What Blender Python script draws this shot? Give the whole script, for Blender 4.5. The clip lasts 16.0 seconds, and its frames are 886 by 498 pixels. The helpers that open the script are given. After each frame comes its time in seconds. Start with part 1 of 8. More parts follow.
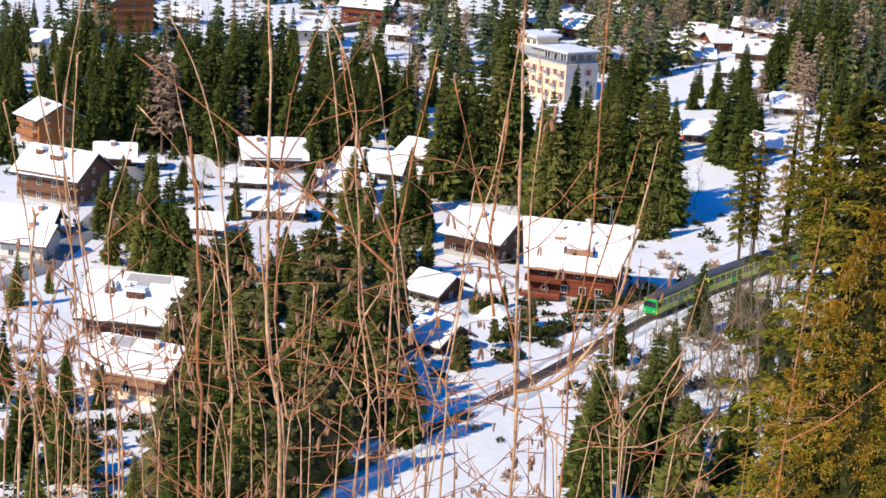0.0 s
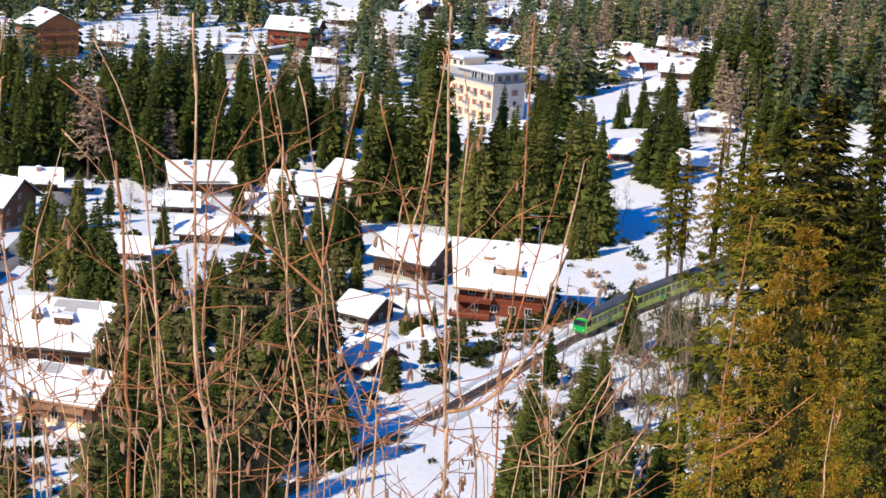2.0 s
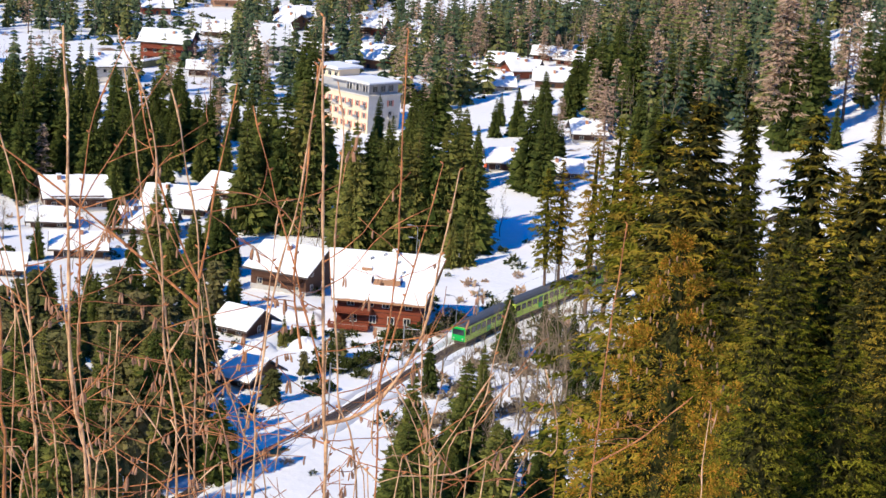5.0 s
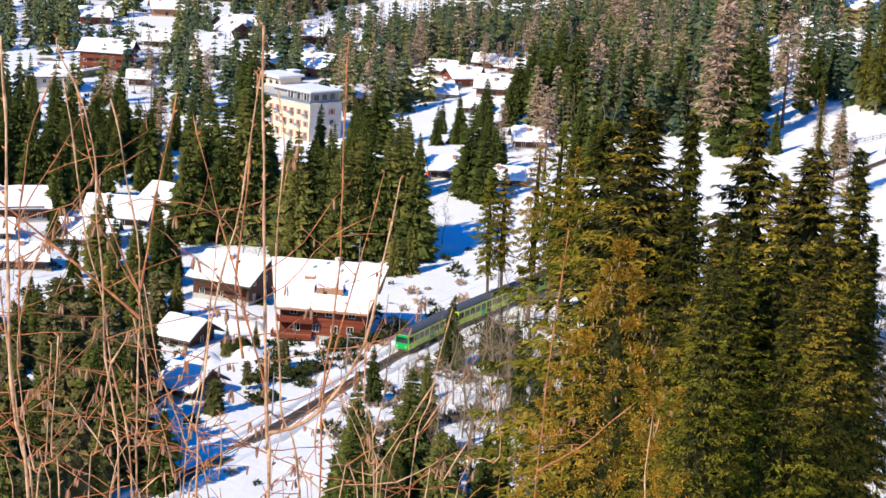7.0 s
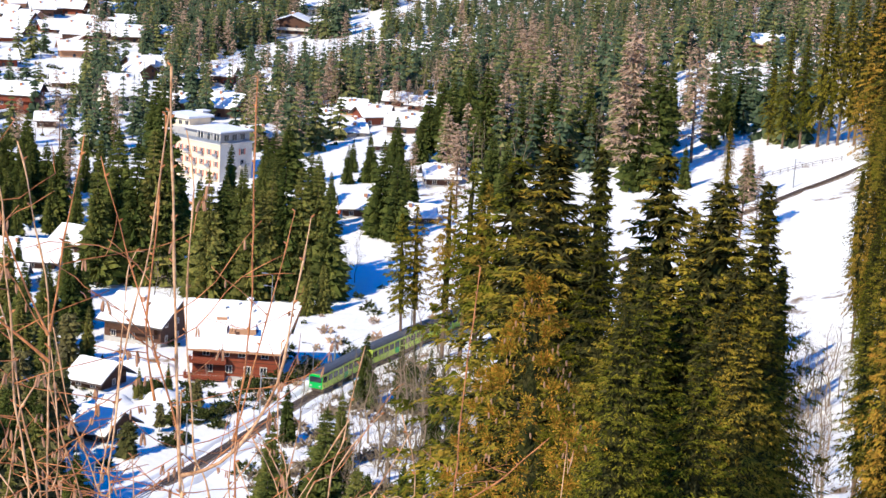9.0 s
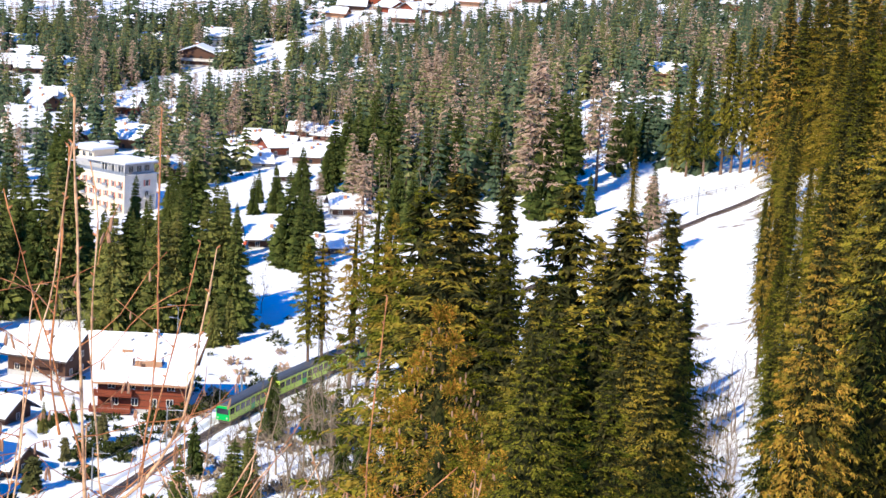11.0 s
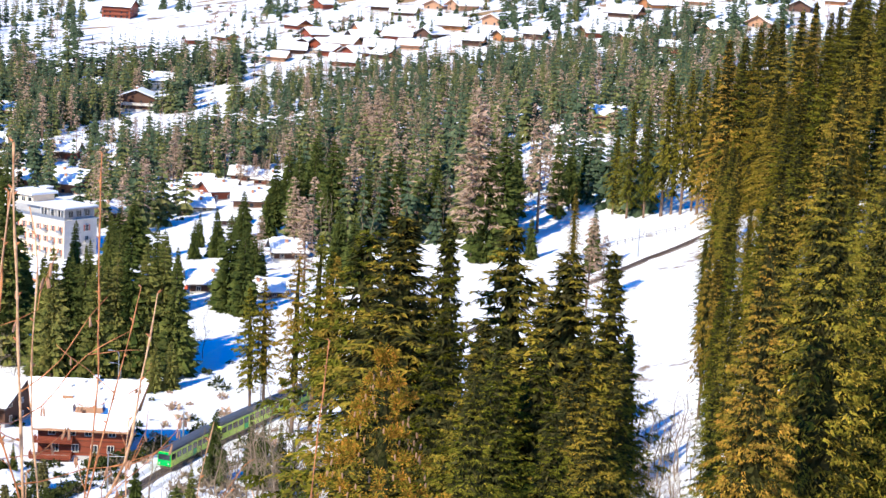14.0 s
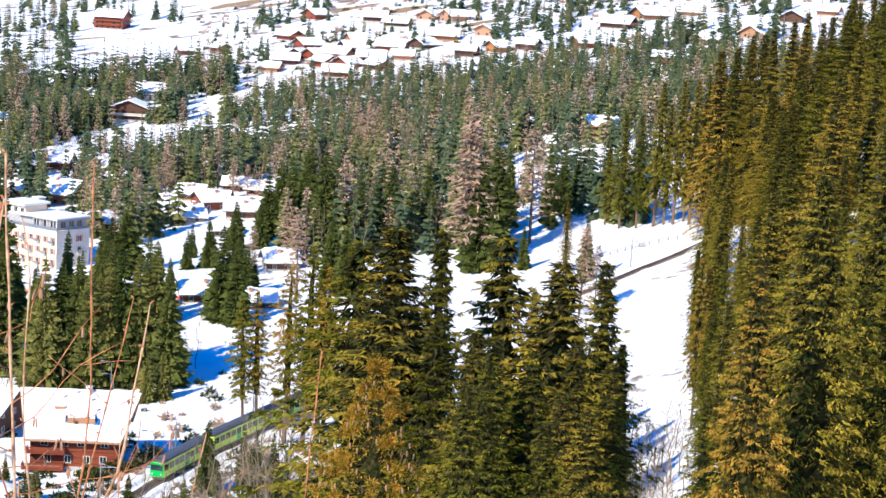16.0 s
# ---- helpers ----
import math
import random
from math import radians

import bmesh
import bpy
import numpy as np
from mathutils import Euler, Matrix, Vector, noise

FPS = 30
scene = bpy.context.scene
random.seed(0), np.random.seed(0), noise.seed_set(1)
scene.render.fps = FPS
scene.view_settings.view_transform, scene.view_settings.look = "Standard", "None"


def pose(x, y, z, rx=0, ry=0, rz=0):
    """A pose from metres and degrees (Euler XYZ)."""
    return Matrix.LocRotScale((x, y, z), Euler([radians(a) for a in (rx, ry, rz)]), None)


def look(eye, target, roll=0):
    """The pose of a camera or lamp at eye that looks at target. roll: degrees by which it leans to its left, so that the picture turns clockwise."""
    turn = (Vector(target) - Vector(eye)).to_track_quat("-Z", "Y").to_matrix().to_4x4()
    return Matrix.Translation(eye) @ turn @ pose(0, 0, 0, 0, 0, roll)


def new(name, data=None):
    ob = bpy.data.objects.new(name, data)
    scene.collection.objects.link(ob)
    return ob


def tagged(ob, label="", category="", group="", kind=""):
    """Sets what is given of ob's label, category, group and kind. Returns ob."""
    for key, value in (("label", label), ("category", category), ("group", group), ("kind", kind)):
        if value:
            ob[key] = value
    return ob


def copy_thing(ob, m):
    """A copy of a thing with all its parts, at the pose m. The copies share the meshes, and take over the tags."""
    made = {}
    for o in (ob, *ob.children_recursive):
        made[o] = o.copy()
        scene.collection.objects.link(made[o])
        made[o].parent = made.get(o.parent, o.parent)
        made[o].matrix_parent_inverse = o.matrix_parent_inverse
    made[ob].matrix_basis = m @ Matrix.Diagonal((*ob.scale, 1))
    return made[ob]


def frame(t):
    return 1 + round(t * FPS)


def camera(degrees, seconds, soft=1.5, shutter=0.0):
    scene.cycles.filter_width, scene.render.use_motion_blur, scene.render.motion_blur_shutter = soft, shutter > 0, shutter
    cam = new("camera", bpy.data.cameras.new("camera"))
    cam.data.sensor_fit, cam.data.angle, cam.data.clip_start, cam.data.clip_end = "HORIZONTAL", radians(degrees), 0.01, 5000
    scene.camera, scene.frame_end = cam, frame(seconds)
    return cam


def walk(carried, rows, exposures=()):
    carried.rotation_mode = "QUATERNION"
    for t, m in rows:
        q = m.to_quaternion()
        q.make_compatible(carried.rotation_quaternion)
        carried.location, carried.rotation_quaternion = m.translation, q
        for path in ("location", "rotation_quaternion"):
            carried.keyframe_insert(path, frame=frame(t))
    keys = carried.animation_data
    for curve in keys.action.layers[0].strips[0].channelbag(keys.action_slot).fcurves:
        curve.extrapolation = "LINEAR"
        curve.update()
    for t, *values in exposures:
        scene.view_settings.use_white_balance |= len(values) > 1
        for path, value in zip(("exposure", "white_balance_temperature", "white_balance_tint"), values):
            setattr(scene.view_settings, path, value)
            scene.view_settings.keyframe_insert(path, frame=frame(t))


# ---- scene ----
cam = camera(25.20, 16.0, soft=1.5)
ROWS = [
    (0.0, -0.0080, 75.967, -3.881, 0.969),
    (0.5, -0.0065, 76.139, -3.878, 0.403),
    (1.0, -0.0065, 76.335, -3.876, -0.049),
    (1.5, -0.0055, 76.549, -3.766, -0.530),
    (2.0, -0.0050, 76.720, -3.669, -1.192),
    (2.5, -0.0048, 76.878, -3.678, -2.054),
    (3.0, -0.0042, 77.002, -3.738, -2.950),
    (3.5, -0.0035, 77.112, -3.801, -3.493),
    (4.0, -0.0030, 77.191, -3.731, -4.014),
    (6.5, -0.0008, 77.359, -3.533, -6.024),
    (7.0, 0.0000, 77.582, -3.487, -6.566),
    (7.5, 0.0000, 77.897, -3.385, -7.091),
    (8.0, 0.0012, 78.236, -3.358, -7.591),
    (8.5, 0.0020, 78.548, -3.201, -8.217),
    (9.0, 0.0025, 78.834, -3.201, -9.216),
    (11.5, 0.0028, 80.109, -3.222, -12.392),
    (12.0, 0.0028, 80.383, -3.211, -12.781),
    (12.5, 0.0028, 80.621, -3.214, -13.063),
    (13.0, 0.0028, 80.830, -3.226, -13.263),
    (13.5, 0.0028, 81.029, -3.162, -13.533),
    (14.0, 0.0028, 81.184, -3.153, -13.684),
    (14.5, 0.0028, 81.314, -3.167, -13.738),
    (15.0, 0.0028, 81.396, -3.179, -13.781),
    (15.5, 0.0028, 81.454, -3.162, -13.813),
    (16.0, 0.0028, 81.492, -3.134, -13.901),
]
walk(cam, [(t, pose(x, 0.0, 92.0, rx, ry, rz)) for t, x, rx, ry, rz in ROWS], exposures=[(0.0, 0.34, 4980, 10), (4.0, 0.38, 4980, 10), (7.0, 0.49, 4960, 10), (9.0, 0.62, 4900, 10), (12.0, 0.84, 4760, 10), (16.0, 0.86, 4740, 10)])
SKY_POWER, SUN_POWER = 0.12, 4.9

# ---------- world, sun, exposure ----------
SUN_AZ, SUN_EL = 230.0, 36.0
to_sun = Vector((math.sin(radians(SUN_AZ)) * math.cos(radians(SUN_EL)), math.cos(radians(SUN_AZ)) * math.cos(radians(SUN_EL)), math.sin(radians(SUN_EL))))
world = bpy.data.worlds.new("sky")
scene.world = world
world.use_nodes = True
sky = world.node_tree.nodes.new("ShaderNodeTexSky")
sky.sky_type, sky.sun_disc = "NISHITA", False
sky.sun_elevation, sky.sun_rotation = radians(SUN_EL), radians(SUN_AZ)
sky.altitude, sky.air_density, sky.dust_density, sky.ozone_density = 1200, 1.0, 0.2, 6.0
deep = world.node_tree.nodes.new("ShaderNodeHueSaturation")
deep.inputs["Saturation"].default_value = 1.5
world.node_tree.links.new(sky.outputs[0], deep.inputs["Color"])
world.node_tree.links.new(deep.outputs[0], world.node_tree.nodes["Background"].inputs[0])
world.node_tree.nodes["Background"].inputs[1].default_value = SKY_POWER
sun_data = bpy.data.lights.new("sun", "SUN")
sun_data.energy, sun_data.angle, sun_data.color = SUN_POWER, radians(0.53), (1.0, 0.73, 0.385)
sun = new("sun", sun_data)
sun.matrix_world = look(to_sun * 300, (0, 0, 0))


# ---------- materials ----------
def node(nt, kind, **values):
    n = nt.nodes.new(kind)
    for key, value in values.items():
        n.inputs[key].default_value = value
    return n


def material(name, colour, colour2=None, rough=0.8, size=1.0, fine=8.0, bump=0.3, metal=0.0, per="", spread=0.25, spec=0.3, relief=0.02, stretch=(1, 1, 1), thin=0.0):
    """Two scales of noise between two colours, a bump of the fine one, and a change from object to object or island to island."""
    m = bpy.data.materials.new(name)
    m.use_nodes = True
    nt = m.node_tree
    b = nt.nodes["Principled BSDF"]
    b.inputs["Roughness"].default_value, b.inputs["Metallic"].default_value = rough, metal
    b.inputs["Specular IOR Level"].default_value = spec
    where = nt.nodes.new("ShaderNodeTexCoord")
    scaled = nt.nodes.new("ShaderNodeMapping")
    scaled.inputs["Scale"].default_value = stretch
    nt.links.new(where.outputs["Object"], scaled.inputs["Vector"])
    big = node(nt, "ShaderNodeTexNoise", Scale=1.0 / size, Detail=3.0)
    small = node(nt, "ShaderNodeTexNoise", Scale=fine / size, Detail=4.0)
    for n in (big, small):
        nt.links.new(scaled.outputs[0], n.inputs["Vector"])
    both = nt.nodes.new("ShaderNodeMath")
    both.operation = "ADD"
    nt.links.new(big.outputs["Fac"], both.inputs[0])
    nt.links.new(small.outputs["Fac"], both.inputs[1])
    ramp = nt.nodes.new("ShaderNodeMapRange")
    ramp.inputs["From Min"].default_value, ramp.inputs["From Max"].default_value = 0.72, 1.28
    nt.links.new(both.outputs[0], ramp.inputs["Value"])
    mix = nt.nodes.new("ShaderNodeMix")
    mix.data_type = "RGBA"
    mix.inputs[6].default_value = (*colour, 1)
    mix.inputs[7].default_value = (*(colour2 or [c * 0.7 for c in colour]), 1)
    nt.links.new(ramp.outputs[0], mix.inputs[0])
    last = mix.outputs[2]
    if per:
        if per == "tree":
            one, two = nt.nodes.new("ShaderNodeObjectInfo").outputs["Random"], nt.nodes.new("ShaderNodeNewGeometry").outputs["Random Per Island"]
            half = nt.nodes.new("ShaderNodeMix")
            half.inputs[0].default_value = 0.36
            nt.links.new(one, half.inputs[2])
            nt.links.new(two, half.inputs[3])
            rnd = half.outputs[0]
        elif per == "object":
            rnd = nt.nodes.new("ShaderNodeObjectInfo").outputs["Random"]
        else:
            rnd = nt.nodes.new("ShaderNodeNewGeometry").outputs["Random Per Island"]
        hsv = nt.nodes.new("ShaderNodeHueSaturation")
        scale = nt.nodes.new("ShaderNodeMapRange")
        scale.inputs["To Min"].default_value, scale.inputs["To Max"].default_value = 1 - spread, 1 + spread
        nt.links.new(rnd, scale.inputs["Value"])
        nt.links.new(scale.outputs[0], hsv.inputs["Value"])
        hue = nt.nodes.new("ShaderNodeMapRange")
        hue.inputs["To Min"].default_value, hue.inputs["To Max"].default_value = 0.5 + spread * 0.07, 0.5 - spread * 0.07
        nt.links.new(rnd, hue.inputs["Value"])
        nt.links.new(hue.outputs[0], hsv.inputs["Hue"])
        nt.links.new(last, hsv.inputs["Color"])
        last = hsv.outputs[0]
    nt.links.new(last, b.inputs["Base Color"])
    if thin:
        b.inputs["Subsurface Weight"].default_value = 0.0
        lit = nt.nodes.new("ShaderNodeBsdfTranslucent")
        nt.links.new(last, lit.inputs["Color"])
        blend = nt.nodes.new("ShaderNodeMixShader")
        blend.inputs[0].default_value = thin
        nt.links.new(b.outputs[0], blend.inputs[1])
        nt.links.new(lit.outputs[0], blend.inputs[2])
        nt.links.new(blend.outputs[0], nt.nodes["Material Output"].inputs["Surface"])
    if bump:
        bm = node(nt, "ShaderNodeBump", Strength=bump, Distance=relief)
        nt.links.new(both.outputs[0], bm.inputs["Height"])
        nt.links.new(bm.outputs[0], b.inputs["Normal"])
    return m


SNOW = material("snow", (0.86, 0.87, 0.88), (0.80, 0.81, 0.83), rough=0.6, size=3.0, fine=10, bump=0.5, relief=0.06)
NEEDLES = material("spruce_needles", (0.262, 0.218, 0.016), (0.056, 0.060, 0.010), rough=0.55, size=1.6, fine=5, bump=0, per="tree", spread=0.78, spec=0.0, thin=0.03)
NEEDLES_GOLD = material("spruce_needles_gold", (0.215, 0.165, 0.010), (0.045, 0.041, 0.006), rough=0.5, size=0.8, fine=5, bump=0, per="tree", spread=0.78, spec=0.0, thin=0.03)
# Brighter twin of the spruce needles, with sunlight put into its colour.
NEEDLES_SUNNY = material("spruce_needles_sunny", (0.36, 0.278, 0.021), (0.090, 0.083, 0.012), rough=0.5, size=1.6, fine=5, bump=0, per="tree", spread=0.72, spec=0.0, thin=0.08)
NEEDLES_MID = material("spruce_needles_green", (0.150, 0.158, 0.032), (0.048, 0.062, 0.018), rough=0.6, size=1.6, fine=5, bump=0, per="tree", spread=0.7, spec=0.0, thin=0.10)
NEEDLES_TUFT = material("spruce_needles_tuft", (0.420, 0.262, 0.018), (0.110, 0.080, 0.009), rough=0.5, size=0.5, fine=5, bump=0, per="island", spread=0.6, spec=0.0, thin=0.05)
NEEDLES_PINE = material("pine_needles", (0.150, 0.138, 0.046), (0.058, 0.060, 0.026), rough=0.6, size=1.2, fine=5, bump=0, per="tree", spread=0.6, spec=0.0, thin=0.05)
# Bluer than the nearer needles: distance haze put into the base colour.
NEEDLES_FAR = material("spruce_needles_far_haze", (0.100, 0.132, 0.066), (0.044, 0.066, 0.040), rough=0.6, size=4, fine=5, bump=0, per="island", spread=0.45, spec=0.0, thin=0.2)
LARCH = material("larch_twigs", (0.47, 0.345, 0.235), (0.31, 0.225, 0.15), rough=0.8, size=2, fine=5, bump=0, per="island", spread=0.3, spec=0.0)
# Much darker than the needles: shade inside the crown, put into the colour.
SHADED_CORE = material("shaded_core_twigs", (0.060, 0.058, 0.016), (0.032, 0.033, 0.010), rough=0.95, size=0.5, fine=6, bump=0, per="island", spread=0.4, spec=0.0)
NEEDLES_OLIVE = material("spruce_needles_olive", (0.165, 0.175, 0.056), (0.075, 0.088, 0.034), rough=0.6, size=4, fine=5, bump=0, per="island", spread=0.5, spec=0.0, thin=0.15)
GREY_TWIG = material("bare_twigs", (0.27, 0.215, 0.145), (0.15, 0.12, 0.08), rough=0.8, size=2, fine=6, bump=0, per="object", spread=0.25, spec=0.0)
BARK = material("bark", (0.20, 0.13, 0.085), (0.10, 0.065, 0.045), rough=0.9, size=0.6, fine=6, bump=0.5, stretch=(1, 1, 0.3))
HAZEL = material("hazel_bark", (0.66, 0.425, 0.225), (0.25, 0.120, 0.048), rough=0.45, size=0.09, fine=6, bump=0.35, relief=0.001, spec=0.15)
HAZEL_TIP = material("hazel_young_bark", (0.52, 0.225, 0.075), (0.17, 0.056, 0.018), rough=0.4, size=0.06, fine=6, bump=0.3, relief=0.001, spec=0.15)
HAZEL_OLD = material("hazel_dead_bark", (0.40, 0.17, 0.045), (0.22, 0.085, 0.025), rough=0.5, size=0.08, fine=6, bump=0.4, relief=0.001)
CATKIN = material("catkin", (0.44, 0.25, 0.13), (0.27, 0.14, 0.07), rough=0.7, size=0.02, fine=5, bump=0.4, relief=0.001)
CONE = material("spruce_cone", (0.34, 0.20, 0.09), (0.22, 0.12, 0.06), rough=0.6, size=0.05, fine=5, bump=0.4, relief=0.004)
WOOD_RED = material("red_brown_timber", (0.25, 0.060, 0.022), (0.14, 0.034, 0.015), rough=0.6, size=1.2, fine=6, bump=0.4, stretch=(0.4, 0.4, 6))
WOOD_BROWN = material("brown_timber", (0.23, 0.115, 0.062), (0.13, 0.066, 0.036), rough=0.65, size=1.2, fine=6, bump=0.4, stretch=(0.4, 0.4, 6))
WOOD_DARK = material("dark_brown_timber", (0.105, 0.050, 0.028), (0.060, 0.030, 0.018), rough=0.65, size=1.2, fine=6, bump=0.4, stretch=(0.4, 0.4, 6))
WOOD_ORANGE = material("orange_timber", (0.44, 0.19, 0.06), (0.28, 0.115, 0.038), rough=0.6, size=1.2, fine=6, bump=0.3, stretch=(0.4, 0.4, 6))
WOOD_TAN = material("tan_timber", (0.44, 0.25, 0.14), (0.30, 0.17, 0.09), rough=0.6, size=1.2, fine=6, bump=0.3, stretch=(0.4, 0.4, 6))
PLASTER = material("white_plaster", (0.72, 0.68, 0.60), (0.60, 0.56, 0.50), rough=0.85, size=2.5, fine=8, bump=0.2)
PLASTER_CREAM = material("cream_plaster", (0.78, 0.64, 0.44), (0.68, 0.55, 0.38), rough=0.85, size=2.5, fine=8, bump=0.2)
PLASTER_GREY = material("grey_plaster", (0.44, 0.43, 0.42), (0.34, 0.33, 0.33), rough=0.85, size=2.5, fine=8, bump=0.2)
TILE_DARK = material("dark_roofing", (0.10, 0.08, 0.07), (0.06, 0.05, 0.045), rough=0.6, size=0.8, fine=6, bump=0.4)
BRICK = material("chimney_render", (0.46, 0.24, 0.14), (0.34, 0.18, 0.11), rough=0.85, size=0.5, fine=6, bump=0.4)
METAL = material("grey_metal", (0.42, 0.43, 0.45), (0.30, 0.31, 0.33), rough=0.4, size=0.5, fine=6, bump=0.1, metal=0.7)
RAIL = material("rail_steel", (0.22, 0.17, 0.14), (0.13, 0.10, 0.09), rough=0.45, size=0.5, fine=6, bump=0.1, metal=0.6)
SLEEPER = material("sleeper_timber", (0.16, 0.12, 0.095), (0.09, 0.07, 0.055), rough=0.85, size=0.4, fine=6, bump=0.4)
BALLAST = material("ballast", (0.30, 0.25, 0.21), (0.17, 0.14, 0.12), rough=0.95, size=0.6, fine=9, bump=0.9, relief=0.05)
ASPHALT = material("wet_asphalt", (0.30, 0.29, 0.29), (0.20, 0.19, 0.19), rough=0.7, size=2.5, fine=8, bump=0.3)
GREEN = material("lime_green_paint", (0.60, 0.78, 0.06), (0.52, 0.70, 0.05), rough=0.3, size=2, fine=6, bump=0.03, spec=0.5)
GREEN_DARK = material("deep_green_paint", (0.03, 0.42, 0.06), (0.025, 0.36, 0.05), rough=0.3, size=2, fine=6, bump=0.03, spec=0.5)
CREAM_PAINT = material("pale_grey_paint", (0.60, 0.62, 0.58), (0.52, 0.54, 0.50), rough=0.35, size=2, fine=6, bump=0.03)
ROOF_GREY = material("carriage_roof", (0.10, 0.11, 0.13), (0.07, 0.075, 0.09), rough=0.55, size=1.5, fine=6, bump=0.1)
BLUE = material("blue_surface", (0.05, 0.16, 0.42), (0.04, 0.12, 0.33), rough=0.5, size=1.0, fine=6, bump=0.2)
ORANGE_NET = material("orange_netting", (0.75, 0.14, 0.05), (0.60, 0.10, 0.04), rough=0.7, size=0.5, fine=6, bump=0.2)
RED_PAINT = material("red_shutter_paint", (0.60, 0.20, 0.12), (0.50, 0.16, 0.10), rough=0.5, size=0.5, fine=6, bump=0.1)
GRASS = material("dry_grass", (0.36, 0.24, 0.10), (0.22, 0.15, 0.07), rough=0.95, size=0.8, fine=9, bump=0.8, relief=0.05)
STONE_MOSS = material("mossy_stone", (0.16, 0.15, 0.08), (0.09, 0.10, 0.05), rough=0.9, size=0.8, fine=6, bump=0.6)
HEDGE = material("hedge_leaves", (0.072, 0.084, 0.022), (0.036, 0.046, 0.014), rough=0.6, size=0.8, fine=5, bump=0, per="island", spread=0.4, spec=0.0, thin=0.2)


def glass():
    m = bpy.data.materials.new("window_glass")
    m.use_nodes = True
    b = m.node_tree.nodes["Principled BSDF"]
    b.inputs["Base Color"].default_value = (0.025, 0.03, 0.04, 1)
    b.inputs["Roughness"].default_value = 0.08
    return m


GLASS = glass()


def snow_ground():
    """Snow with a slight tint, trodden and bare patches of grass and stone."""
    m = bpy.data.materials.new("snow_ground")
    m.use_nodes = True
    nt = m.node_tree
    b = nt.nodes["Principled BSDF"]
    b.inputs["Roughness"].default_value, b.inputs["Specular IOR Level"].default_value = 0.65, 0.25
    where = nt.nodes.new("ShaderNodeTexCoord")
    big = node(nt, "ShaderNodeTexNoise", Scale=0.045, Detail=6.0, Roughness=0.65)
    mid = node(nt, "ShaderNodeTexNoise", Scale=0.7, Detail=5.0)
    for n in (big, mid):
        nt.links.new(where.outputs["Object"], n.inputs["Vector"])
    patch = nt.nodes.new("ShaderNodeMapRange")
    patch.inputs["From Min"].default_value, patch.inputs["From Max"].default_value = 0.635, 0.69
    away = nt.nodes.new("ShaderNodeSeparateXYZ")
    nt.links.new(where.outputs["Object"], away.inputs[0])
    more = nt.nodes.new("ShaderNodeMapRange")
    more.inputs["From Min"].default_value, more.inputs["From Max"].default_value = 820, 980
    more.inputs["To Min"].default_value, more.inputs["To Max"].default_value = 0.0, 0.07
    nt.links.new(away.outputs["Y"], more.inputs["Value"])
    thaw = nt.nodes.new("ShaderNodeMath")
    nt.links.new(big.outputs["Fac"], thaw.inputs[0])
    nt.links.new(more.outputs[0], thaw.inputs[1])
    nt.links.new(thaw.outputs[0], patch.inputs["Value"])
    white = nt.nodes.new("ShaderNodeMix")
    white.data_type = "RGBA"
    white.inputs[6].default_value, white.inputs[7].default_value = (0.80, 0.81, 0.83, 1), (0.88, 0.88, 0.88, 1)
    nt.links.new(mid.outputs["Fac"], white.inputs[0])
    soil = nt.nodes.new("ShaderNodeMix")
    soil.data_type = "RGBA"
    soil.inputs[6].default_value, soil.inputs[7].default_value = (0.13, 0.085, 0.05, 1), (0.30, 0.21, 0.10, 1)
    nt.links.new(mid.outputs["Fac"], soil.inputs[0])
    mix = nt.nodes.new("ShaderNodeMix")
    mix.data_type = "RGBA"
    nt.links.new(patch.outputs[0], mix.inputs[0])
    nt.links.new(white.outputs[2], mix.inputs[6])
    nt.links.new(soil.outputs[2], mix.inputs[7])
    nt.links.new(mix.outputs[2], b.inputs["Base Color"])
    bm = node(nt, "ShaderNodeBump", Strength=0.6, Distance=0.25)
    nt.links.new(mid.outputs["Fac"], bm.inputs["Height"])
    nt.links.new(bm.outputs[0], b.inputs["Normal"])
    return m


SNOW_GROUND = snow_ground()


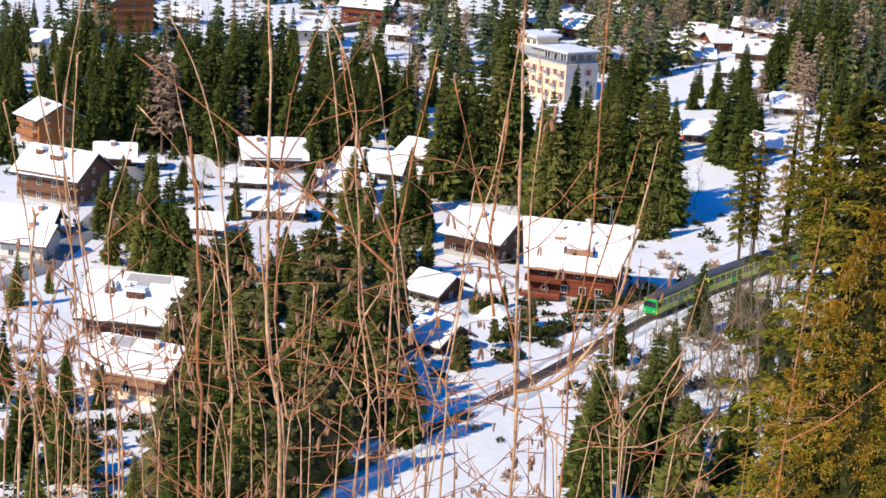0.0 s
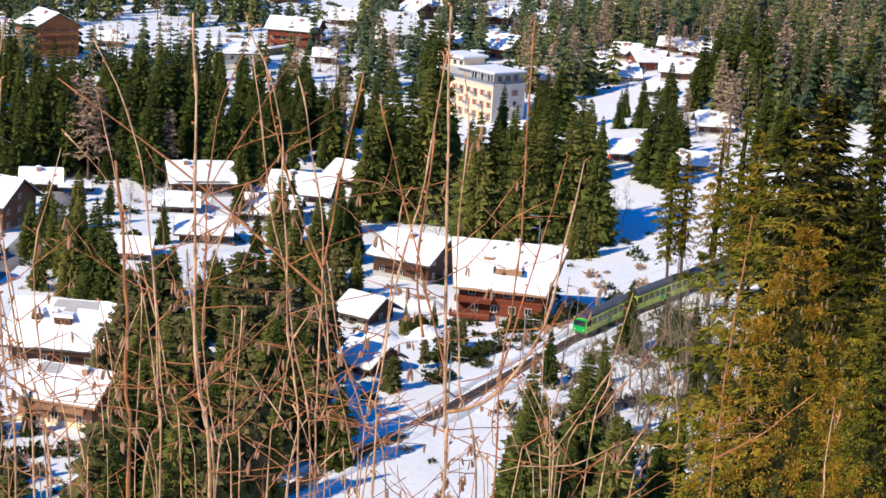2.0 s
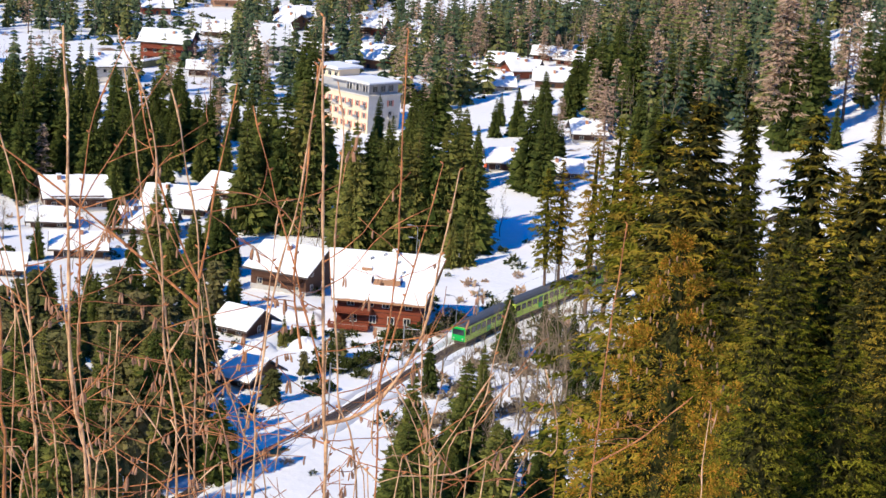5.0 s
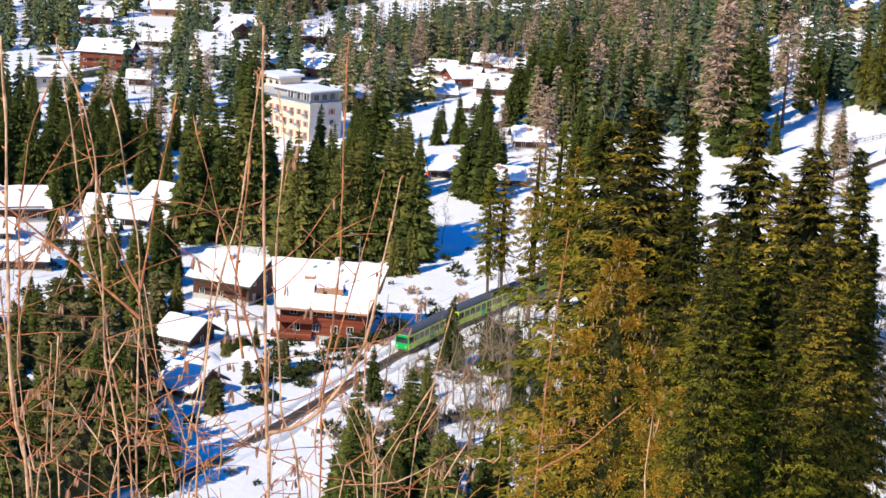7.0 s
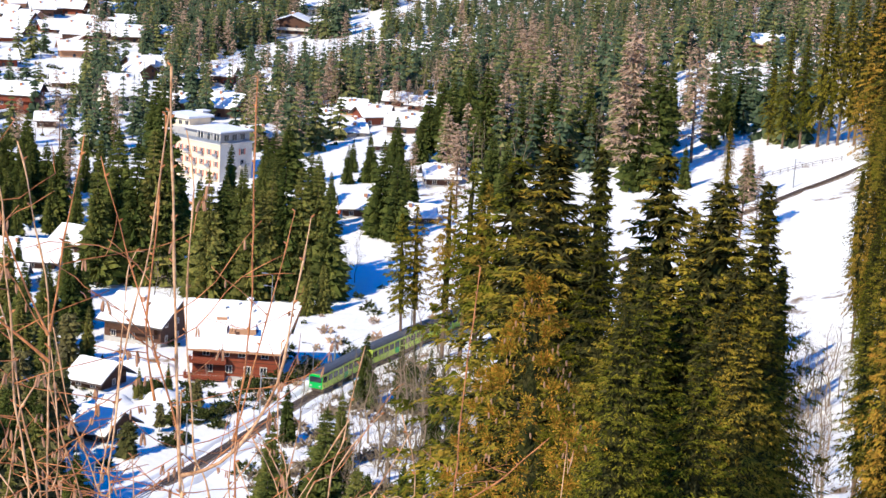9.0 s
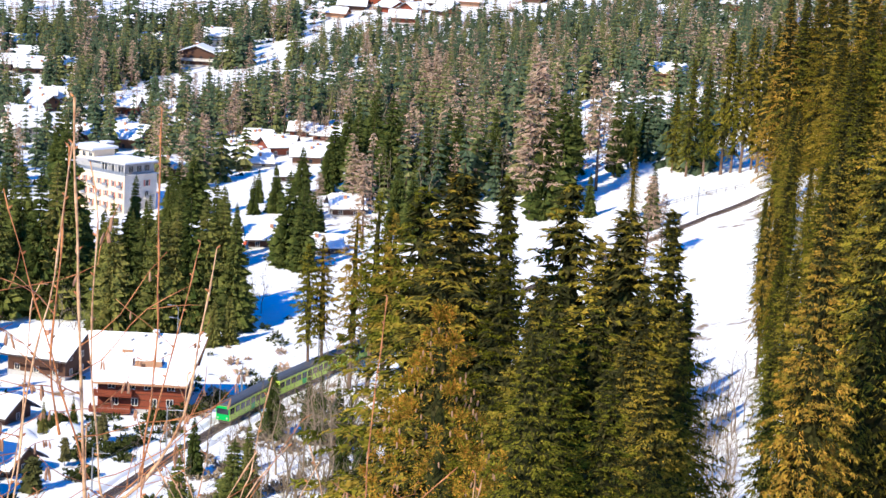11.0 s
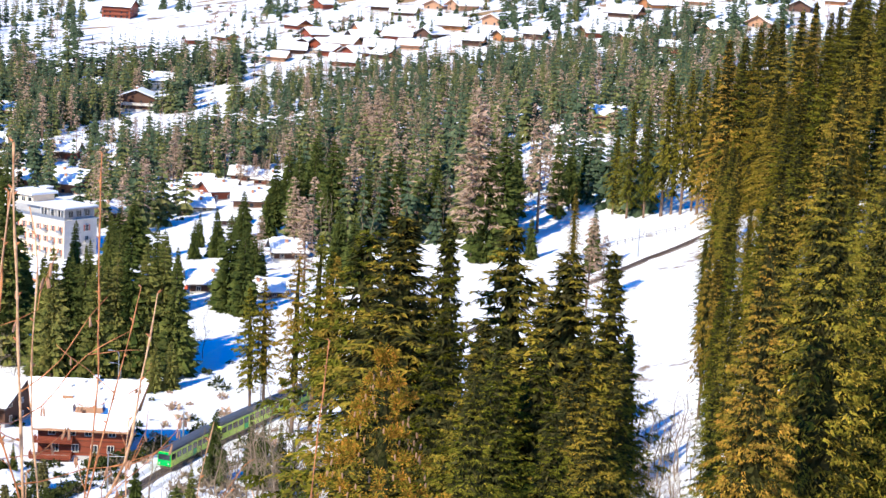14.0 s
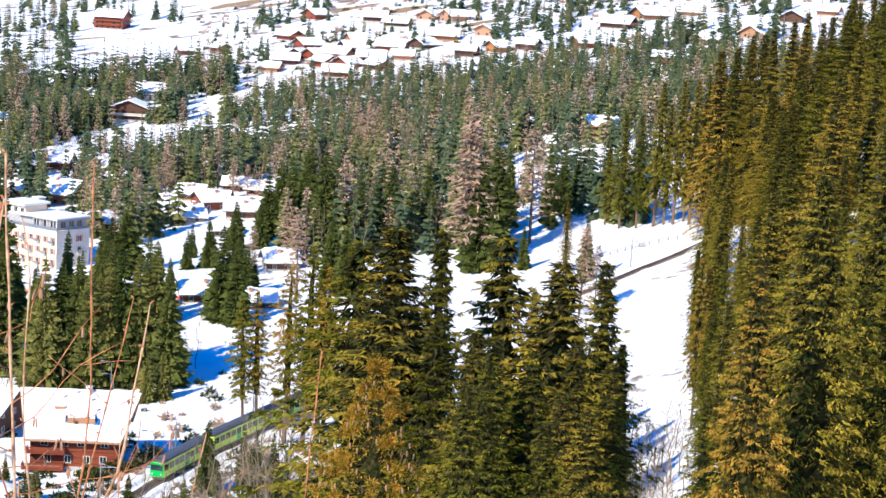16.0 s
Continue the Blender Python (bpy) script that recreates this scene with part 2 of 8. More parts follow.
# ---------- mesh helpers ----------
class Geo:
    """Vertices and faces of one mesh."""

    def __init__(self):
        self.v, self.f = [], []

    def add(self, verts, faces):
        n = len(self.v)
        self.v.extend(tuple(p) for p in verts)
        self.f.extend(tuple(n + i for i in face) for face in faces)
        return self

    def box(self, x0, y0, z0, x1, y1, z1):
        return self.add([(x0, y0, z0), (x1, y0, z0), (x1, y1, z0), (x0, y1, z0), (x0, y0, z1), (x1, y0, z1), (x1, y1, z1), (x0, y1, z1)],
                        [(3, 2, 1, 0), (4, 5, 6, 7), (0, 1, 5, 4), (1, 2, 6, 5), (2, 3, 7, 6), (3, 0, 4, 7)])

    def worn(self, x0, y0, z0, x1, y1, z1, c):
        """A box whose upper edges are cut by c."""
        return self.add([(x0, y0, z0), (x1, y0, z0), (x1, y1, z0), (x0, y1, z0), (x0, y0, z1 - c), (x1, y0, z1 - c), (x1, y1, z1 - c), (x0, y1, z1 - c),
                         (x0 + c, y0 + c, z1), (x1 - c, y0 + c, z1), (x1 - c, y1 - c, z1), (x0 + c, y1 - c, z1)],
                        [(3, 2, 1, 0), (0, 1, 5, 4), (1, 2, 6, 5), (2, 3, 7, 6), (3, 0, 4, 7), (4, 5, 9, 8), (5, 6, 10, 9), (6, 7, 11, 10), (7, 4, 8, 11), (8, 9, 10, 11)])

    def tube(self, pts, radii, sides=6, cap=True):
        pts = [Vector(p) for p in pts]
        rings = []
        for i, p in enumerate(pts):
            d = (pts[min(i + 1, len(pts) - 1)] - pts[max(i - 1, 0)]).normalized()
            a = d.cross(Vector((0.31, 0.93, 0.17))).normalized()
            b = d.cross(a)
            rings.append([p + (a * math.cos(k * math.tau / sides) + b * math.sin(k * math.tau / sides)) * radii[i] for k in range(sides)])
        faces = [(i * sides + k, i * sides + (k + 1) % sides, (i + 1) * sides + (k + 1) % sides, (i + 1) * sides + k) for i in range(len(pts) - 1) for k in range(sides)]
        if cap:
            faces.append(tuple(range((len(pts) - 1) * sides, len(pts) * sides)))
        return self.add([q for r in rings for q in r], faces)

    def mesh(self, name, mat, smooth=False):
        me = bpy.data.meshes.new(name)
        me.from_pydata(self.v, [], self.f)
        me.materials.append(mat)
        if smooth:
            me.polygons.foreach_set("use_smooth", [True] * len(me.polygons))
        me.update()
        return me


def part(name, geo, mat, parent, label="", smooth=False):
    ob = new(name, geo.mesh(name, mat, smooth) if isinstance(geo, Geo) else geo)
    ob.parent = parent
    return tagged(ob, label)


def thing(name, x, y, z, turn, label, category, group="", kind=""):
    ob = new(name)
    ob.matrix_basis = pose(x, y, z, 0, 0, turn)
    return tagged(ob, label, category, group, kind)


def swell(v, k):
    return k * np.logaddexp(0, v / k)


def ground(x, y):
    """The height of the land: a steep hillside under the camera, a valley floor, slopes that rise on the far side, and a wooded spur."""
    s = -0.55 * x + 0.83 * y
    hill = 90.4 - 0.6 * s
    floor = 110 * np.tanh(0.22 * swell(x - 70, 30) / 110) + 0.05 * swell(y - 700, 80)
    off, away = 0.931 * x - 0.363 * y, np.hypot(x, y)
    near, past = np.clip((away - 130) / 90, 0, 1), np.clip((away - 430) / 110, 0, 1)
    floor = floor + 70 * np.tanh(1.2 * swell(off - 8, 3.0) / 70) * near * near * (3 - 2 * near) * (1 - past * past * (3 - 2 * past))
    return float(9.0 * np.logaddexp(hill / 9.0, floor / 9.0)) if np.ndim(x) == 0 else 9.0 * np.logaddexp(hill / 9.0, floor / 9.0)


# ---------- the land ----------
def land():
    turns = np.concatenate([np.arange(-20, 40, 0.45), np.arange(40, 340, 6.0)])
    rings = np.concatenate([[0.4, 2, 4, 7, 11, 16, 22, 30, 40], np.arange(52, 220, 12), np.arange(220, 560, 4.5), np.arange(560, 1500, 9), [1700, 2000, 2500, 3200, 4500]])
    a, r = np.meshgrid(np.radians(turns), rings)
    x, y = r * np.sin(a), r * np.cos(a)
    z = ground(x, y)
    lumps = np.array([noise.noise(Vector((px * 0.09, py * 0.09, 0))) * 0.55 + noise.noise(Vector((px * 0.3, py * 0.3, 5))) * 0.22 for px, py in zip(x.ravel(), y.ravel())]).reshape(x.shape)
    z = z + lumps * np.clip((r - 60) / 100, 0, 1)
    n, m = x.shape
    verts = [(0.0, 0.0, ground(0.0, 0.0))] + list(zip(x.ravel().tolist(), y.ravel().tolist(), z.ravel().tolist()))
    faces = [(1 + i * m + (j + 1) % m, 1 + i * m + j, 1 + (i + 1) * m + j, 1 + (i + 1) * m + (j + 1) % m) for i in range(n - 1) for j in range(m)]
    faces += [(0, 1 + j, 1 + (j + 1) % m) for j in range(m)]
    ob = new("ground", Geo().add(verts, faces).mesh("ground", SNOW_GROUND, True))
    tagged(ob, "snow-covered valley floor and hillside with bare patches", "ground", kind="structure")


land()


def ribbon(name, pts, width, mat, lift, label, category, edge=0.0, skirt=1.0):
    """A strip that lies along the land; edge: how far its sides fall."""
    line = smooth_line(pts, 3.0)
    g, rows = Geo(), []
    for i, p in enumerate(line):
        d = (line[min(i + 1, len(line) - 1)] - line[max(i - 1, 0)]).normalized()
        n = Vector((d.y, -d.x))
        z = ground(p.x, p.y) + lift
        w = width / 2 * (1 + 0.06 * noise.noise(Vector((i * 0.7, width, 2))))
        rows.append([(p.x - n.x * (w + skirt), p.y - n.y * (w + skirt), z - 0.9 - edge), (p.x - n.x * w, p.y - n.y * w, z), (p.x + n.x * w, p.y + n.y * w, z), (p.x + n.x * (w + skirt), p.y + n.y * (w + skirt), z - 0.9 - edge)])
    g.add([q for r in rows for q in r], [(i * 4 + k, i * 4 + k + 1, i * 4 + k + 5, i * 4 + k + 4) for i in range(len(rows) - 1) for k in range(3)])
    ob = new(name, g.mesh(name, mat, True))
    return tagged(ob, label, category, kind="structure")


def smooth_line(pts, step):
    """Points about step metres apart on a smooth line through pts."""
    pts = [Vector(p) for p in pts]
    pts = [pts[0] * 2 - pts[1], *pts, pts[-1] * 2 - pts[-2]]
    out = []
    for i in range(1, len(pts) - 2):
        a, b, c, d = pts[i - 1:i + 3]
        n = max(2, int((c - b).length / step))
        for k in range(n):
            t = k / n
            out.append(0.5 * ((2 * b) + (c - a) * t + (2 * a - 5 * b + 4 * c - d) * t * t + (3 * b - a - 3 * c + d) * t ** 3))
    return out + [pts[-2]]


# ---------- trees ----------
def sprays(rng, root, way, length, count, size, flat, hang, fan=0.26, start=0.03):
    """Small bent leaf-shaped pieces along one limb, as arrays of three corners each."""
    clumps = max(2, min(count // 8, 16))
    t = np.clip((start + (1 - start) * rng.uniform(0.0, 1.0, clumps) ** 0.75)[rng.integers(0, clumps, count)] + rng.normal(0, 0.035, count), 0.02, 1.02)
    side = np.cross(way, (0, 0, 1.0))
    side /= np.linalg.norm(side) + 1e-9
    sag = -hang * length * (t ** 1.6) + 0.35 * hang * length * np.clip(t - 0.7, 0, 1)
    p = root + np.outer(t * length, way) + np.outer(sag, (0, 0, 1.0)) + rng.normal(0, 0.13, (count, 3)) * size * (1, 1, 0.6)
    lr = rng.choice([-1.0, 1.0], count)
    out = lr * rng.uniform(0, 1, count) * fan * length * (1.05 - 0.75 * t)
    p = p + np.outer(out, side) + np.outer(-0.45 * np.abs(out), (0, 0, 1.0))
    reach = size * rng.uniform(0.6, 1.35, count) * (1.15 - 0.55 * t)
    d = way * rng.uniform(0.25, 1.0, (count, 1)) + np.outer(lr * rng.uniform(0.3, 1.1, count), side) + rng.normal(0, 0.18, (count, 3)) + np.outer(rng.uniform(-flat, 0.15, count), (0, 0, 1.0))
    d /= np.linalg.norm(d, axis=1)[:, None]
    w = np.cross(d, rng.normal(0, 0.55, (count, 3)) + (0, 0, 1.0))
    w /= np.linalg.norm(w, axis=1)[:, None] + 1e-9
    wide = (reach * rng.uniform(0.14, 0.26, count))[:, None]
    r = reach[:, None]
    drop = np.array([0, 0, 1.0]) * (r * 0.12)
    return np.stack([p + w * wide, p + d * r - drop, p - w * wide], 1)


def leaf_mesh(name, quads, mat):
    n = len(quads)
    me = bpy.data.meshes.new(name)
    k = quads.shape[1]
    me.from_pydata(quads.reshape(-1, 3).tolist(), [], np.arange(k * n).reshape(n, k).tolist())
    me.materials.append(mat)
    return me


def trunk_geo(h, r, lean=0.0, sides=7):
    zs = [-2.0, 0, h * 0.02, h * 0.25, h * 0.5, h * 0.75, h * 0.97]
    rs = [r * 1.3, r * 1.25, r, r * 0.8, r * 0.55, r * 0.3, r * 0.04]
    return Geo().tube([(lean * (z / h) ** 2, 0, z) for z in zs], rs, sides)


def spruce_model(name, seed, h, spread, whorls, around, per, size, base, mat, hang=0.32, thin=0.0, from_z=None, core=0.3, flat=0.6, slope=0.40, shell=(12, 7), inner=0.0, cone=0.0):
    """A conifer at the origin: trunk, and limbs in uneven whorls round a heart painted dark as crown shade."""
    rng = np.random.default_rng(seed)
    top = new(name)
    part("trunk", trunk_geo(h, h * 0.0125), BARK, top, "grey-brown tapering trunk")
    z0 = h * base if from_z is None else from_z
    quads, dark = [], []

    def width(z):
        if cone:
            return spread * min(0.68, ((h - z + 0.15) / (h - z0)) ** cone)
        return spread * math.tanh(slope * (h - z + 0.3) / spread) * (1 - 0.12 * max(0.0, 1 - (z - z0) / (0.25 * h)))

    turn = rng.uniform(0, 6.28)
    bulge = rng.uniform(0, 6.28, 4)
    step = np.diff(np.concatenate([[0], np.cumsum(rng.uniform(0.55, 1.45, whorls) * np.linspace(1.35, 0.65, whorls))]))
    zs = z0 + (h * 0.985 - z0) * np.cumsum(step) / step.sum()
    for z in zs:
        f = (h - z) / (h - h * base)
        turn += rng.uniform(0.5, 2.5)
        strong = rng.uniform(0.84, 1.08)
        for i in range(around):
            a = turn + 6.283 * i / around + rng.normal(0, 0.25)
            if rng.random() < thin:
                continue
            length = width(z) * strong * rng.uniform(0.68, 1.16)
            length *= 1 + f * (0.16 * math.sin(a + bulge[0] + 5 * f) + 0.14 * math.sin(2 * a + bulge[1] - 9 * f))
            length = max(length, 0.03 * spread)
            lift = 0.50 - 0.95 * f + rng.normal(0, 0.14)
            way = np.array([math.cos(a), math.sin(a), lift])
            way /= np.linalg.norm(way)
            count = max(4, int(per * (0.25 + 0.75 * length / spread)))
            quads.append(sprays(rng, np.array([0, 0, z + rng.normal(0, 0.20) * h / 26]), way, length, count, size * (0.4 + 0.6 * length / spread), flat, hang * (0.4 + 0.6 * f), start=max(0.85 * core, 0.3 if inner else 0.0)))
            # Inner sprays, coloured dark for the shade between the boughs.
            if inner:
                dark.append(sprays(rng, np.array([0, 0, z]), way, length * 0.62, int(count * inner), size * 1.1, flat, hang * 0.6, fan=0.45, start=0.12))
    quads.append(sprays(rng, np.array([0, 0, h * 0.955]), np.array([0.02, 0.02, 1.0]), h * 0.045, 12 if per < 30 else 30, size * 0.4, 0.1, 0.0))
    green = sum(len(q) for q in quads)
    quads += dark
    # Ragged hull round the trunk, painted with the same crown shade.
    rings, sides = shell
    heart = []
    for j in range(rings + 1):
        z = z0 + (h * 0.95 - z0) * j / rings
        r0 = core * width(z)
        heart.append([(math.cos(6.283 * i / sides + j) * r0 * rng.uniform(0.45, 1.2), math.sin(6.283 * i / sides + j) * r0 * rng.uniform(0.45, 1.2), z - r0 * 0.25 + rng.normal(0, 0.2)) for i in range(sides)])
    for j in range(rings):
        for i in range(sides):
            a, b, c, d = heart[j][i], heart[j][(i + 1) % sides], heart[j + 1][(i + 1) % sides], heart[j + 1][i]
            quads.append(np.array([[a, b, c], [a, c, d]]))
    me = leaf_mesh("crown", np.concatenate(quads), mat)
    me.materials.append(SHADED_CORE)
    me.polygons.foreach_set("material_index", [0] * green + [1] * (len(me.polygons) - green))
    part("crown", me, mat, top, "dense drooping needle-covered branches")
    return top


def layered_model(name, seed, h, spread, whorls, around, mat, base=0.04, shape=0.8, tufts=0, size=1.2, broad=2.4):
    """A conifer at the origin whose drooping boughs lie in layers, each one folded along its middle; tufts: loose sprays on top of each bough."""
    rng = np.random.default_rng(seed)
    top = new(name)
    part("trunk", trunk_geo(h, h * 0.0125, sides=5), BARK, top, "grey-brown tapering trunk")
    rows, extra = [], []
    z0 = h * base
    lean = rng.uniform(0, 6.28, 3)
    for i in range(whorls):
        u = (i + rng.uniform(0, 0.7)) / whorls
        z = z0 + (h * 0.97 - z0) * u ** 0.92
        w = spread * ((h - z) / (h - z0)) ** shape * rng.uniform(0.82, 1.12)
        turn = rng.uniform(0, 6.28)
        for k in range(around):
            a = turn + 6.283 * k / around + rng.normal(0, 0.2)
            r = w * rng.uniform(0.66, 1.2) * (1 + 0.13 * math.sin(a + lean[0] + 4 * u) + 0.10 * math.sin(2 * a + lean[1] - 7 * u))
            c, t = np.array([math.cos(a), math.sin(a), 0.0]), np.array([-math.sin(a), math.cos(a), 0.0])
            up, wide, drop = np.array([0, 0, 1.0]), broad / around * r * rng.uniform(0.7, 1.2), rng.uniform(0.22, 0.55) * (0.5 + 0.5 * (1 - u))
            root, mid, tip = up * (z + 0.12 * r), c * r * 0.55 + up * (z - 0.02 * r), c * r + up * (z - drop * r)
            left, right = c * r * 0.62 + t * wide + up * (z - (drop + 0.12) * r), c * r * 0.62 - t * wide + up * (z - (drop + 0.12) * r)
            rows += [(root, left, mid), (mid, left, tip), (mid, tip, right), (root, mid, right)]
            if tufts:
                way = c + up * 0.05
                extra.append(sprays(rng, up * (z + 0.10 * r), way / np.linalg.norm(way), r * 1.04, tufts, size * (0.45 + 0.55 * r / spread), 0.9, drop, start=0.25))
    rows += [(np.array([0.25, 0, h * 0.92]), np.array([-0.2, 0.2, h * 0.92]), np.array([0, 0, h])), (np.array([-0.2, -0.2, h * 0.92]), np.array([0.2, 0.2, h * 0.92]), np.array([0, 0, h]))]
    me = leaf_mesh("crown", np.concatenate([np.array(rows)] + extra), mat)
    part("crown", me, mat, top, "layers of drooping needle-covered branches")
    return top


def limb_geo(g, rng, p, d, length, r, depth, sides=4):
    """A bare limb with forks."""
    pts, rad = [p], [r]
    q, w = Vector(p), Vector(d)
    for k in range(3):
        w = (w + Vector(rng.normal(0, 0.15, 3)) + Vector((0, 0, 0.07))).normalized()
        q = q + w * length / 3
        pts.append(q.copy())
        rad.append(r * (1 - 0.26 * (k + 1)) + 0.006)
    g.tube(pts, rad, sides if depth > 1 else 3, cap=False)
    if depth:
        for k in range(4):
            i = int(rng.integers(1, 4))
            side = Vector(rng.normal(0, 1, 3))
            side = (side - side.dot(w) * w).normalized()
            limb_geo(g, rng, pts[i], (w * 0.8 + side * 0.75).normalized(), length * rng.uniform(0.45, 0.7), rad[i] * 0.6, depth - 1, sides)


def bare_model(name, seed, h, depth=3, r=None, mat=None, count=13):
    rng = np.random.default_rng(seed)
    top = new(name)
    r = r or h * 0.011
    bend = [Vector((rng.normal(0, 0.012 * h) * k, rng.normal(0, 0.012 * h) * k, h * k / 5)) for k in range(6)]
    part("trunk", Geo().tube([Vector((0, 0, -2.0)), *bend], [r * 1.15, r * 1.1, r * 0.9, r * 0.7, r * 0.5, r * 0.3, 0.012], 6), mat or GREY_TWIG, top, "slender pale trunk")
    g = Geo()
    for k in range(count):
        u = 0.28 + 0.7 * k / count
        i = min(4, int(u * 5))
        p = bend[i].lerp(bend[i + 1], u * 5 - i)
        a = k * 2.4 + rng.uniform(0, 0.6)
        d = Vector((math.cos(a) * 0.8, math.sin(a) * 0.8, 0.85)).normalized()
        limb_geo(g, rng, p, d, h * 0.34 * (1.15 - u), r * 0.5 * (1.1 - u), depth - 1, 4)
    part("crown", g, mat or GREY_TWIG, top, "leafless fine branches")
    return top


def larch_model(name, seed, h, spread, limbs, per, wide=0.7):
    rng = np.random.default_rng(seed)
    top = new(name)
    quads = []
    g = trunk_geo(h, h * 0.0125)
    for i, z in enumerate(np.linspace(h * 0.22, h * 0.98, limbs)):
        a = i * 2.4 + rng.normal(0, 0.4)
        f = (h - z) / (h * 0.78)
        length = spread * f ** 0.7 * rng.uniform(0.5, 1.1) + 0.3
        way = np.array([math.cos(a), math.sin(a), 0.22 + rng.normal(0, 0.15)])
        way /= np.linalg.norm(way)
        if wide < 0.9:
            g.tube([(0, 0, z), tuple(np.array([0, 0, z]) + way * length * 0.6 - (0, 0, length * 0.06)), tuple(np.array([0, 0, z]) + way * length)], [0.05, 0.03, 0.012], 3, cap=False)
        q = sprays(rng, np.array([0, 0, z]), way, length, per, 1.0, 0.6, 0.15)
        mid = (q[:, 0] + q[:, 2]) / 2
        q[:, 0], q[:, 2] = mid + (q[:, 0] - mid) * wide, mid + (q[:, 2] - mid) * wide
        quads.append(q)
    part("trunk", g, BARK, top, "brown trunk with thin bare limbs")
    part("crown", leaf_mesh("crown", np.concatenate(quads), LARCH), LARCH, top, "leafless brown twigs")
    return top


MODELS = {}


def models():
    """The kinds of tree, each in a few shapes; all stand aside as patterns and are used as the first copies."""
    for k in range(4):
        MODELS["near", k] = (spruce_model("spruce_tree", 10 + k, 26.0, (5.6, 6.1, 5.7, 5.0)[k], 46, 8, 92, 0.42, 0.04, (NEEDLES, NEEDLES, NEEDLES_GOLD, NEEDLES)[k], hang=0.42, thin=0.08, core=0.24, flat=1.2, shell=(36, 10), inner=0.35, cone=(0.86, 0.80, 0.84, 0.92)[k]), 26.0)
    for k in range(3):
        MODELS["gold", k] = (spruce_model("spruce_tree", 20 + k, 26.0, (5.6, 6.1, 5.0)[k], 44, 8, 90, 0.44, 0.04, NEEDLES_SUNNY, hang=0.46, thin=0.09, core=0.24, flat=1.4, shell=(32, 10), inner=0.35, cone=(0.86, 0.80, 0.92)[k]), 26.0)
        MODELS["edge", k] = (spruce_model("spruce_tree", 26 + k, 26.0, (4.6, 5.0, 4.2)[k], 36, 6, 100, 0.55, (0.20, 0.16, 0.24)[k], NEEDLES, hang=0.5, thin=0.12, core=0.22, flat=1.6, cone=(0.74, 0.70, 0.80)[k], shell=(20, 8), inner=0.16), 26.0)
        MODELS["pine", k] = (layered_model("pine_tree", 40 + k, 16.0, (4.6, 5.4, 4.0)[k], 13, 8, NEEDLES_PINE, (0.18, 0.12, 0.22)[k], (0.36, 0.32, 0.42)[k], 14, 1.0), 16.0)
    for k in range(5):
        MODELS["mid", k] = (layered_model("spruce_tree", 30 + k, 25.0, (4.3, 4.8, 3.9, 4.5, 3.6)[k], 34, 11, NEEDLES_MID, (0.05, 0.04, 0.07, 0.03, 0.10)[k], (0.72, 0.66, 0.75, 0.70, 0.80)[k], 10, 0.85, 1.7), 25.0)
    for k in range(4):
        MODELS["far", k] = (layered_model("spruce_tree", 50 + k, 24.0, (4.4, 5.2, 3.9, 4.7)[k], 13, 6, NEEDLES_FAR, 0.04, (0.75, 0.70, 0.82, 0.66)[k]), 24.0)
        MODELS["farolive", k] = (layered_model("spruce_tree", 55 + k, 24.0, (4.3, 5.0, 3.8, 4.6)[k], 13, 6, NEEDLES_OLIVE, 0.04, (0.75, 0.70, 0.82, 0.66)[k]), 24.0)
    for k in range(2):
        MODELS["ragged", k] = (spruce_model("spruce_tree", 60 + k, 28.0, 4.3, 28, 6, 50, 0.95, 0.30, NEEDLES, thin=0.22, core=0.18, slope=0.42, shell=(12, 7)), 28.0)
        MODELS["larch", k] = (larch_model("larch_tree", 70 + k, 22.0, 4.2 + k, 56, 26), 22.0)
        MODELS["bare", k] = (bare_model("bare_tree", 80 + k, 14.0, count=10), 14.0)
    MODELS["larchfar", 0] = (larch_model("larch_tree", 77, 22.0, 5.6, 32, 12, 1.2), 22.0)
    MODELS["thin", 0] = (bare_model("bare_tree", 84, 14.0, 2, count=7), 14.0)
    MODELS["scrub", 0] = (bare_model("bare_shrub", 90, 6.0, 2, 0.045, count=7), 6.0)
    MODELS["coned", 0] = (coned_spruce(), 16.0)


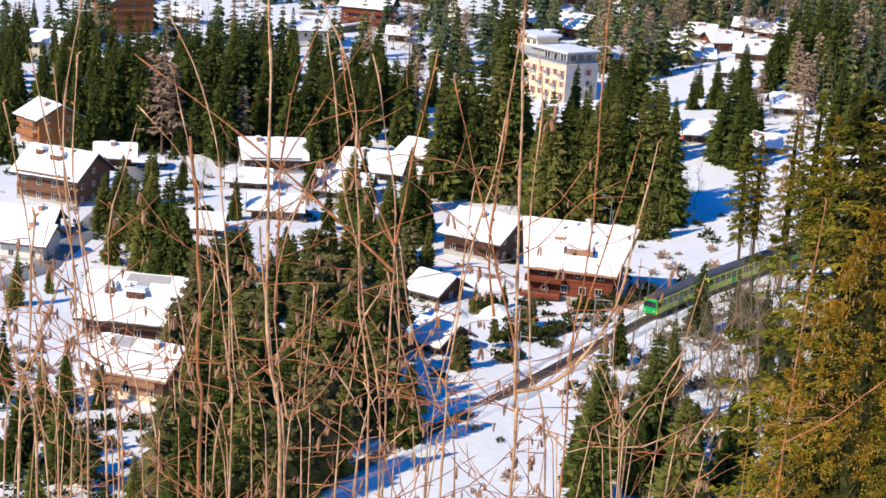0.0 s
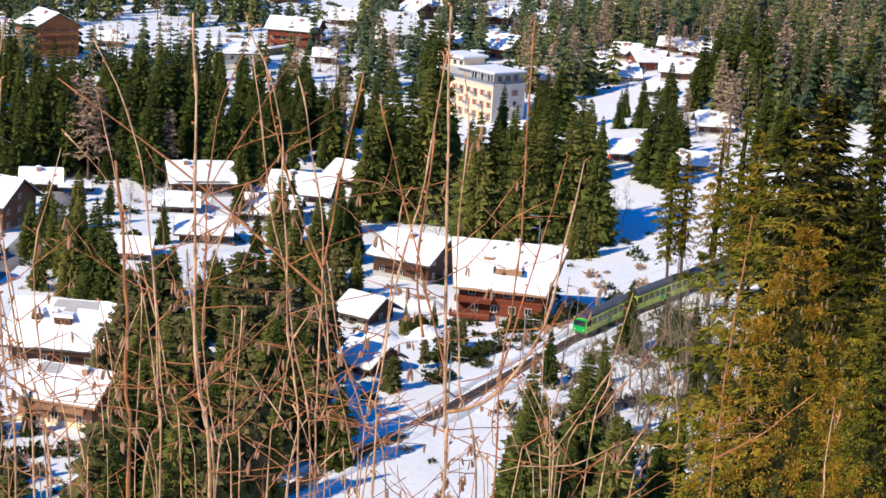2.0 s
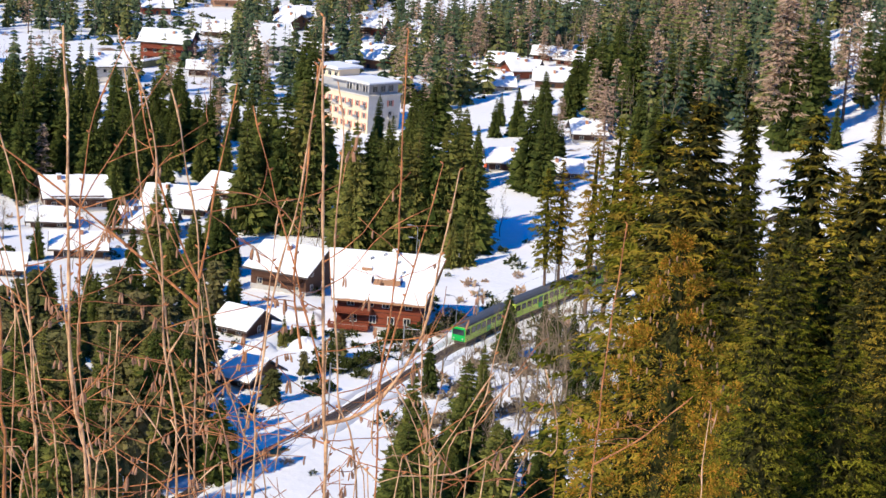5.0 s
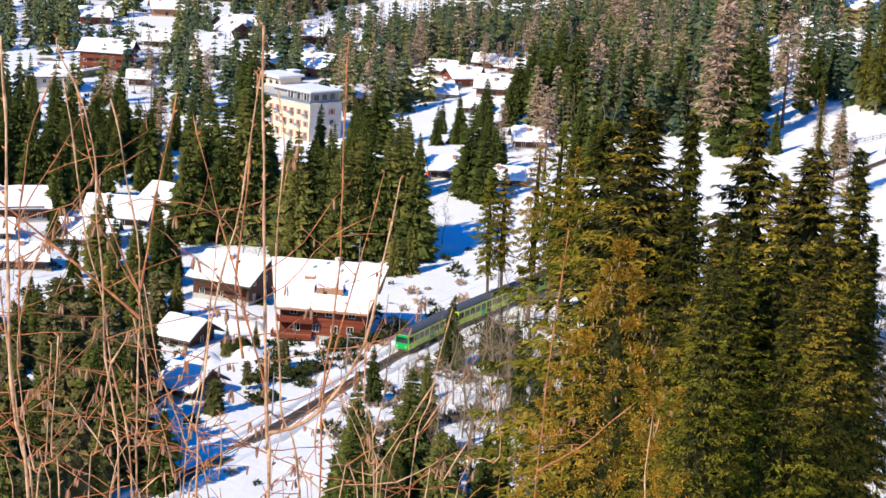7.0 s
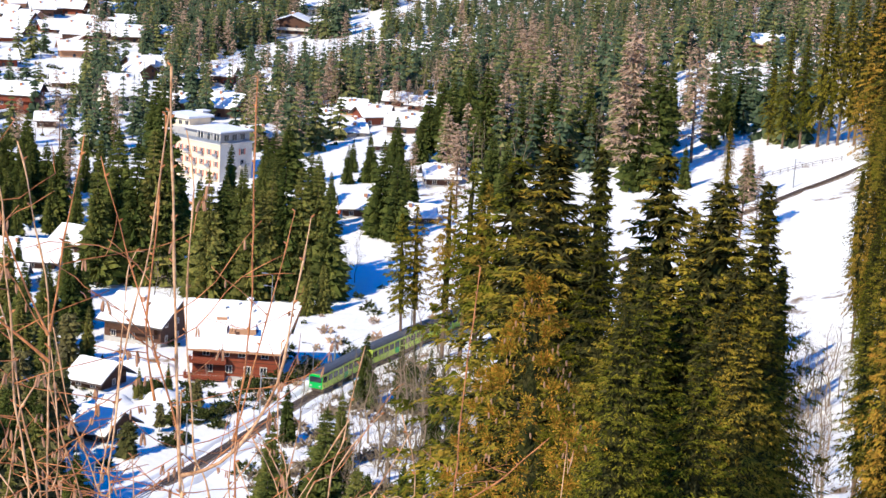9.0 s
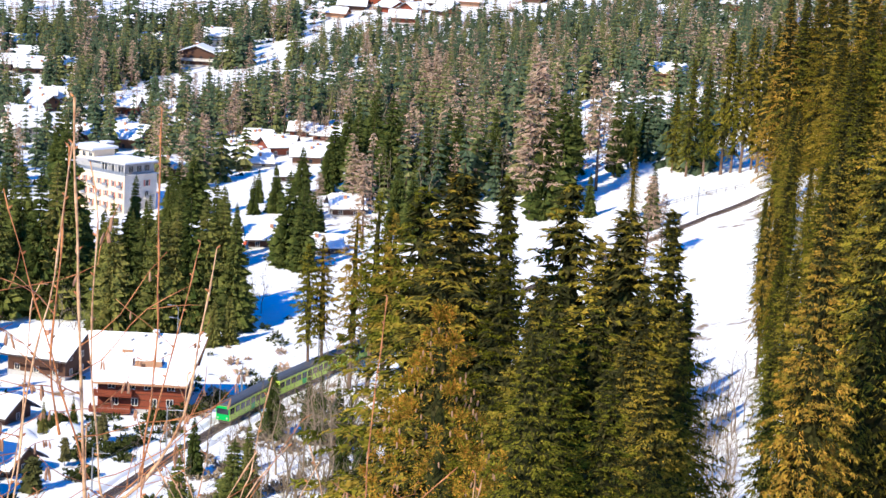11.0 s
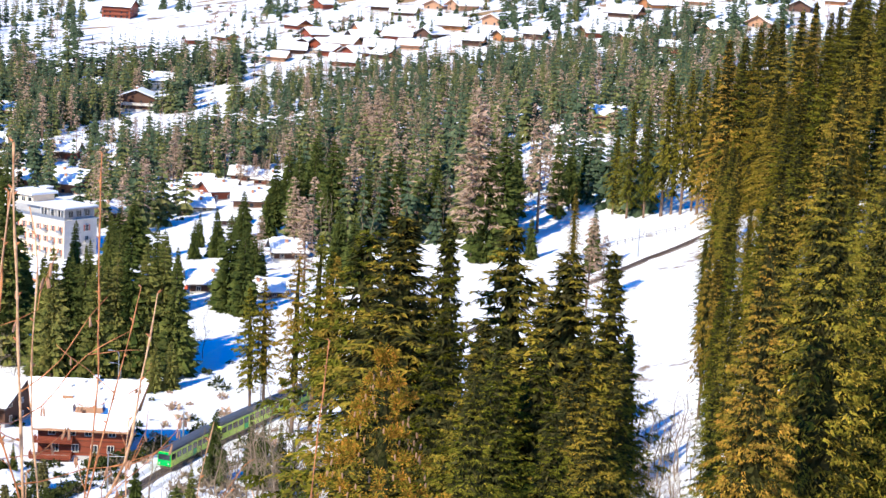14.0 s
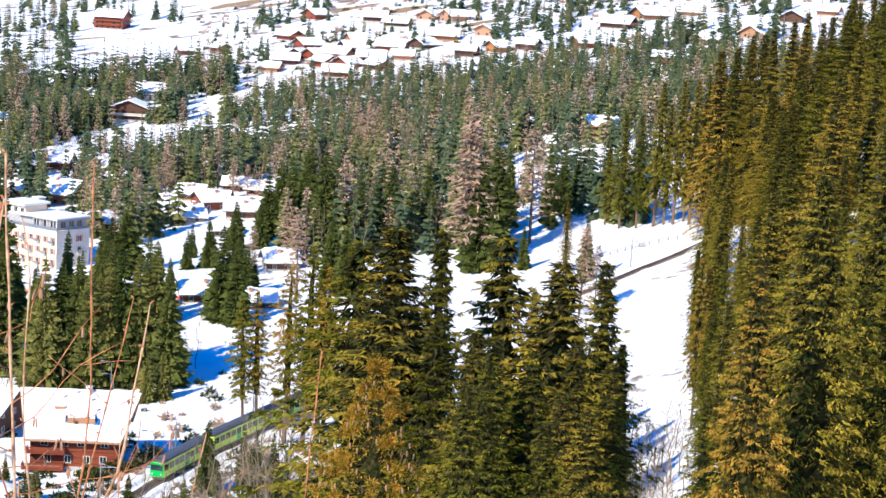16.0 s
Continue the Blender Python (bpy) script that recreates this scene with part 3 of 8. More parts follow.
def coned_spruce():
    """The nearest spruce: boughs that end in thick golden tufts, with hanging cones near its top."""
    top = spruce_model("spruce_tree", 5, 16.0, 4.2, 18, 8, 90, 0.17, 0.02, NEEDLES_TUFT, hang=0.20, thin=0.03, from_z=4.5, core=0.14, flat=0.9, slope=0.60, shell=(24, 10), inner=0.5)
    rng = np.random.default_rng(3)
    tufts = []
    for z in np.linspace(4.2, 15.6, 18):
        reach = 4.4 * math.tanh(0.62 * (16 - z) / 4.4)
        for k in range(6):
            a = rng.uniform(0, 6.28)
            out = np.array([math.cos(a), math.sin(a), 0.0])
            for u in (0.72, 0.98):
                n = 150
                mid = out * reach * u * rng.uniform(0.85, 1.08) + (0, 0, z - 0.30 * reach * u + rng.normal(0, 0.10))
                d = rng.normal(0, 1, (n, 3)) * (1, 1, 0.6) + out * 0.7 + (0, 0, 0.35)
                d /= np.linalg.norm(d, axis=1)[:, None]
                p = mid + d * rng.uniform(0.03, 0.40, (n, 1)) * (0.55 + 0.45 * reach / 4.4)
                w = np.cross(d, rng.normal(0, 1, (n, 3)))
                w /= np.linalg.norm(w, axis=1)[:, None]
                tufts.append(np.stack([p + w * 0.026, p + d * rng.uniform(0.07, 0.16, (n, 1)), p - w * 0.026], 1))
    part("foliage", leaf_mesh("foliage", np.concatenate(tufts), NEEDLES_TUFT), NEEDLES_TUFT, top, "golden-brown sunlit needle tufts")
    shape = Geo().tube([(0, 0, 0), (0, 0, -0.02), (0, 0, -0.06), (0, 0, -0.12), (0, 0, -0.15)], [0.006, 0.022, 0.028, 0.022, 0.005], 7).mesh("cone", CONE, True)
    for k in range(70):
        z = rng.uniform(11.0, 15.4)
        a = rng.uniform(0, 6.28)
        r = 4.4 * math.tanh(0.62 * (16 - z) / 4.4) * rng.uniform(0.8, 1.05)
        ob = part("cone", shape, CONE, top)
        ob.matrix_basis = pose(r * math.cos(a), r * math.sin(a), z - 0.34 * r - 0.1, rng.normal(0, 8), rng.normal(0, 8), 0) @ Matrix.Scale(1.5, 4)
    return top


def bushes(count, seed, inside, keep, low, high, mat, label):
    """Many small ragged bushes in one mesh."""
    rng = np.random.default_rng(seed)
    pick = random.Random(seed)
    tris = []
    for _ in range(count):
        x, y = inside(pick)
        if any((x - a) ** 2 + (y - b) ** 2 < (0.75 * r) ** 2 for a, b, r in keep):
            continue
        h, n = pick.uniform(low, high), 70
        a = rng.normal(0, 1, (n, 3)) * (1, 1, 0.55) + (0, 0, 0.55)
        a /= np.linalg.norm(a, axis=1)[:, None]
        p = a * rng.uniform(0.2, 0.8, (n, 1)) * (h * 0.8, h * 0.8, h * 0.75) + (x, y, ground(x, y))
        b = np.cross(a, rng.normal(0, 1, (n, 3)))
        b /= np.linalg.norm(b, axis=1)[:, None]
        d = rng.uniform(0.15, 0.45, (n, 1)) * h
        tris.append(np.stack([p + b * d * 0.35, p + a * d, p - b * d * 0.35], 1))
    tagged(new("bushes", leaf_mesh("bushes", np.concatenate(tris), mat)), label, "bushes", kind="stuff")


USED = set()
LABELS = {
    "near": ("tall olive-green spruce on the steep hillside", "tree", "hillside spruces"),
    "gold": ("tall golden-olive spruce on the steep hillside, needles coloured as sunlit", "tree", "hillside spruces"),
    "edge": ("tall spruce with drooping boughs above the snowy meadow", "tree", "meadow spruces"),
    "mid": ("dark green spruce standing in the snow", "tree", "valley spruces"),
    "pine": ("dark bushy pine among the village houses", "tree", "village pines"),
    "far": ("dark spruce in the distant wood", "tree", "distant spruces"),
    "ragged": ("ragged old spruce with a bare lower trunk", "tree", "ragged spruces"),
    "larch": ("leafless brown larch in winter", "tree", "larches"),
    "bare": ("leafless grey deciduous tree", "tree", "bare trees"),
    "scrub": ("leafless grey shrub in the snow", "shrub", "bare shrubs"),
    "coned": ("golden-tipped spruce hung with brown cones", "tree", "hillside spruces"),
}
TREE_RNG = random.Random(7)
LATE, FAR_OFF = {}, 420


def tree(kind, x, y, h, k=None, fat=1.0):
    """A tree of that kind and height, on the land."""
    if kind == "far" or (kind == "mid" and math.hypot(x, y) > FAR_OFF):
        LATE.setdefault(kind, []).append((x, y, h, TREE_RNG.randrange(100), TREE_RNG.uniform(0, 6.28), fat))
        return None
    shapes = [key for key in MODELS if key[0] == kind]
    key = shapes[(k if k is not None else TREE_RNG.randrange(100)) % len(shapes)]
    ob, full = MODELS[key]
    s = h / full
    m = pose(x, y, ground(x, y) - 0.15, TREE_RNG.gauss(0, 0.8), TREE_RNG.gauss(0, 0.8), TREE_RNG.uniform(0, 360))
    if key in USED:
        ob = copy_thing(ob, m)
    USED.add(key)
    ob.matrix_basis = m @ Matrix.Diagonal((s * fat, s * fat, s, 1))
    label, category, group = LABELS[kind]
    return tagged(ob, label, category, group)


models()


def wood(kind, count, seed, inside, low, high, gap, keep, glade=-1.0):
    """A distant wood: one joined mesh for each kind of tree in it, scattered gap metres apart, off the places in keep and with glades between."""
    rng = random.Random(seed)
    done, plots, cells, crowd = 0, {}, {}, {}
    for a, b, r in keep:
        for i in range(int((a - r) // 20), int((a + r) // 20) + 1):
            for j in range(int((b - r) // 20), int((b + r) // 20) + 1):
                crowd.setdefault((i, j), []).append((a, b, r))
    for _ in range(count * 12):
        if done >= count:
            break
        x, y = inside(rng)
        if noise.noise(Vector((x * 0.022, y * 0.016, seed * 0.01))) < glade:
            continue
        i, j = int(x // gap), int(y // gap)
        if any((x - a) ** 2 + (y - b) ** 2 < r * r for a, b, r in crowd.get((int(x // 20), int(y // 20)), ())):
            continue
        if any((x - a) ** 2 + (y - b) ** 2 < gap * gap for p in (i - 1, i, i + 1) for q in (j - 1, j, j + 1) for a, b in cells.get((p, q), ())):
            continue
        cells.setdefault((i, j), []).append((x, y))
        done += 1
        what = kind(rng) if callable(kind) else kind
        h = rng.uniform(low, high) * (0.9 if what == "larchfar" else 0.6 if what in ("bare", "thin") else 1.0)
        plots.setdefault(what, []).append((x, y, h, rng.randrange(100), rng.uniform(0, 6.28), rng.uniform(0.8, 1.15)))
    join_trees(plots)


def join_trees(plots):
    """One mesh of crowns and one of trunks for each kind of tree."""
    for what, rows in plots.items():
        for role in ("crown", "trunk"):
            verts, faces, slots, n = [], [], [], 0
            for x, y, h, k, a, fat in rows:
                shapes = [key for key in MODELS if key[0] == what]
                ob, full = MODELS[shapes[k % len(shapes)]]
                me = next(c for c in ob.children if c.name.split(".")[0] == role).data
                v = np.empty(len(me.vertices) * 3)
                me.vertices.foreach_get("co", v)
                v = v.reshape(-1, 3) * (h / full * fat, h / full * fat, h / full)
                c, s = math.cos(a), math.sin(a)
                verts.append(v @ np.array([[c, s, 0], [-s, c, 0], [0, 0, 1]]) + (x, y, ground(x, y) - 0.2))
                faces += [tuple(n + i for i in p.vertices) for p in me.polygons]
                slots += [p.material_index for p in me.polygons]
                n += len(v)
                mats = list(me.materials)
            made = bpy.data.meshes.new("wood")
            made.from_pydata(np.concatenate(verts).tolist(), [], faces)
            for mat in mats:
                made.materials.append(mat)
            made.polygons.foreach_set("material_index", slots)
            kind_name = {"far": "spruces", "farolive": "olive spruces", "mid": "spruces", "near": "spruces", "larch": "leafless larches", "larchfar": "leafless larches", "bare": "leafless trees", "thin": "leafless trees", "scrub": "leafless shrubs"}[what]
            tagged(new("wood", made), "distant wood of " + kind_name + (" above the snow" if role == "crown" else ", bare trunks in snow"), "wood", kind="stuff")


def sector(a0, a1, r0, r1):
    """Even places between two bearings and two distances."""
    def spot(rng):
        a, r = radians(rng.uniform(a0, a1)), math.sqrt(rng.uniform(r0 * r0, r1 * r1))
        return r * math.sin(a), r * math.cos(a)
    return spot


# ---------- houses ----------
def roof_slabs(w, d, rise, z, over, gable, thick, inset=0.0, lumpy=0.0, seed=0, flare=0.0):
    """Two roof planes over walls w by d, ridge along x; lumpy: the uneven top of a snow cover."""
    g = Geo()
    half = d / 2
    slope = rise / half
    n, m = (12, 6) if lumpy else (1, 1)
    for side in (-1, 1):
        top, low = [], []
        for i in range(n + 1):
            for j in range(m + 1):
                u, v = i / n, j / m
                edge = 0.18 * noise.noise(Vector((u * 6, seed + side, v * 3))) if lumpy else 0.0
                reach = gable + flare * (1 - v) - inset
                x = -w / 2 - reach + (w + 2 * reach) * u
                y = side * (half + over - inset + edge * (j == m)) * v
                zz = z + rise - abs(y) * slope
                bulge = 1.0
                if lumpy:
                    bulge = (0.75 + 0.35 * noise.noise(Vector((x * 0.5, y * 0.5 + seed, 1)))) * (0.45 if (i in (0, n) or j == m) else 1.0)
                low.append((x, y, zz))
                top.append((x, y, zz + thick * bulge))
        k = (n + 1) * (m + 1)
        faces = []
        for i in range(n):
            for j in range(m):
                a, b, c, e = i * (m + 1) + j, (i + 1) * (m + 1) + j, (i + 1) * (m + 1) + j + 1, i * (m + 1) + j + 1
                faces += [(a, b, c, e) if side < 0 else (e, c, b, a), (k + e, k + c, k + b, k + a) if side < 0 else (k + a, k + b, k + c, k + e)]
        for j in range(m):
            faces += [(j, j + 1, k + j + 1, k + j), (n * (m + 1) + j, n * (m + 1) + j + 1, k + n * (m + 1) + j + 1, k + n * (m + 1) + j)]
        for i in range(n):
            a, b = i * (m + 1) + m, (i + 1) * (m + 1) + m
            faces.append((a, b, k + b, k + a))
        g.add(low + top, [tuple(reversed(f)) for f in faces])
    return g


def body(w, d, h, rise, z0=-2.5):
    """Walls with gables at both ends of the ridge."""
    a, b = w / 2, d / 2
    v = [(-a, -b, z0), (a, -b, z0), (a, b, z0), (-a, b, z0), (-a, -b, h), (a, -b, h), (a, b, h), (-a, b, h), (-a, 0, h + rise), (a, 0, h + rise)]
    return Geo().add(v, [(0, 1, 5, 4), (2, 3, 7, 6), (1, 2, 6, 9, 5), (3, 0, 4, 8, 7), (4, 5, 9, 8), (6, 7, 8, 9), (3, 2, 1, 0)])


def window(parent, x, y, z, turn, w=1.0, h=1.2, frame_mat=None, shutters=None, fine=True):
    """A window on a wall that faces turn degrees from -y."""
    g = Geo()
    if fine:
        for x0, z0, x1, z1 in ((-w / 2, 0, -w / 2 + 0.09, h), (w / 2 - 0.09, 0, w / 2, h), (-w / 2 + 0.09, 0, w / 2 - 0.09, 0.09), (-w / 2 + 0.09, h - 0.09, w / 2 - 0.09, h), (-0.035, 0.09, 0.035, h - 0.09)):
            g.box(x0, -0.09, z0, x1, 0.02, z1)
    else:
        g.box(-w / 2, -0.05, 0, w / 2, 0.02, h)
    ob = part("window", g, (frame_mat or PLASTER) if fine else GLASS, parent, "" if fine else "dark glazed window")
    ob.matrix_basis = pose(x, y, z, 0, 0, turn)
    if fine:
        part("pane", Geo().box(-w / 2 + 0.02, -0.045, 0.02, w / 2 - 0.02, 0.01, h - 0.02), GLASS, ob, "dark reflecting glass")
    if shutters:
        for s in (-1, 1):
            part("shutter", Geo().box(s * w * 0.72 - w * 0.19, -0.07, 0, s * w * 0.72 + w * 0.19, 0.015, h), shutters, ob)
    return ob


def balcony(parent, x, y, z, turn, w, deep, mat):
    """A timber balcony: floor, boarded rail and posts."""
    g = Geo().box(-w / 2, -deep, -0.15, w / 2, 0, 0)
    ob = part("balcony", g, mat, parent, "timber balcony")
    ob.matrix_basis = pose(x, y, z, 0, 0, turn)
    rail = Geo().box(-w / 2, -deep - 0.04, 0.95, w / 2, -deep + 0.06, 1.05)
    n = max(3, int(w / 0.28))
    for i in range(n):
        u = -w / 2 + (i + 0.5) * w / n
        rail.box(u - 0.11, -deep, 0.05, u + 0.11, -deep + 0.03, 0.94)
    for s in (-1, 1):
        rail.box(s * w / 2 - 0.05, -deep, 0.05, s * w / 2 + 0.05, -0.05, 0.95)
    part("railing", rail, mat, ob)
    return ob


def chimney(parent, x, y, z, h, snow=True, mat=None):
    ob = part("chimney", Geo().box(-0.4, -0.4, -1.0, 0.4, 0.4, h), mat or BRICK, parent, "rendered chimney")
    ob.matrix_basis = pose(x, y, z)
    part("cap", Geo().worn(-0.55, -0.55, h + 0.004, 0.55, 0.55, h + 0.3, 0.1), SNOW, ob, "snow-topped cap")
    return ob


def dormer(parent, x, y, z, w, deep, h, mat):
    """A roof dormer that looks towards -y, under its own snow."""
    ob = part("dormer", Geo().box(-w / 2, -0.1, -1.2, w / 2, deep, h), mat, parent, "timber dormer")
    ob.matrix_basis = pose(x, y, z)
    part("snow_cap", Geo().worn(-w / 2 - 0.3, -0.5, h + 0.004, w / 2 + 0.3, deep, h + 0.5, 0.2), SNOW, ob, "snow on the dormer")
    n = max(1, int(w / 1.1))
    for i in range(n):
        window(ob, -w / 2 + (i + 0.5) * w / n, -0.13, h - 1.15, 0, 0.8, 0.9, WOOD_ORANGE)


def bare_patch(parent, x0, x1, v0, v1, half, z, rise, lift):
    """Roofing laid bare where the snow has slid, between two shares of the front slope."""
    y0, y1 = -half * v0, -half * v1
    za, zb = z + rise * (1 - v0) + lift, z + rise * (1 - v1) + lift
    g = Geo().add([(x0, y1, zb - 0.5), (x1, y1, zb - 0.5), (x1, y0, za - 0.5), (x0 + 0.4, y0, za - 0.5), (x0, y1, zb), (x1, y1, zb), (x1, y0, za), (x0 + 0.4, y0, za)],
                  [(3, 2, 1, 0), (4, 5, 6, 7), (0, 1, 5, 4), (1, 2, 6, 5), (2, 3, 7, 6), (3, 0, 4, 7)])
    part("bare_roofing", g, PLASTER_GREY, parent, "grey roofing bare of snow")


HOUSE_COUNT = [0]


def chalet(x, y, turn, w, d, h, pitch=28, wall=WOOD_DARK, base=PLASTER_GREY, label="", snow=0.4, fine=True, front=2, bal=1, gable_win=True, over=1.5, gable=1.2, chim=1, name="chalet", shutters=None, lift=0.0, gable_bal=None, dormers=(), bare=()):
    """A mountain house on the land: ridge along its own x, front towards -y."""
    HOUSE_COUNT[0] += 1
    seed = HOUSE_COUNT[0] * 3.7
    rng = random.Random(HOUSE_COUNT[0])
    top = thing(name, x, y, ground(x, y) + lift - (0.0 if bal else 0.5), turn, label or "snow-roofed timber chalet", "house", "village houses")
    rise = d / 2 * math.tan(radians(pitch))
    part("wall", body(w, d, h, rise), wall, top, "")
    part("plinth", Geo().box(-w / 2 - 0.06, -d / 2 - 0.06, -2.5, w / 2 + 0.06, d / 2 + 0.06, min(0.8, h * 0.25)), base, top, "rendered ground-floor wall")
    part("roof", roof_slabs(w, d, rise, h + 0.02, over, gable, 0.18), TILE_DARK if wall != WOOD_TAN else WOOD_TAN, top, "dark boarded roof")
    part("snow_cover", roof_slabs(w, d, rise, h + 0.22, over, gable, snow, 0.12, 1.0, seed), SNOW, top, "thick smooth snow", True)
    floors = max(1, int((h - 0.6) / 2.6))
    n = max(2, int(w / 3.2))
    for f in range(floors):
        zz = 0.9 + f * 2.6
        if zz + 1.2 > h:
            break
        for i in range(n):
            if front and rng.random() < 0.85:
                u = -w / 2 + (i + 0.5) * w / n
                window(top, u, -d / 2 - 0.03, zz, 0, 1.1, 1.2, PLASTER, shutters, fine)
    if bal:
        for f in range(1, floors + 1):
            zz = 0.6 + f * 2.6 - 0.6
            if zz + 0.9 < h:
                balcony(top, 0, -d / 2, zz, 0, w * 0.86, 1.2, wall)
    if gable_bal:
        for f in range(1, floors + 1):
            zz = 2.6 * f
            if zz + 0.5 < h + rise * 0.5:
                balcony(top, w / 2, 0, zz, 90, d * (0.92 if zz < h else 0.5), 1.3, gable_bal)
    if gable_win:
        for s in (-1, 1):
            m = max(1, int(d / 4.0))
            for f in range(floors + 1):
                for i in range(m):
                    u = -d / 2 + (i + 0.5) * d / m
                    zz = 0.9 + f * 2.6
                    if zz + 1.2 < h + rise * (1 - abs(u) / (d / 2)) - 0.4:
                        window(top, s * (w / 2 + 0.03), s * u, zz, 90 * s, 0.9, 1.1, PLASTER, shutters, fine)
    for dx, v, dw in dormers:
        dormer(top, dx, -d / 2 * v, h + rise * (1 - v), dw, d / 2 * v * 0.6, 1.5, wall)
    for x0, x1, v0, v1 in bare:
        bare_patch(top, x0, x1, v0, v1, d / 2, h, rise, 0.22 + snow * 1.02)
    for i in range(chim):
        cx, cy = (rng.uniform(-0.3, 0.3) * w, -rng.uniform(0.08, 0.22) * d)
        chimney(top, cx, cy, h + rise - abs(cy) * rise / (d / 2), 1.3)
    return top


def main_chalet(x, y, turn):
    """The big red-brown chalet beside the railway, with a loggia cut into its roof."""
    w, d, h, rise = 14.8, 13.6, 6.4, 5.6
    top = thing("chalet", x, y, ground(x, y), turn, "large red-brown timber chalet with a snow-covered roof", "house", "village houses")
    part("wall", body(w, d, h, rise), WOOD_RED, top, "red-brown boarded wall")
    part("plinth", Geo().box(-w / 2 - 0.06, -d / 2 - 0.06, -3, w / 2 + 0.06, d / 2 + 0.06, 0.7), PLASTER_GREY, top, "rendered base wall")
    part("roof", roof_slabs(w, d, rise, h + 0.02, 1.5, 0.8, 0.28, flare=2.3), WOOD_TAN, top, "brown boarded roof with deep eaves")
    part("snow_cover", roof_slabs(w, d, rise, h + 0.30, 1.5, 0.8, 0.45, 0.10, 1.0, 1.3, 2.3), SNOW, top, "thick smooth snow", True)
    sl = rise / (d / 2)
    for i in range(5):
        part("log_course", Geo().box(-w / 2 - 0.10, -d / 2 - 0.10, 1.2 + i * 1.05, w / 2 + 0.10, -d / 2 - 0.064, 1.27 + i * 1.05), WOOD_DARK, top)
    for u in (-5.0, -1.6, 1.2, 5.2):
        window(top, u, -d / 2 - 0.13, 4.2, 0, 1.3, 1.3, PLASTER)
    for u in (-4.4, -1.0, 2.2, 5.0):
        window(top, u, -d / 2 - 0.13, 1.3, 0, 1.2, 1.4, PLASTER)
    for s in (-1, 1):
        for u, zz in ((-4, 1.2), (0, 1.2), (4, 1.2), (-3, 4.0), (3, 4.0), (0, 7.2)):
            window(top, s * (w / 2 + 0.03), s * u, zz, 90 * s, 1.1, 1.2, PLASTER)
    balcony(top, -4.6, -d / 2, 3.2, 0, 6.4, 1.7, WOOD_RED)
    balcony(top, -5.0, -d / 2, 0.5, 0, 7.0, 2.2, WOOD_RED)

    def on_roof(yy):
        return h + rise - abs(yy) * sl
    # loggia in the roof, with its tan back wall and cheeks
    yy = -5.8
    zz = on_roof(yy)
    v = [(-2.6, -0.55, -0.5), (2.6, -0.55, -0.5), (2.2, -0.55, 1.25), (-2.2, -0.55, 1.25), (-2.6, 2.2, 0.9), (2.6, 2.2, 0.9), (2.2, 2.2, 1.55), (-2.2, 2.2, 1.55)]
    box = part("dormer", Geo().add(v, [(0, 1, 2, 3), (5, 4, 7, 6), (1, 5, 6, 2), (4, 0, 3, 7), (3, 2, 6, 7), (4, 5, 1, 0)]), WOOD_TAN, top, "tan boarded front of the roof loggia")
    box.matrix_basis = pose(1.0, yy + 0.6, on_roof(yy + 0.6))
    part("sill", Geo().box(-2.7, -0.64, -0.1, 2.7, -0.556, 0.06), WOOD_TAN, box)
    part("hatch", Geo().box(-1.2, -0.6, 0.08, -0.5, -0.556, 0.7), WOOD_DARK, box, "small dark opening")
    part("snow_cap", Geo().add([(-2.3, -0.6, 1.256), (2.3, -0.6, 1.256), (2.3, 2.6, 1.60), (-2.3, 2.6, 1.60), (-2.15, -0.45, 1.62), (2.15, -0.45, 1.62), (2.15, 2.6, 2.15), (-2.15, 2.6, 2.15)],
                               [(0, 1, 5, 4), (1, 2, 6, 5), (2, 3, 7, 6), (3, 0, 4, 7), (4, 5, 6, 7), (3, 2, 1, 0)]), SNOW, box, "snow on the loggia")
    part("gutter_board", Geo().box(-2.75, -0.5, 0.0, -2.62, 1.9, 1.35), WOOD_DARK, box, "dark side board")
    # Blue piece laid where the loggia's shadow falls on the roof snow.
    sheet = part("cover", Geo().add([(2.0, -0.62, 0.3), (3.2, -0.6, 0.35), (3.0, 1.6, 1.75), (2.6, 1.5, 1.7), (2.0, -0.62, 0.1), (3.2, -0.6, 0.1), (3.0, 1.6, 1.1), (2.6, 1.5, 1.1)],
                                   [(0, 1, 2, 3), (0, 4, 5, 1), (1, 5, 6, 2), (2, 6, 7, 3), (3, 7, 4, 0), (7, 6, 5, 4)]), BLUE, box, "blue patch painted as the loggia's shadow on the snow")
    ob = part("roof_hatch", Geo().box(-0.9, -0.5, -0.4, 0.9, 0.4, 0.75), WOOD_TAN, top, "tan boxed roof hatch")
    ob.matrix_basis = pose(-3.0, -3.0, on_roof(-3.0))
    part("snow_cap", Geo().worn(-0.95, -0.45, 0.754, 0.95, 0.5, 0.95, 0.08), SNOW, ob)
    for u, v in ((-2.6, -1.4), (2.3, -1.7), (3.4, -3.4), (-0.4, -0.6)):
        ob = part("vent_pipe", Geo().tube([(0, 0, -0.3), (0, 0, 0.95)], [0.22, 0.22], 8), METAL, top, "dark metal vent pipe")
        ob.matrix_basis = pose(u, v, on_roof(v))
        part("hood", Geo().tube([(0, 0, 0.96), (0, 0, 1.12)], [0.36, 0.30], 8), SNOW, ob)
    chimney(top, 1.5, -0.6, on_roof(-0.6), 1.6, True, PLASTER)
    return top


def hotel(x, y, turn):
    """The cream hotel block: shuttered front, grey side, set-back top floor and flat snowy roofs."""
    w, d, h = 12.0, 23.0, 16.5
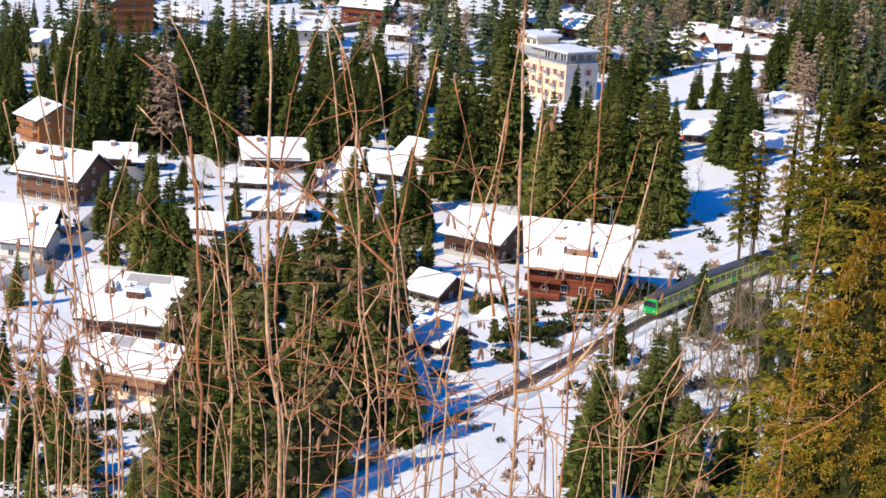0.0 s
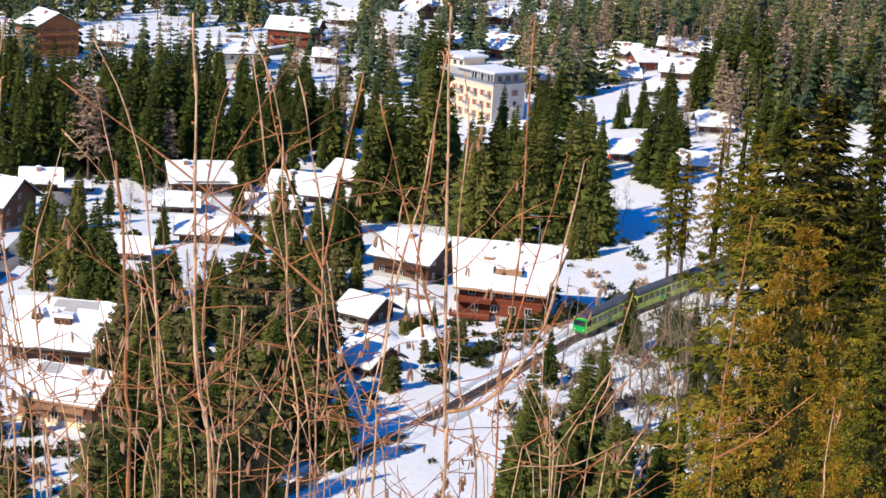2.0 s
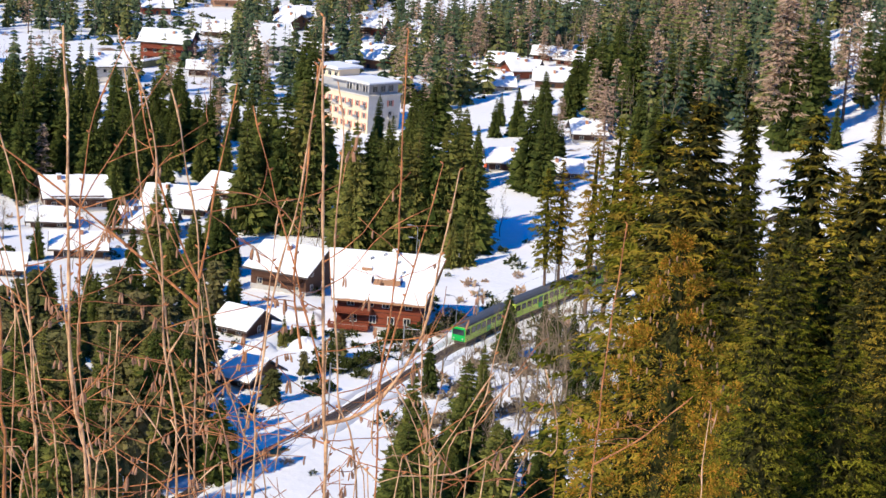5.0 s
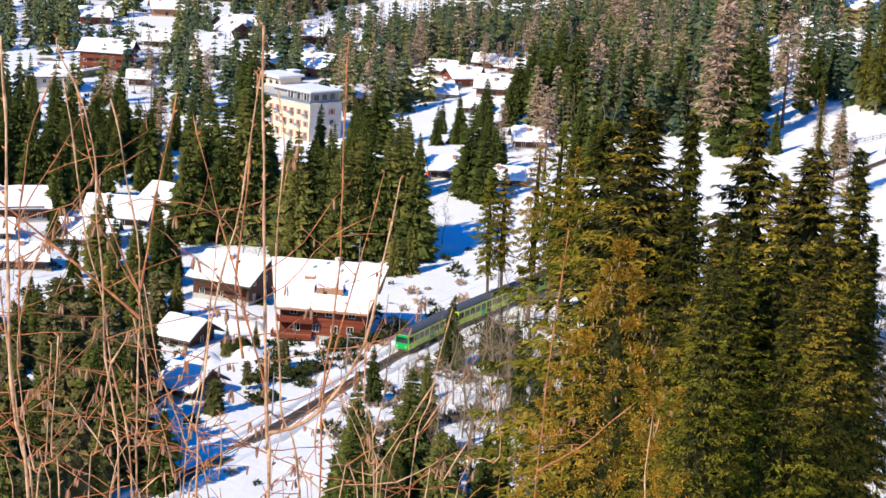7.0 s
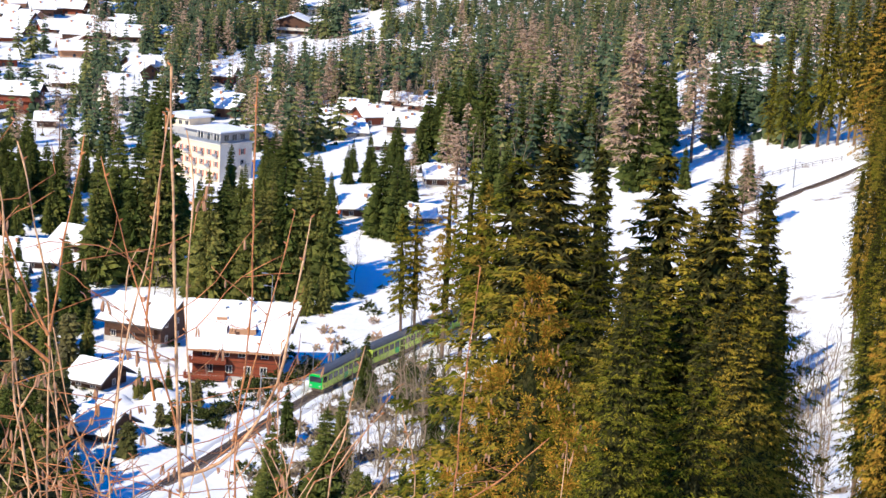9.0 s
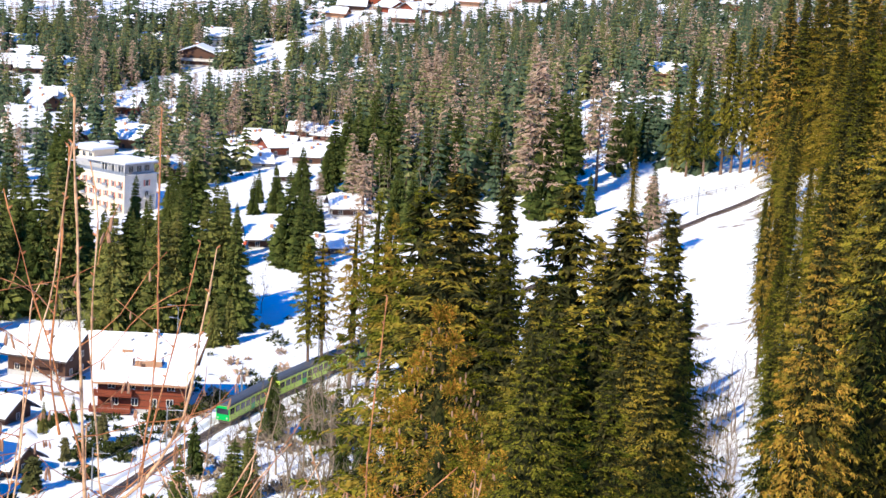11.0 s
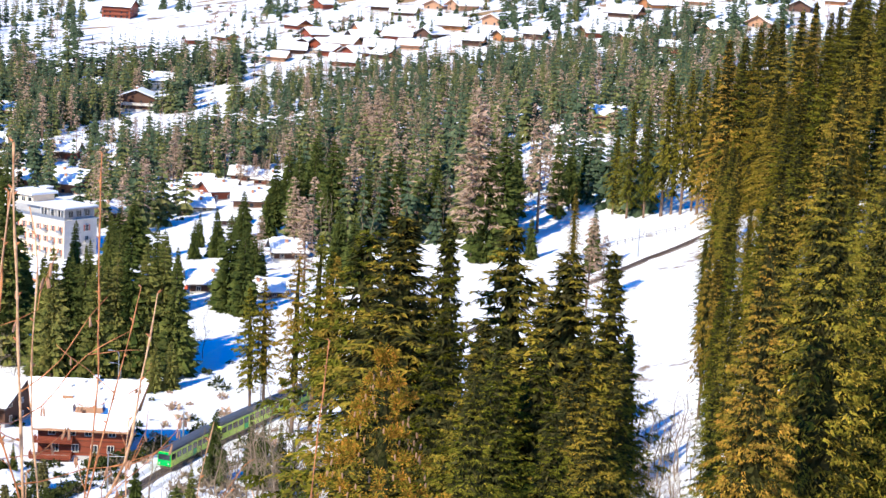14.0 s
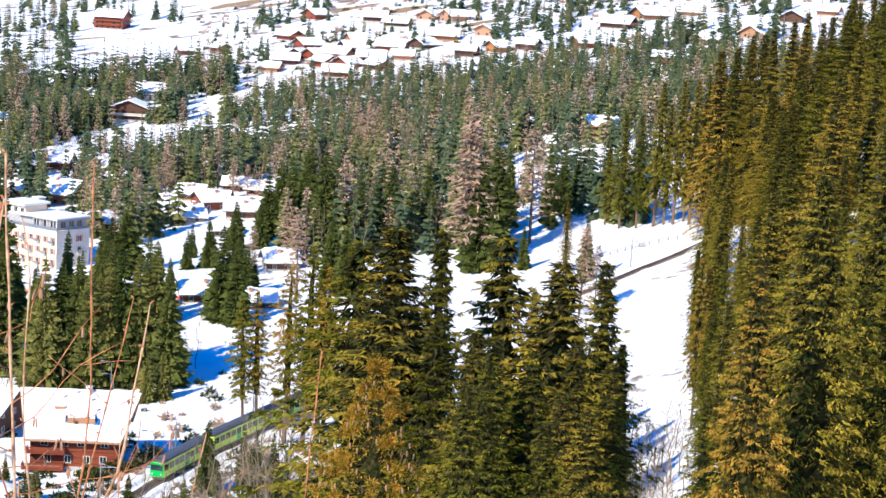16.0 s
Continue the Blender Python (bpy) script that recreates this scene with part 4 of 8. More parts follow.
    top = thing("hotel", x, y, ground(x, y) - 6.2, turn, "cream six-storey hotel with red shutters and flat snowy roof", "hotel")
    part("front_wall", Geo().box(-w / 2, -d / 2 + 0.02, -3, -w / 2 + 0.4, d / 2, h), PLASTER_CREAM, top, "cream plastered wall")
    part("side_wall", Geo().box(-w / 2 + 0.004, -d / 2, -3, w / 2, -d / 2 + 0.4, h), PLASTER, top, "pale plastered wall")
    part("back_wall", Geo().box(-w / 2 + 0.404, -d / 2 + 0.404, -3, w / 2 - 0.004, d / 2 - 0.004, h - 0.004), PLASTER, top)
    part("cornice", Geo().box(-w / 2 - 0.35, -d / 2 - 0.35, h, w / 2 + 0.35, d / 2 + 0.35, h + 0.3), PLASTER, top)
    part("terrace_wall", Geo().box(-w / 2 + 0.9, -d / 2 + 0.9, h + 0.3, w / 2 - 0.3, d / 2 - 0.5, h + 3.0), PLASTER_GREY, top, "set-back top storey")
    part("roof_slab", Geo().box(-w / 2 - 0.2, -d / 2 - 0.2, h + 3.0, w / 2 + 0.3, d / 2 - 7.4, h + 3.3), PLASTER_GREY, top)
    part("roof_snow", Geo().worn(-w / 2 - 0.1, -d / 2 - 0.1, h + 3.304, w / 2 + 0.2, d / 2 - 7.5, h + 3.75, 0.15), SNOW, top, "snow on the flat roof")
    part("penthouse", Geo().box(-w / 2 + 0.9, d / 2 - 9.6, h + 3.01, w / 2 - 3.4, d / 2 - 0.4, h + 5.6), PLASTER_CREAM, top, "cream penthouse storey")
    part("penthouse_roof", Geo().worn(-w / 2 - 0.2, d / 2 - 10.2, h + 5.6, w / 2 - 2.6, d / 2 + 0.3, h + 6.3, 0.2), SNOW, top, "snow on the upper roof")
    part("lift_tower", Geo().box(w / 2 - 3.2, d / 2 - 6.0, h + 3.0, w / 2 - 0.6, d / 2 - 3.6, h + 6.6), PLASTER_GREY, top)
    part("tower_snow", Geo().worn(w / 2 - 3.4, d / 2 - 6.2, h + 6.604, w / 2 - 0.4, d / 2 - 3.4, h + 6.95, 0.12), SNOW, top)
    part("parapet", Geo().box(-w / 2 - 0.3, d / 2 - 0.8, h + 0.3, -w / 2 + 0.2, d / 2 + 0.35, h + 6.6), PLASTER, top)
    for k in range(8):
        post = part("terrace_post", Geo().box(-w / 2 - 0.05, -d / 2 + 0.1 + k * 1.3, h + 0.304, -w / 2 + 0.13, -d / 2 + 0.3 + k * 1.3, h + 3.0), PLASTER, top)
    part("terrace_rail", Geo().box(-w / 2 - 0.25, -d / 2 - 0.25, h + 0.304, -w / 2 - 0.17, d / 2 - 1, h + 1.2), METAL, top)
    for f in range(5):
        zz = 1.2 + f * 3.05
        part("string_course", Geo().box(-w / 2 - 0.08, -d / 2, zz - 0.75, -w / 2 - 0.004, d / 2, zz - 0.55), PLASTER, top)
        for k in range(8):
            window(top, -w / 2 - 0.02, -d / 2 + 1.5 + k * 2.85, zz, -90, 1.0, 1.6, PLASTER, RED_PAINT)
            if k % 2 == f % 2:
                b = part("balcony", Geo().box(-0.9, -0.9, -0.14, 0.9, 0, 0), PLASTER, top)
                b.matrix_basis = pose(-w / 2, -d / 2 + 1.5 + k * 2.85, zz - 0.1, 0, 0, -90)
                part("railing", Geo().box(-0.9, -0.9, 0.004, 0.9, -0.86, 0.8), METAL, b)
        window(top, -0.6, -d / 2 - 0.02, zz, 0, 0.6, 1.3, PLASTER)
        window(top, 2.2, -d / 2 - 0.02, zz, 0, 1.3, 1.7, PLASTER, RED_PAINT if f in (1, 4) else None)
        if f < 4:
            b = part("balcony", Geo().box(-1.6, -1.1, -0.14, 1.6, 0, 0), PLASTER, top)
            b.matrix_basis = pose(2.6, -d / 2, zz - 0.1)
            part("railing", Geo().box(-1.6, -1.1, 0.004, 1.6, -1.06, 0.9), METAL, b, "metal balcony railing")
    for k in range(3):
        window(top, -w / 2 + 0.88, -d / 2 + 2.5 + k * 3.2, h + 0.9, -90, 1.6, 1.7, METAL)
        window(top, -w / 2 + 0.88, d / 2 - 8.4 + k * 2.6, h + 3.6, -90, 1.4, 1.3, PLASTER)
    for k in range(3):
        window(top, -3 + k * 3, -d / 2 + 0.88, h + 0.9, 0, 1.8, 1.7, METAL)
    return top


# ---------- railway ----------
TRACK = [(-75, 120), (-45, 181), (-15.2, 234.7), (11.2, 280.3), (47.6, 340), (100, 394), (154.7, 434.2), (172.5, 445.6), (235, 486), (330, 560)]


def railway():
    line = smooth_line(TRACK, 1.0)
    bed = ribbon("track_bed", TRACK, 2.2, BALLAST, 0.18, "brown gravel track bed with snow along its edges", "track bed", skirt=0.25)
    top = thing("railway_track", 0, 0, 0, 0, "narrow-gauge rack railway track on timber sleepers", "railway track", kind="structure")

    def frame_at(i):
        p = line[i]
        q = line[min(i + 1, len(line) - 1)]
        o = line[max(i - 1, 0)]
        d = (q - o).normalized()
        return Vector((p.x, p.y, ground(p.x, p.y) + 0.18)), d, Vector((d.y, -d.x))
    for off, wide, name in ((-0.53, 0.04, "rail"), (0.53, 0.04, "rail"), (0.0, 0.05, "rack")):
        g, rows = Geo(), []
        for i in range(0, len(line), 2):
            p, d, n = frame_at(i)
            c = p + Vector((n.x * off, n.y * off, 0))
            rows += [(c.x - n.x * wide, c.y - n.y * wide, c.z + 0.1), (c.x - n.x * wide, c.y - n.y * wide, c.z + 0.26), (c.x + n.x * wide, c.y + n.y * wide, c.z + 0.26), (c.x + n.x * wide, c.y + n.y * wide, c.z + 0.1)]
        k = len(rows) // 4
        g.add(rows, [(i * 4 + a, i * 4 + (a + 1) % 4, i * 4 + 4 + (a + 1) % 4, i * 4 + 4 + a) for i in range(k - 1) for a in range(4)])
        part(name, g, RAIL, top, "rusty steel rail")
    shape = Geo().worn(-1.0, -0.12, 0.0, 1.0, 0.12, 0.13, 0.02).mesh("sleeper", SLEEPER)
    rest = Geo()
    for i in range(len(line)):
        p, d, n = frame_at(i)
        m = Matrix.Translation(p) @ pose(0, 0, 0, 0, 0, math.degrees(math.atan2(n.y, n.x)))
        if 150 < i < 430:
            part("sleeper", shape, SLEEPER, top).matrix_basis = m
        else:
            n0 = len(rest.v)
            one = Geo().box(-1.0, -0.12, 0.0, 1.0, 0.12, 0.13)
            rest.add([m @ Vector(v) for v in one.v], one.f)
    tagged(part("sleepers", rest, SLEEPER, top), kind="stuff")
    for off, seed in ((-2.9, 1), (2.8, 2)):
        g, rows = Geo(), []
        for i in range(0, len(line), 2):
            p, d, n = frame_at(i)
            k = 0.45 + 0.35 * noise.noise(Vector((i * 0.08, seed, 0)))
            for dx, dz in ((-1.3, -0.9), (-0.5, k), (0.5, k * 0.9), (1.2, -0.9)):
                o = off + dx * (0.9 + 0.3 * noise.noise(Vector((i * 0.05, seed, 4))))
                rows.append((p.x + n.x * o, p.y + n.y * o, p.z - 0.1 + dz))
        k = len(rows) // 4
        g.add(rows, [(i * 4 + a, i * 4 + a + 1, i * 4 + 5 + a, i * 4 + 4 + a) for i in range(k - 1) for a in range(3)])
        tagged(new("snow_bank", g.mesh("snow_bank", SNOW, True)), "ploughed snow bank along the railway", "snow bank", kind="structure")
    return line


def carriage(line, i0, length, cab):
    """One railcar of the train; its middle lies at line[i0]."""
    p = line[i0]
    half = int(length / 2)
    a, b = line[max(0, i0 - half)], line[min(len(line) - 1, i0 + half)]
    d = b - a
    za, zb = ground(a.x, a.y), ground(b.x, b.y)
    climb = math.atan2(zb - za, d.length)
    top = thing("train_carriage", (a.x + b.x) / 2, (a.y + b.y) / 2, (za + zb) / 2 + 0.28, 0, "lime-green railway carriage with a dark roof on the track", "train", "train carriages")
    top.matrix_basis = top.matrix_basis @ pose(0, 0, 0, 0, 0, math.degrees(math.atan2(d.y, d.x))) @ pose(0, 0, 0, 0, -math.degrees(climb), 0)
    L, W = length / 2 - 0.3, 1.3
    g = Geo().box(-L, -W, 0.75, L, W, 1.75)
    part("body", g, GREEN, top, "lime-green lower body")
    part("upper_body", Geo().box(-L, -W + 0.02, 1.754, L, W - 0.02, 3.0), GREEN, top, "lime-green window band")
    part("cantrail", Geo().box(-L, -W - 0.01, 3.004, L, W + 0.01, 3.25), GREEN, top)
    v = [(s * L, y, z) for s in (-1, 1) for y, z in ((-W, 3.254), (-W + 0.2, 3.55), (-0.5, 3.72), (0.5, 3.72), (W - 0.2, 3.55), (W, 3.254))]
    part("roof", Geo().add(v, [(i, i + 1, 7 + i, 6 + i) for i in range(5)] + [(5, 4, 3, 2, 1, 0), (6, 7, 8, 9, 10, 11), (0, 6, 11, 5)]), ROOF_GREY, top, "dark grey carriage roof")
    part("underframe", Geo().box(-L + 0.4, -W + 0.25, 0.2, L - 0.4, W - 0.25, 0.746), RAIL, top)
    n = int(length / 1.9)
    for k in range(n):
        u = -L + (k + 0.5) * 2 * L / n
        for s in (-1, 1):
            part("window", Geo().box(u - 0.72, s * W - 0.03, 1.85, u + 0.72, s * W + 0.015, 2.85), GLASS, top)
    for s in (-1, 1):
        part("door", Geo().box(-0.7, s * (W + 0.006) - 0.02, 0.85, 0.7, s * (W + 0.006) + 0.02, 2.95), GREEN_DARK, top, "deep green sliding door")
    part("end_panel", Geo().box(cab * L - 0.05, -W + 0.05, 0.8, cab * L + 0.12, W - 0.05, 3.2), GREEN_DARK, top, "deep green cab end")
    part("cab_window", Geo().box(cab * (L + 0.13) - 0.02, -W + 0.22, 1.9, cab * (L + 0.13) + 0.02, W - 0.22, 2.85), GLASS, top, "dark cab window")
    for s in (-1, 1):
        part("headlight", Geo().tube([(cab * (L + 0.10), s * 0.85, 1.25), (cab * (L + 0.17), s * 0.85, 1.25)], [0.14, 0.14], 8), CREAM_PAINT, top)
    for u in (-L + 2.2, L - 2.2):
        bogie = part("bogie", Geo().box(u - 1.1, -0.8, 0.1, u + 1.1, 0.8, 0.5), RAIL, top)
        for dx in (-0.7, 0.7):
            part("wheel", Geo().tube([(u + dx, -0.66, 0.02), (u + dx, -0.52, 0.02)], [0.34, 0.34], 10), RAIL, bogie)
            part("wheel", Geo().tube([(u + dx, 0.52, 0.02), (u + dx, 0.66, 0.02)], [0.34, 0.34], 10), RAIL, bogie)
    return top


def mast(line, i, side=1):
    p = line[i]
    d = (line[min(i + 1, len(line) - 1)] - line[i - 1]).normalized()
    turn = math.degrees(math.atan2(d.y, d.x))
    top = thing("catenary_mast", p.x - d.y * 2.6 * side, p.y + d.x * 2.6 * side, ground(p.x, p.y) + 0.1, turn, "grey steel overhead-line mast beside the track", "mast", "overhead-line masts")
    part("post", Geo().tube([(0, 0, -1.0), (0, 0, 0.2), (0, 0, 7.2)], [0.16, 0.14, 0.10], 8), METAL, top)
    part("arm", Geo().tube([(0, 0, 6.4), (0, -2.9 * side, 6.7)], [0.05, 0.04], 6), METAL, top)
    part("stay", Geo().tube([(0, 0, 7.1), (0, -2.0 * side, 6.62)], [0.025, 0.025], 5), METAL, top)
    part("insulator", Geo().tube([(0, -1.2 * side, 6.42), (0, -1.5 * side, 6.45)], [0.1, 0.1], 6), WOOD_DARK, top)
    return top


def overhead_wire(line):
    g = Geo()
    pts = [Vector((line[i].x, line[i].y, ground(line[i].x, line[i].y) + 6.2)) for i in range(40, len(line) - 30, 6)]
    g.tube(pts, [0.018] * len(pts), 4)
    tagged(new("contact_wire", g.mesh("contact_wire", RAIL)), "thin overhead contact wire above the track", "wire", kind="structure")


# ---------- small things ----------
def street_lamp(x, y, h, turn):
    top = thing("street_lamp", x, y, ground(x, y) - 0.1, turn, "tall grey steel street lamp with a bent arm", "street lamp", "street lamps")
    part("pole", Geo().tube([(0, 0, -0.5), (0, 0, h * 0.5), (0, 0, h)], [0.10, 0.08, 0.06], 8), METAL, top)
    part("arm", Geo().tube([(0, 0, h - 0.1), (0.5, 0, h + 0.35), (1.5, 0, h + 0.45)], [0.05, 0.045, 0.04], 6), METAL, top)
    part("lamp_head", Geo().worn(1.3, -0.16, h + 0.36, 2.1, 0.16, h + 0.56, 0.05), METAL, top)


def hedge(x, y, w, d, h, turn, seed, label="dark evergreen hedge in the snow"):
    rng = np.random.default_rng(seed)
    n = int(60 * w * d) + 200
    p = rng.uniform(-1, 1, (n, 3)) * (w / 2, d / 2, 0.5) + (0, 0, 0.5)
    p[:, 2] *= h * (0.75 + 0.25 * np.sin(p[:, 0] * 1.7 + seed))
    a = rng.normal(0, 1, (n, 3))
    a /= np.linalg.norm(a, axis=1)[:, None]
    b = np.cross(a, rng.normal(0, 1, (n, 3)))
    b /= np.linalg.norm(b, axis=1)[:, None]
    s = rng.uniform(0.15, 0.4, (n, 1))
    top = thing("hedge", x, y, ground(x, y), turn, label, "hedge", "hedges")
    part("foliage", leaf_mesh("foliage", np.stack([p - a * s, p + b * s * 0.5, p + a * s, p - b * s * 0.5], 1), HEDGE), HEDGE, top)
    part("trunk", Geo().tube([(0, 0, -0.6), (0, 0, h * 0.6)], [0.12, 0.05], 6), BARK, top)


def net_fence(pts, label):
    top = thing("safety_fence", 0, 0, 0, 0, label, "fence")
    g = Geo()
    for a, b in zip(pts, pts[1:]):
        za, zb = ground(*a), ground(*b)
        d = (Vector(b) - Vector(a)).normalized() * 0.03
        g.add([(a[0], a[1], za), (b[0], b[1], zb), (b[0], b[1], zb + 1.3), (a[0], a[1], za + 1.2), (a[0] - d.y, a[1] + d.x, za), (b[0] - d.y, b[1] + d.x, zb), (b[0] - d.y, b[1] + d.x, zb + 1.3), (a[0] - d.y, a[1] + d.x, za + 1.2)],
              [(0, 1, 2, 3), (7, 6, 5, 4), (3, 2, 6, 7), (0, 3, 7, 4), (1, 5, 6, 2)])
        part("post", Geo().tube([(a[0], a[1], za - 0.4), (a[0], a[1], za + 1.5)], [0.05, 0.05], 6), SLEEPER, top)
    part("netting", g, ORANGE_NET, top, "orange plastic netting")


def rail_fence(pts, label, h=1.1, mat=None):
    """Posts with two rails along the land."""
    line = smooth_line(pts, 2.2)
    top = thing("fence", 0, 0, 0, 0, label, "fence")
    post = Geo().box(-0.06, -0.06, -0.5, 0.06, 0.06, h).mesh("post", mat or SLEEPER)
    for p in line:
        part("post", post, mat or SLEEPER, top).matrix_basis = pose(p.x, p.y, ground(p.x, p.y))
    for z in (0.45, 0.9):
        pts3 = [Vector((p.x, p.y, ground(p.x, p.y) + z * h)) for p in line]
        part("rail", Geo().tube(pts3, [0.05] * len(pts3), 4), mat or SLEEPER, top)


def bank_wall(pts):
    """A long stone bank wall with snow lying on its top."""
    line = smooth_line(pts, 2.0)
    top = thing("bank_wall", 0, 0, 0, 0, "long mossy grey bank wall under a strip of snow", "wall")
    for name, mat, half, z0, z1 in (("masonry", STONE_MOSS, 0.35, -1.5, 2.2), ("snow_strip", SNOW, 0.6, 2.204, 2.7)):
        g, rows = Geo(), []
        for i, p in enumerate(line):
            d = (line[min(i + 1, len(line) - 1)] - line[max(i - 1, 0)]).normalized()
            z, wide = ground(p.x, p.y), half * (1 + 0.12 * noise.noise(Vector((i * 0.6, half, 0))))
            rows += [(p.x + d.y * wide * s, p.y - d.x * wide * s, z + k) for s, k in ((-1, z0), (-1, z1), (1, z1), (1, z0))]
        g.add(rows, [(i * 4 + a, i * 4 + (a + 1) % 4, i * 4 + 4 + (a + 1) % 4, i * 4 + 4 + a) for i in range(len(line) - 1) for a in range(4)] + [(0, 1, 2, 3), tuple(range(len(rows) - 4, len(rows)))])
        part(name, g, mat, top)


def mound(x, y, r, h, seed, label="pile of cleared snow in the village"):
    g, n, m = Geo(), 18, 6
    v = []
    for j in range(m + 1):
        t = j / m
        for i in range(n):
            a = i * math.tau / n
            k = 1 + 0.3 * noise.noise(Vector((math.cos(a) * 1.5, math.sin(a) * 1.5 + seed, t * 2)))
            v.append((math.cos(a) * r * t * k, math.sin(a) * r * t * k, h * (1 - t * t) * k - 0.25 * t))
    g.add(v, [(j * n + i, j * n + (i + 1) % n, (j + 1) * n + (i + 1) % n, (j + 1) * n + i) for j in range(m) for i in range(n)])
    ob = new("snow_drift", g.mesh("snow_drift", SNOW, True))
    ob.matrix_basis = pose(x, y, ground(x, y))
    tagged(ob, label, "snow drift", "snow drifts")


def grass_patch(x, y, w, d, turn, label="bare patch of dry winter grass"):
    """A thawed patch: a low ragged sheet with tufts."""
    g, n = Geo(), 26
    rim = []
    for i in range(n):
        a = i * math.tau / n
        k = 1 + 0.35 * noise.noise(Vector((math.cos(a) * 2 + x, math.sin(a) * 2 + y, 0)))
        rim.append((math.cos(a) * w / 2 * k, math.sin(a) * d / 2 * k))
    c, s = math.cos(radians(turn)), math.sin(radians(turn))
    v = []
    for t in (0, 0.35, 0.7, 1.0):
        for u, q in rim:
            px, py = x + (u * c - q * s) * t, y + (u * s + q * c) * t
            v.append((px, py, ground(px, py) + 0.42 - 0.65 * t ** 3 + 0.06 * noise.noise(Vector((px, py, 0)))))
    g.add(v, [(j * n + i, j * n + (i + 1) % n, (j + 1) * n + (i + 1) % n, (j + 1) * n + i) for j in range(3) for i in range(n)])
    tagged(new("grass_patch", g.mesh("grass_patch", GRASS, True)), label, "grass", kind="stuff")


# ---------- the hazel in front of the camera ----------
def bezier_line(pts, n):
    return [Vector(p) for p in smooth_line(pts, 0.06)] if n == 0 else smooth_line(pts, n)


def stem(shrub, pts, r0, r1, seed, twigs=8, old=False, low=0.0, high=0.75, reach=0.24, catkins=0.5, young=False):
    """One shoot through a few places from the root up, with side twigs and catkins."""
    rng = random.Random(seed)
    line = smooth_line(pts, 0.05)
    n = len(line)
    wob = [Vector((noise.noise(Vector((i * 0.35, seed * 3.1, 0))), 0, noise.noise(Vector((i * 0.35, seed * 3.1, 9))))) * 0.008 for i in range(n)]
    line = [p + w for p, w in zip(line, wob)]
    lengths = [0.0]
    for a, b in zip(line, line[1:]):
        lengths.append(lengths[-1] + (b - a).length)
    rad = [(0.74 if young else 0.86) * (r0 + (0.8 * r1 - r0) * (s / lengths[-1]) ** 0.8) * (1 + 0.10 * noise.noise(Vector((s * 14, seed, 3)))) + (0.0008 + 0.22 * r1 if i % 4 == 0 else 0) for i, s in enumerate(lengths)]
    ob = part("stem", Geo().tube(line, rad, 7), HAZEL_OLD if old else HAZEL_TIP if young else HAZEL, shrub, "upright brown shoot", True)
    if old:
        return ob

    def catkin(p, parent):
        one = part("catkin", CATKINS[rng.randrange(len(CATKINS))], CATKIN, parent)
        one.matrix_basis = pose(p.x, p.y, p.z, 0, 0, rng.uniform(0, 360)) @ Matrix.Scale(rng.uniform(0.8, 1.25), 4)

    def shoot(g, spots, p, d, ln, r, depth):
        pts2, q, w = [p], p.copy(), d.normalized()
        k = max(4, int(ln / 0.05))
        for i in range(k):
            w = (w + Vector((rng.gauss(0, 0.15), rng.gauss(0, 0.14), rng.gauss(0.03, 0.14)))).normalized()
            q = q + w * ln / k
            pts2.append(q.copy())
        g.tube(pts2, [r * (1 - 0.6 * i / k) + 0.0004 + (0.0004 if i % 2 else 0) for i in range(k + 1)], 5)
        for i in range(1, k + 1):
            if rng.random() < 0.15 * catkins * 2:
                spots.append(pts2[i])
            if depth and rng.random() < 0.32:
                side = Vector((rng.gauss(0, 1), rng.gauss(0, 0.6), rng.gauss(0.3, 0.6)))
                shoot(g, spots, pts2[i], w + side * 0.8, ln * rng.uniform(0.25, 0.5), r * 0.62, depth - 1)
    for k in range(int(twigs * 0.75 + 0.5)):
        u = low + (high - low) * rng.random()
        i = min(n - 2, int(u * n))
        d = Vector((rng.choice((-1, 1)) * rng.uniform(0.7, 1.2), rng.gauss(0, 0.45), rng.uniform(-0.1, 1.0)))
        g, spots = Geo(), []
        shoot(g, spots, line[i], d, reach * rng.uniform(0.45, 1.6), max(0.0009, rad[i] * rng.uniform(0.08, 0.15)), 1)
        part("twig", g, HAZEL_TIP, ob, "thin reddish side twig", True)
        for p in spots:
            catkin(p, ob)
    buds = Geo()
    for i in range(4, n, 2):
        d = Vector((rng.choice((-1, 1)) * 1.0, rng.gauss(0, 0.4), 0.8)).normalized()
        p = line[i] + d * rad[i] * 0.8
        buds.tube([p, p + d * 0.005, p + d * 0.011], [0.0024, 0.0030, 0.0006], 5)
    tagged(part("bud", buds, HAZEL_TIP, ob, "small pointed buds", True), kind="stuff")
    return ob


def catkin_shapes():
    """A few hanging bunches of one to three catkins."""
    rng, made = random.Random(12), []
    for count in (1, 2, 2, 3, 3):
        c = Geo()
        for k in range(count):
            d = Vector((rng.gauss(0, 0.20), rng.gauss(0, 0.20), -1)).normalized()
            ln = rng.uniform(0.018, 0.030)
            q = Vector((rng.gauss(0, 0.004), rng.gauss(0, 0.004), 0))
            c.tube([q, q + d * 0.006, q + d * ln * 0.5, q + d * ln * 0.9, q + d * ln], [0.0008, 0.0022, 0.0030, 0.0025, 0.0010], 6)
        made.append(c.mesh("catkin", CATKIN, True))
    return made


CATKINS = catkin_shapes()


# ---------- roads and railway ----------
ribbon("road", [(-95, 290), (-73, 325.3), (-69.2, 344.1), (-66.6, 393), (-70, 450)], 5.0, ASPHALT, 0.25, "cleared grey village road between snow banks", "road")
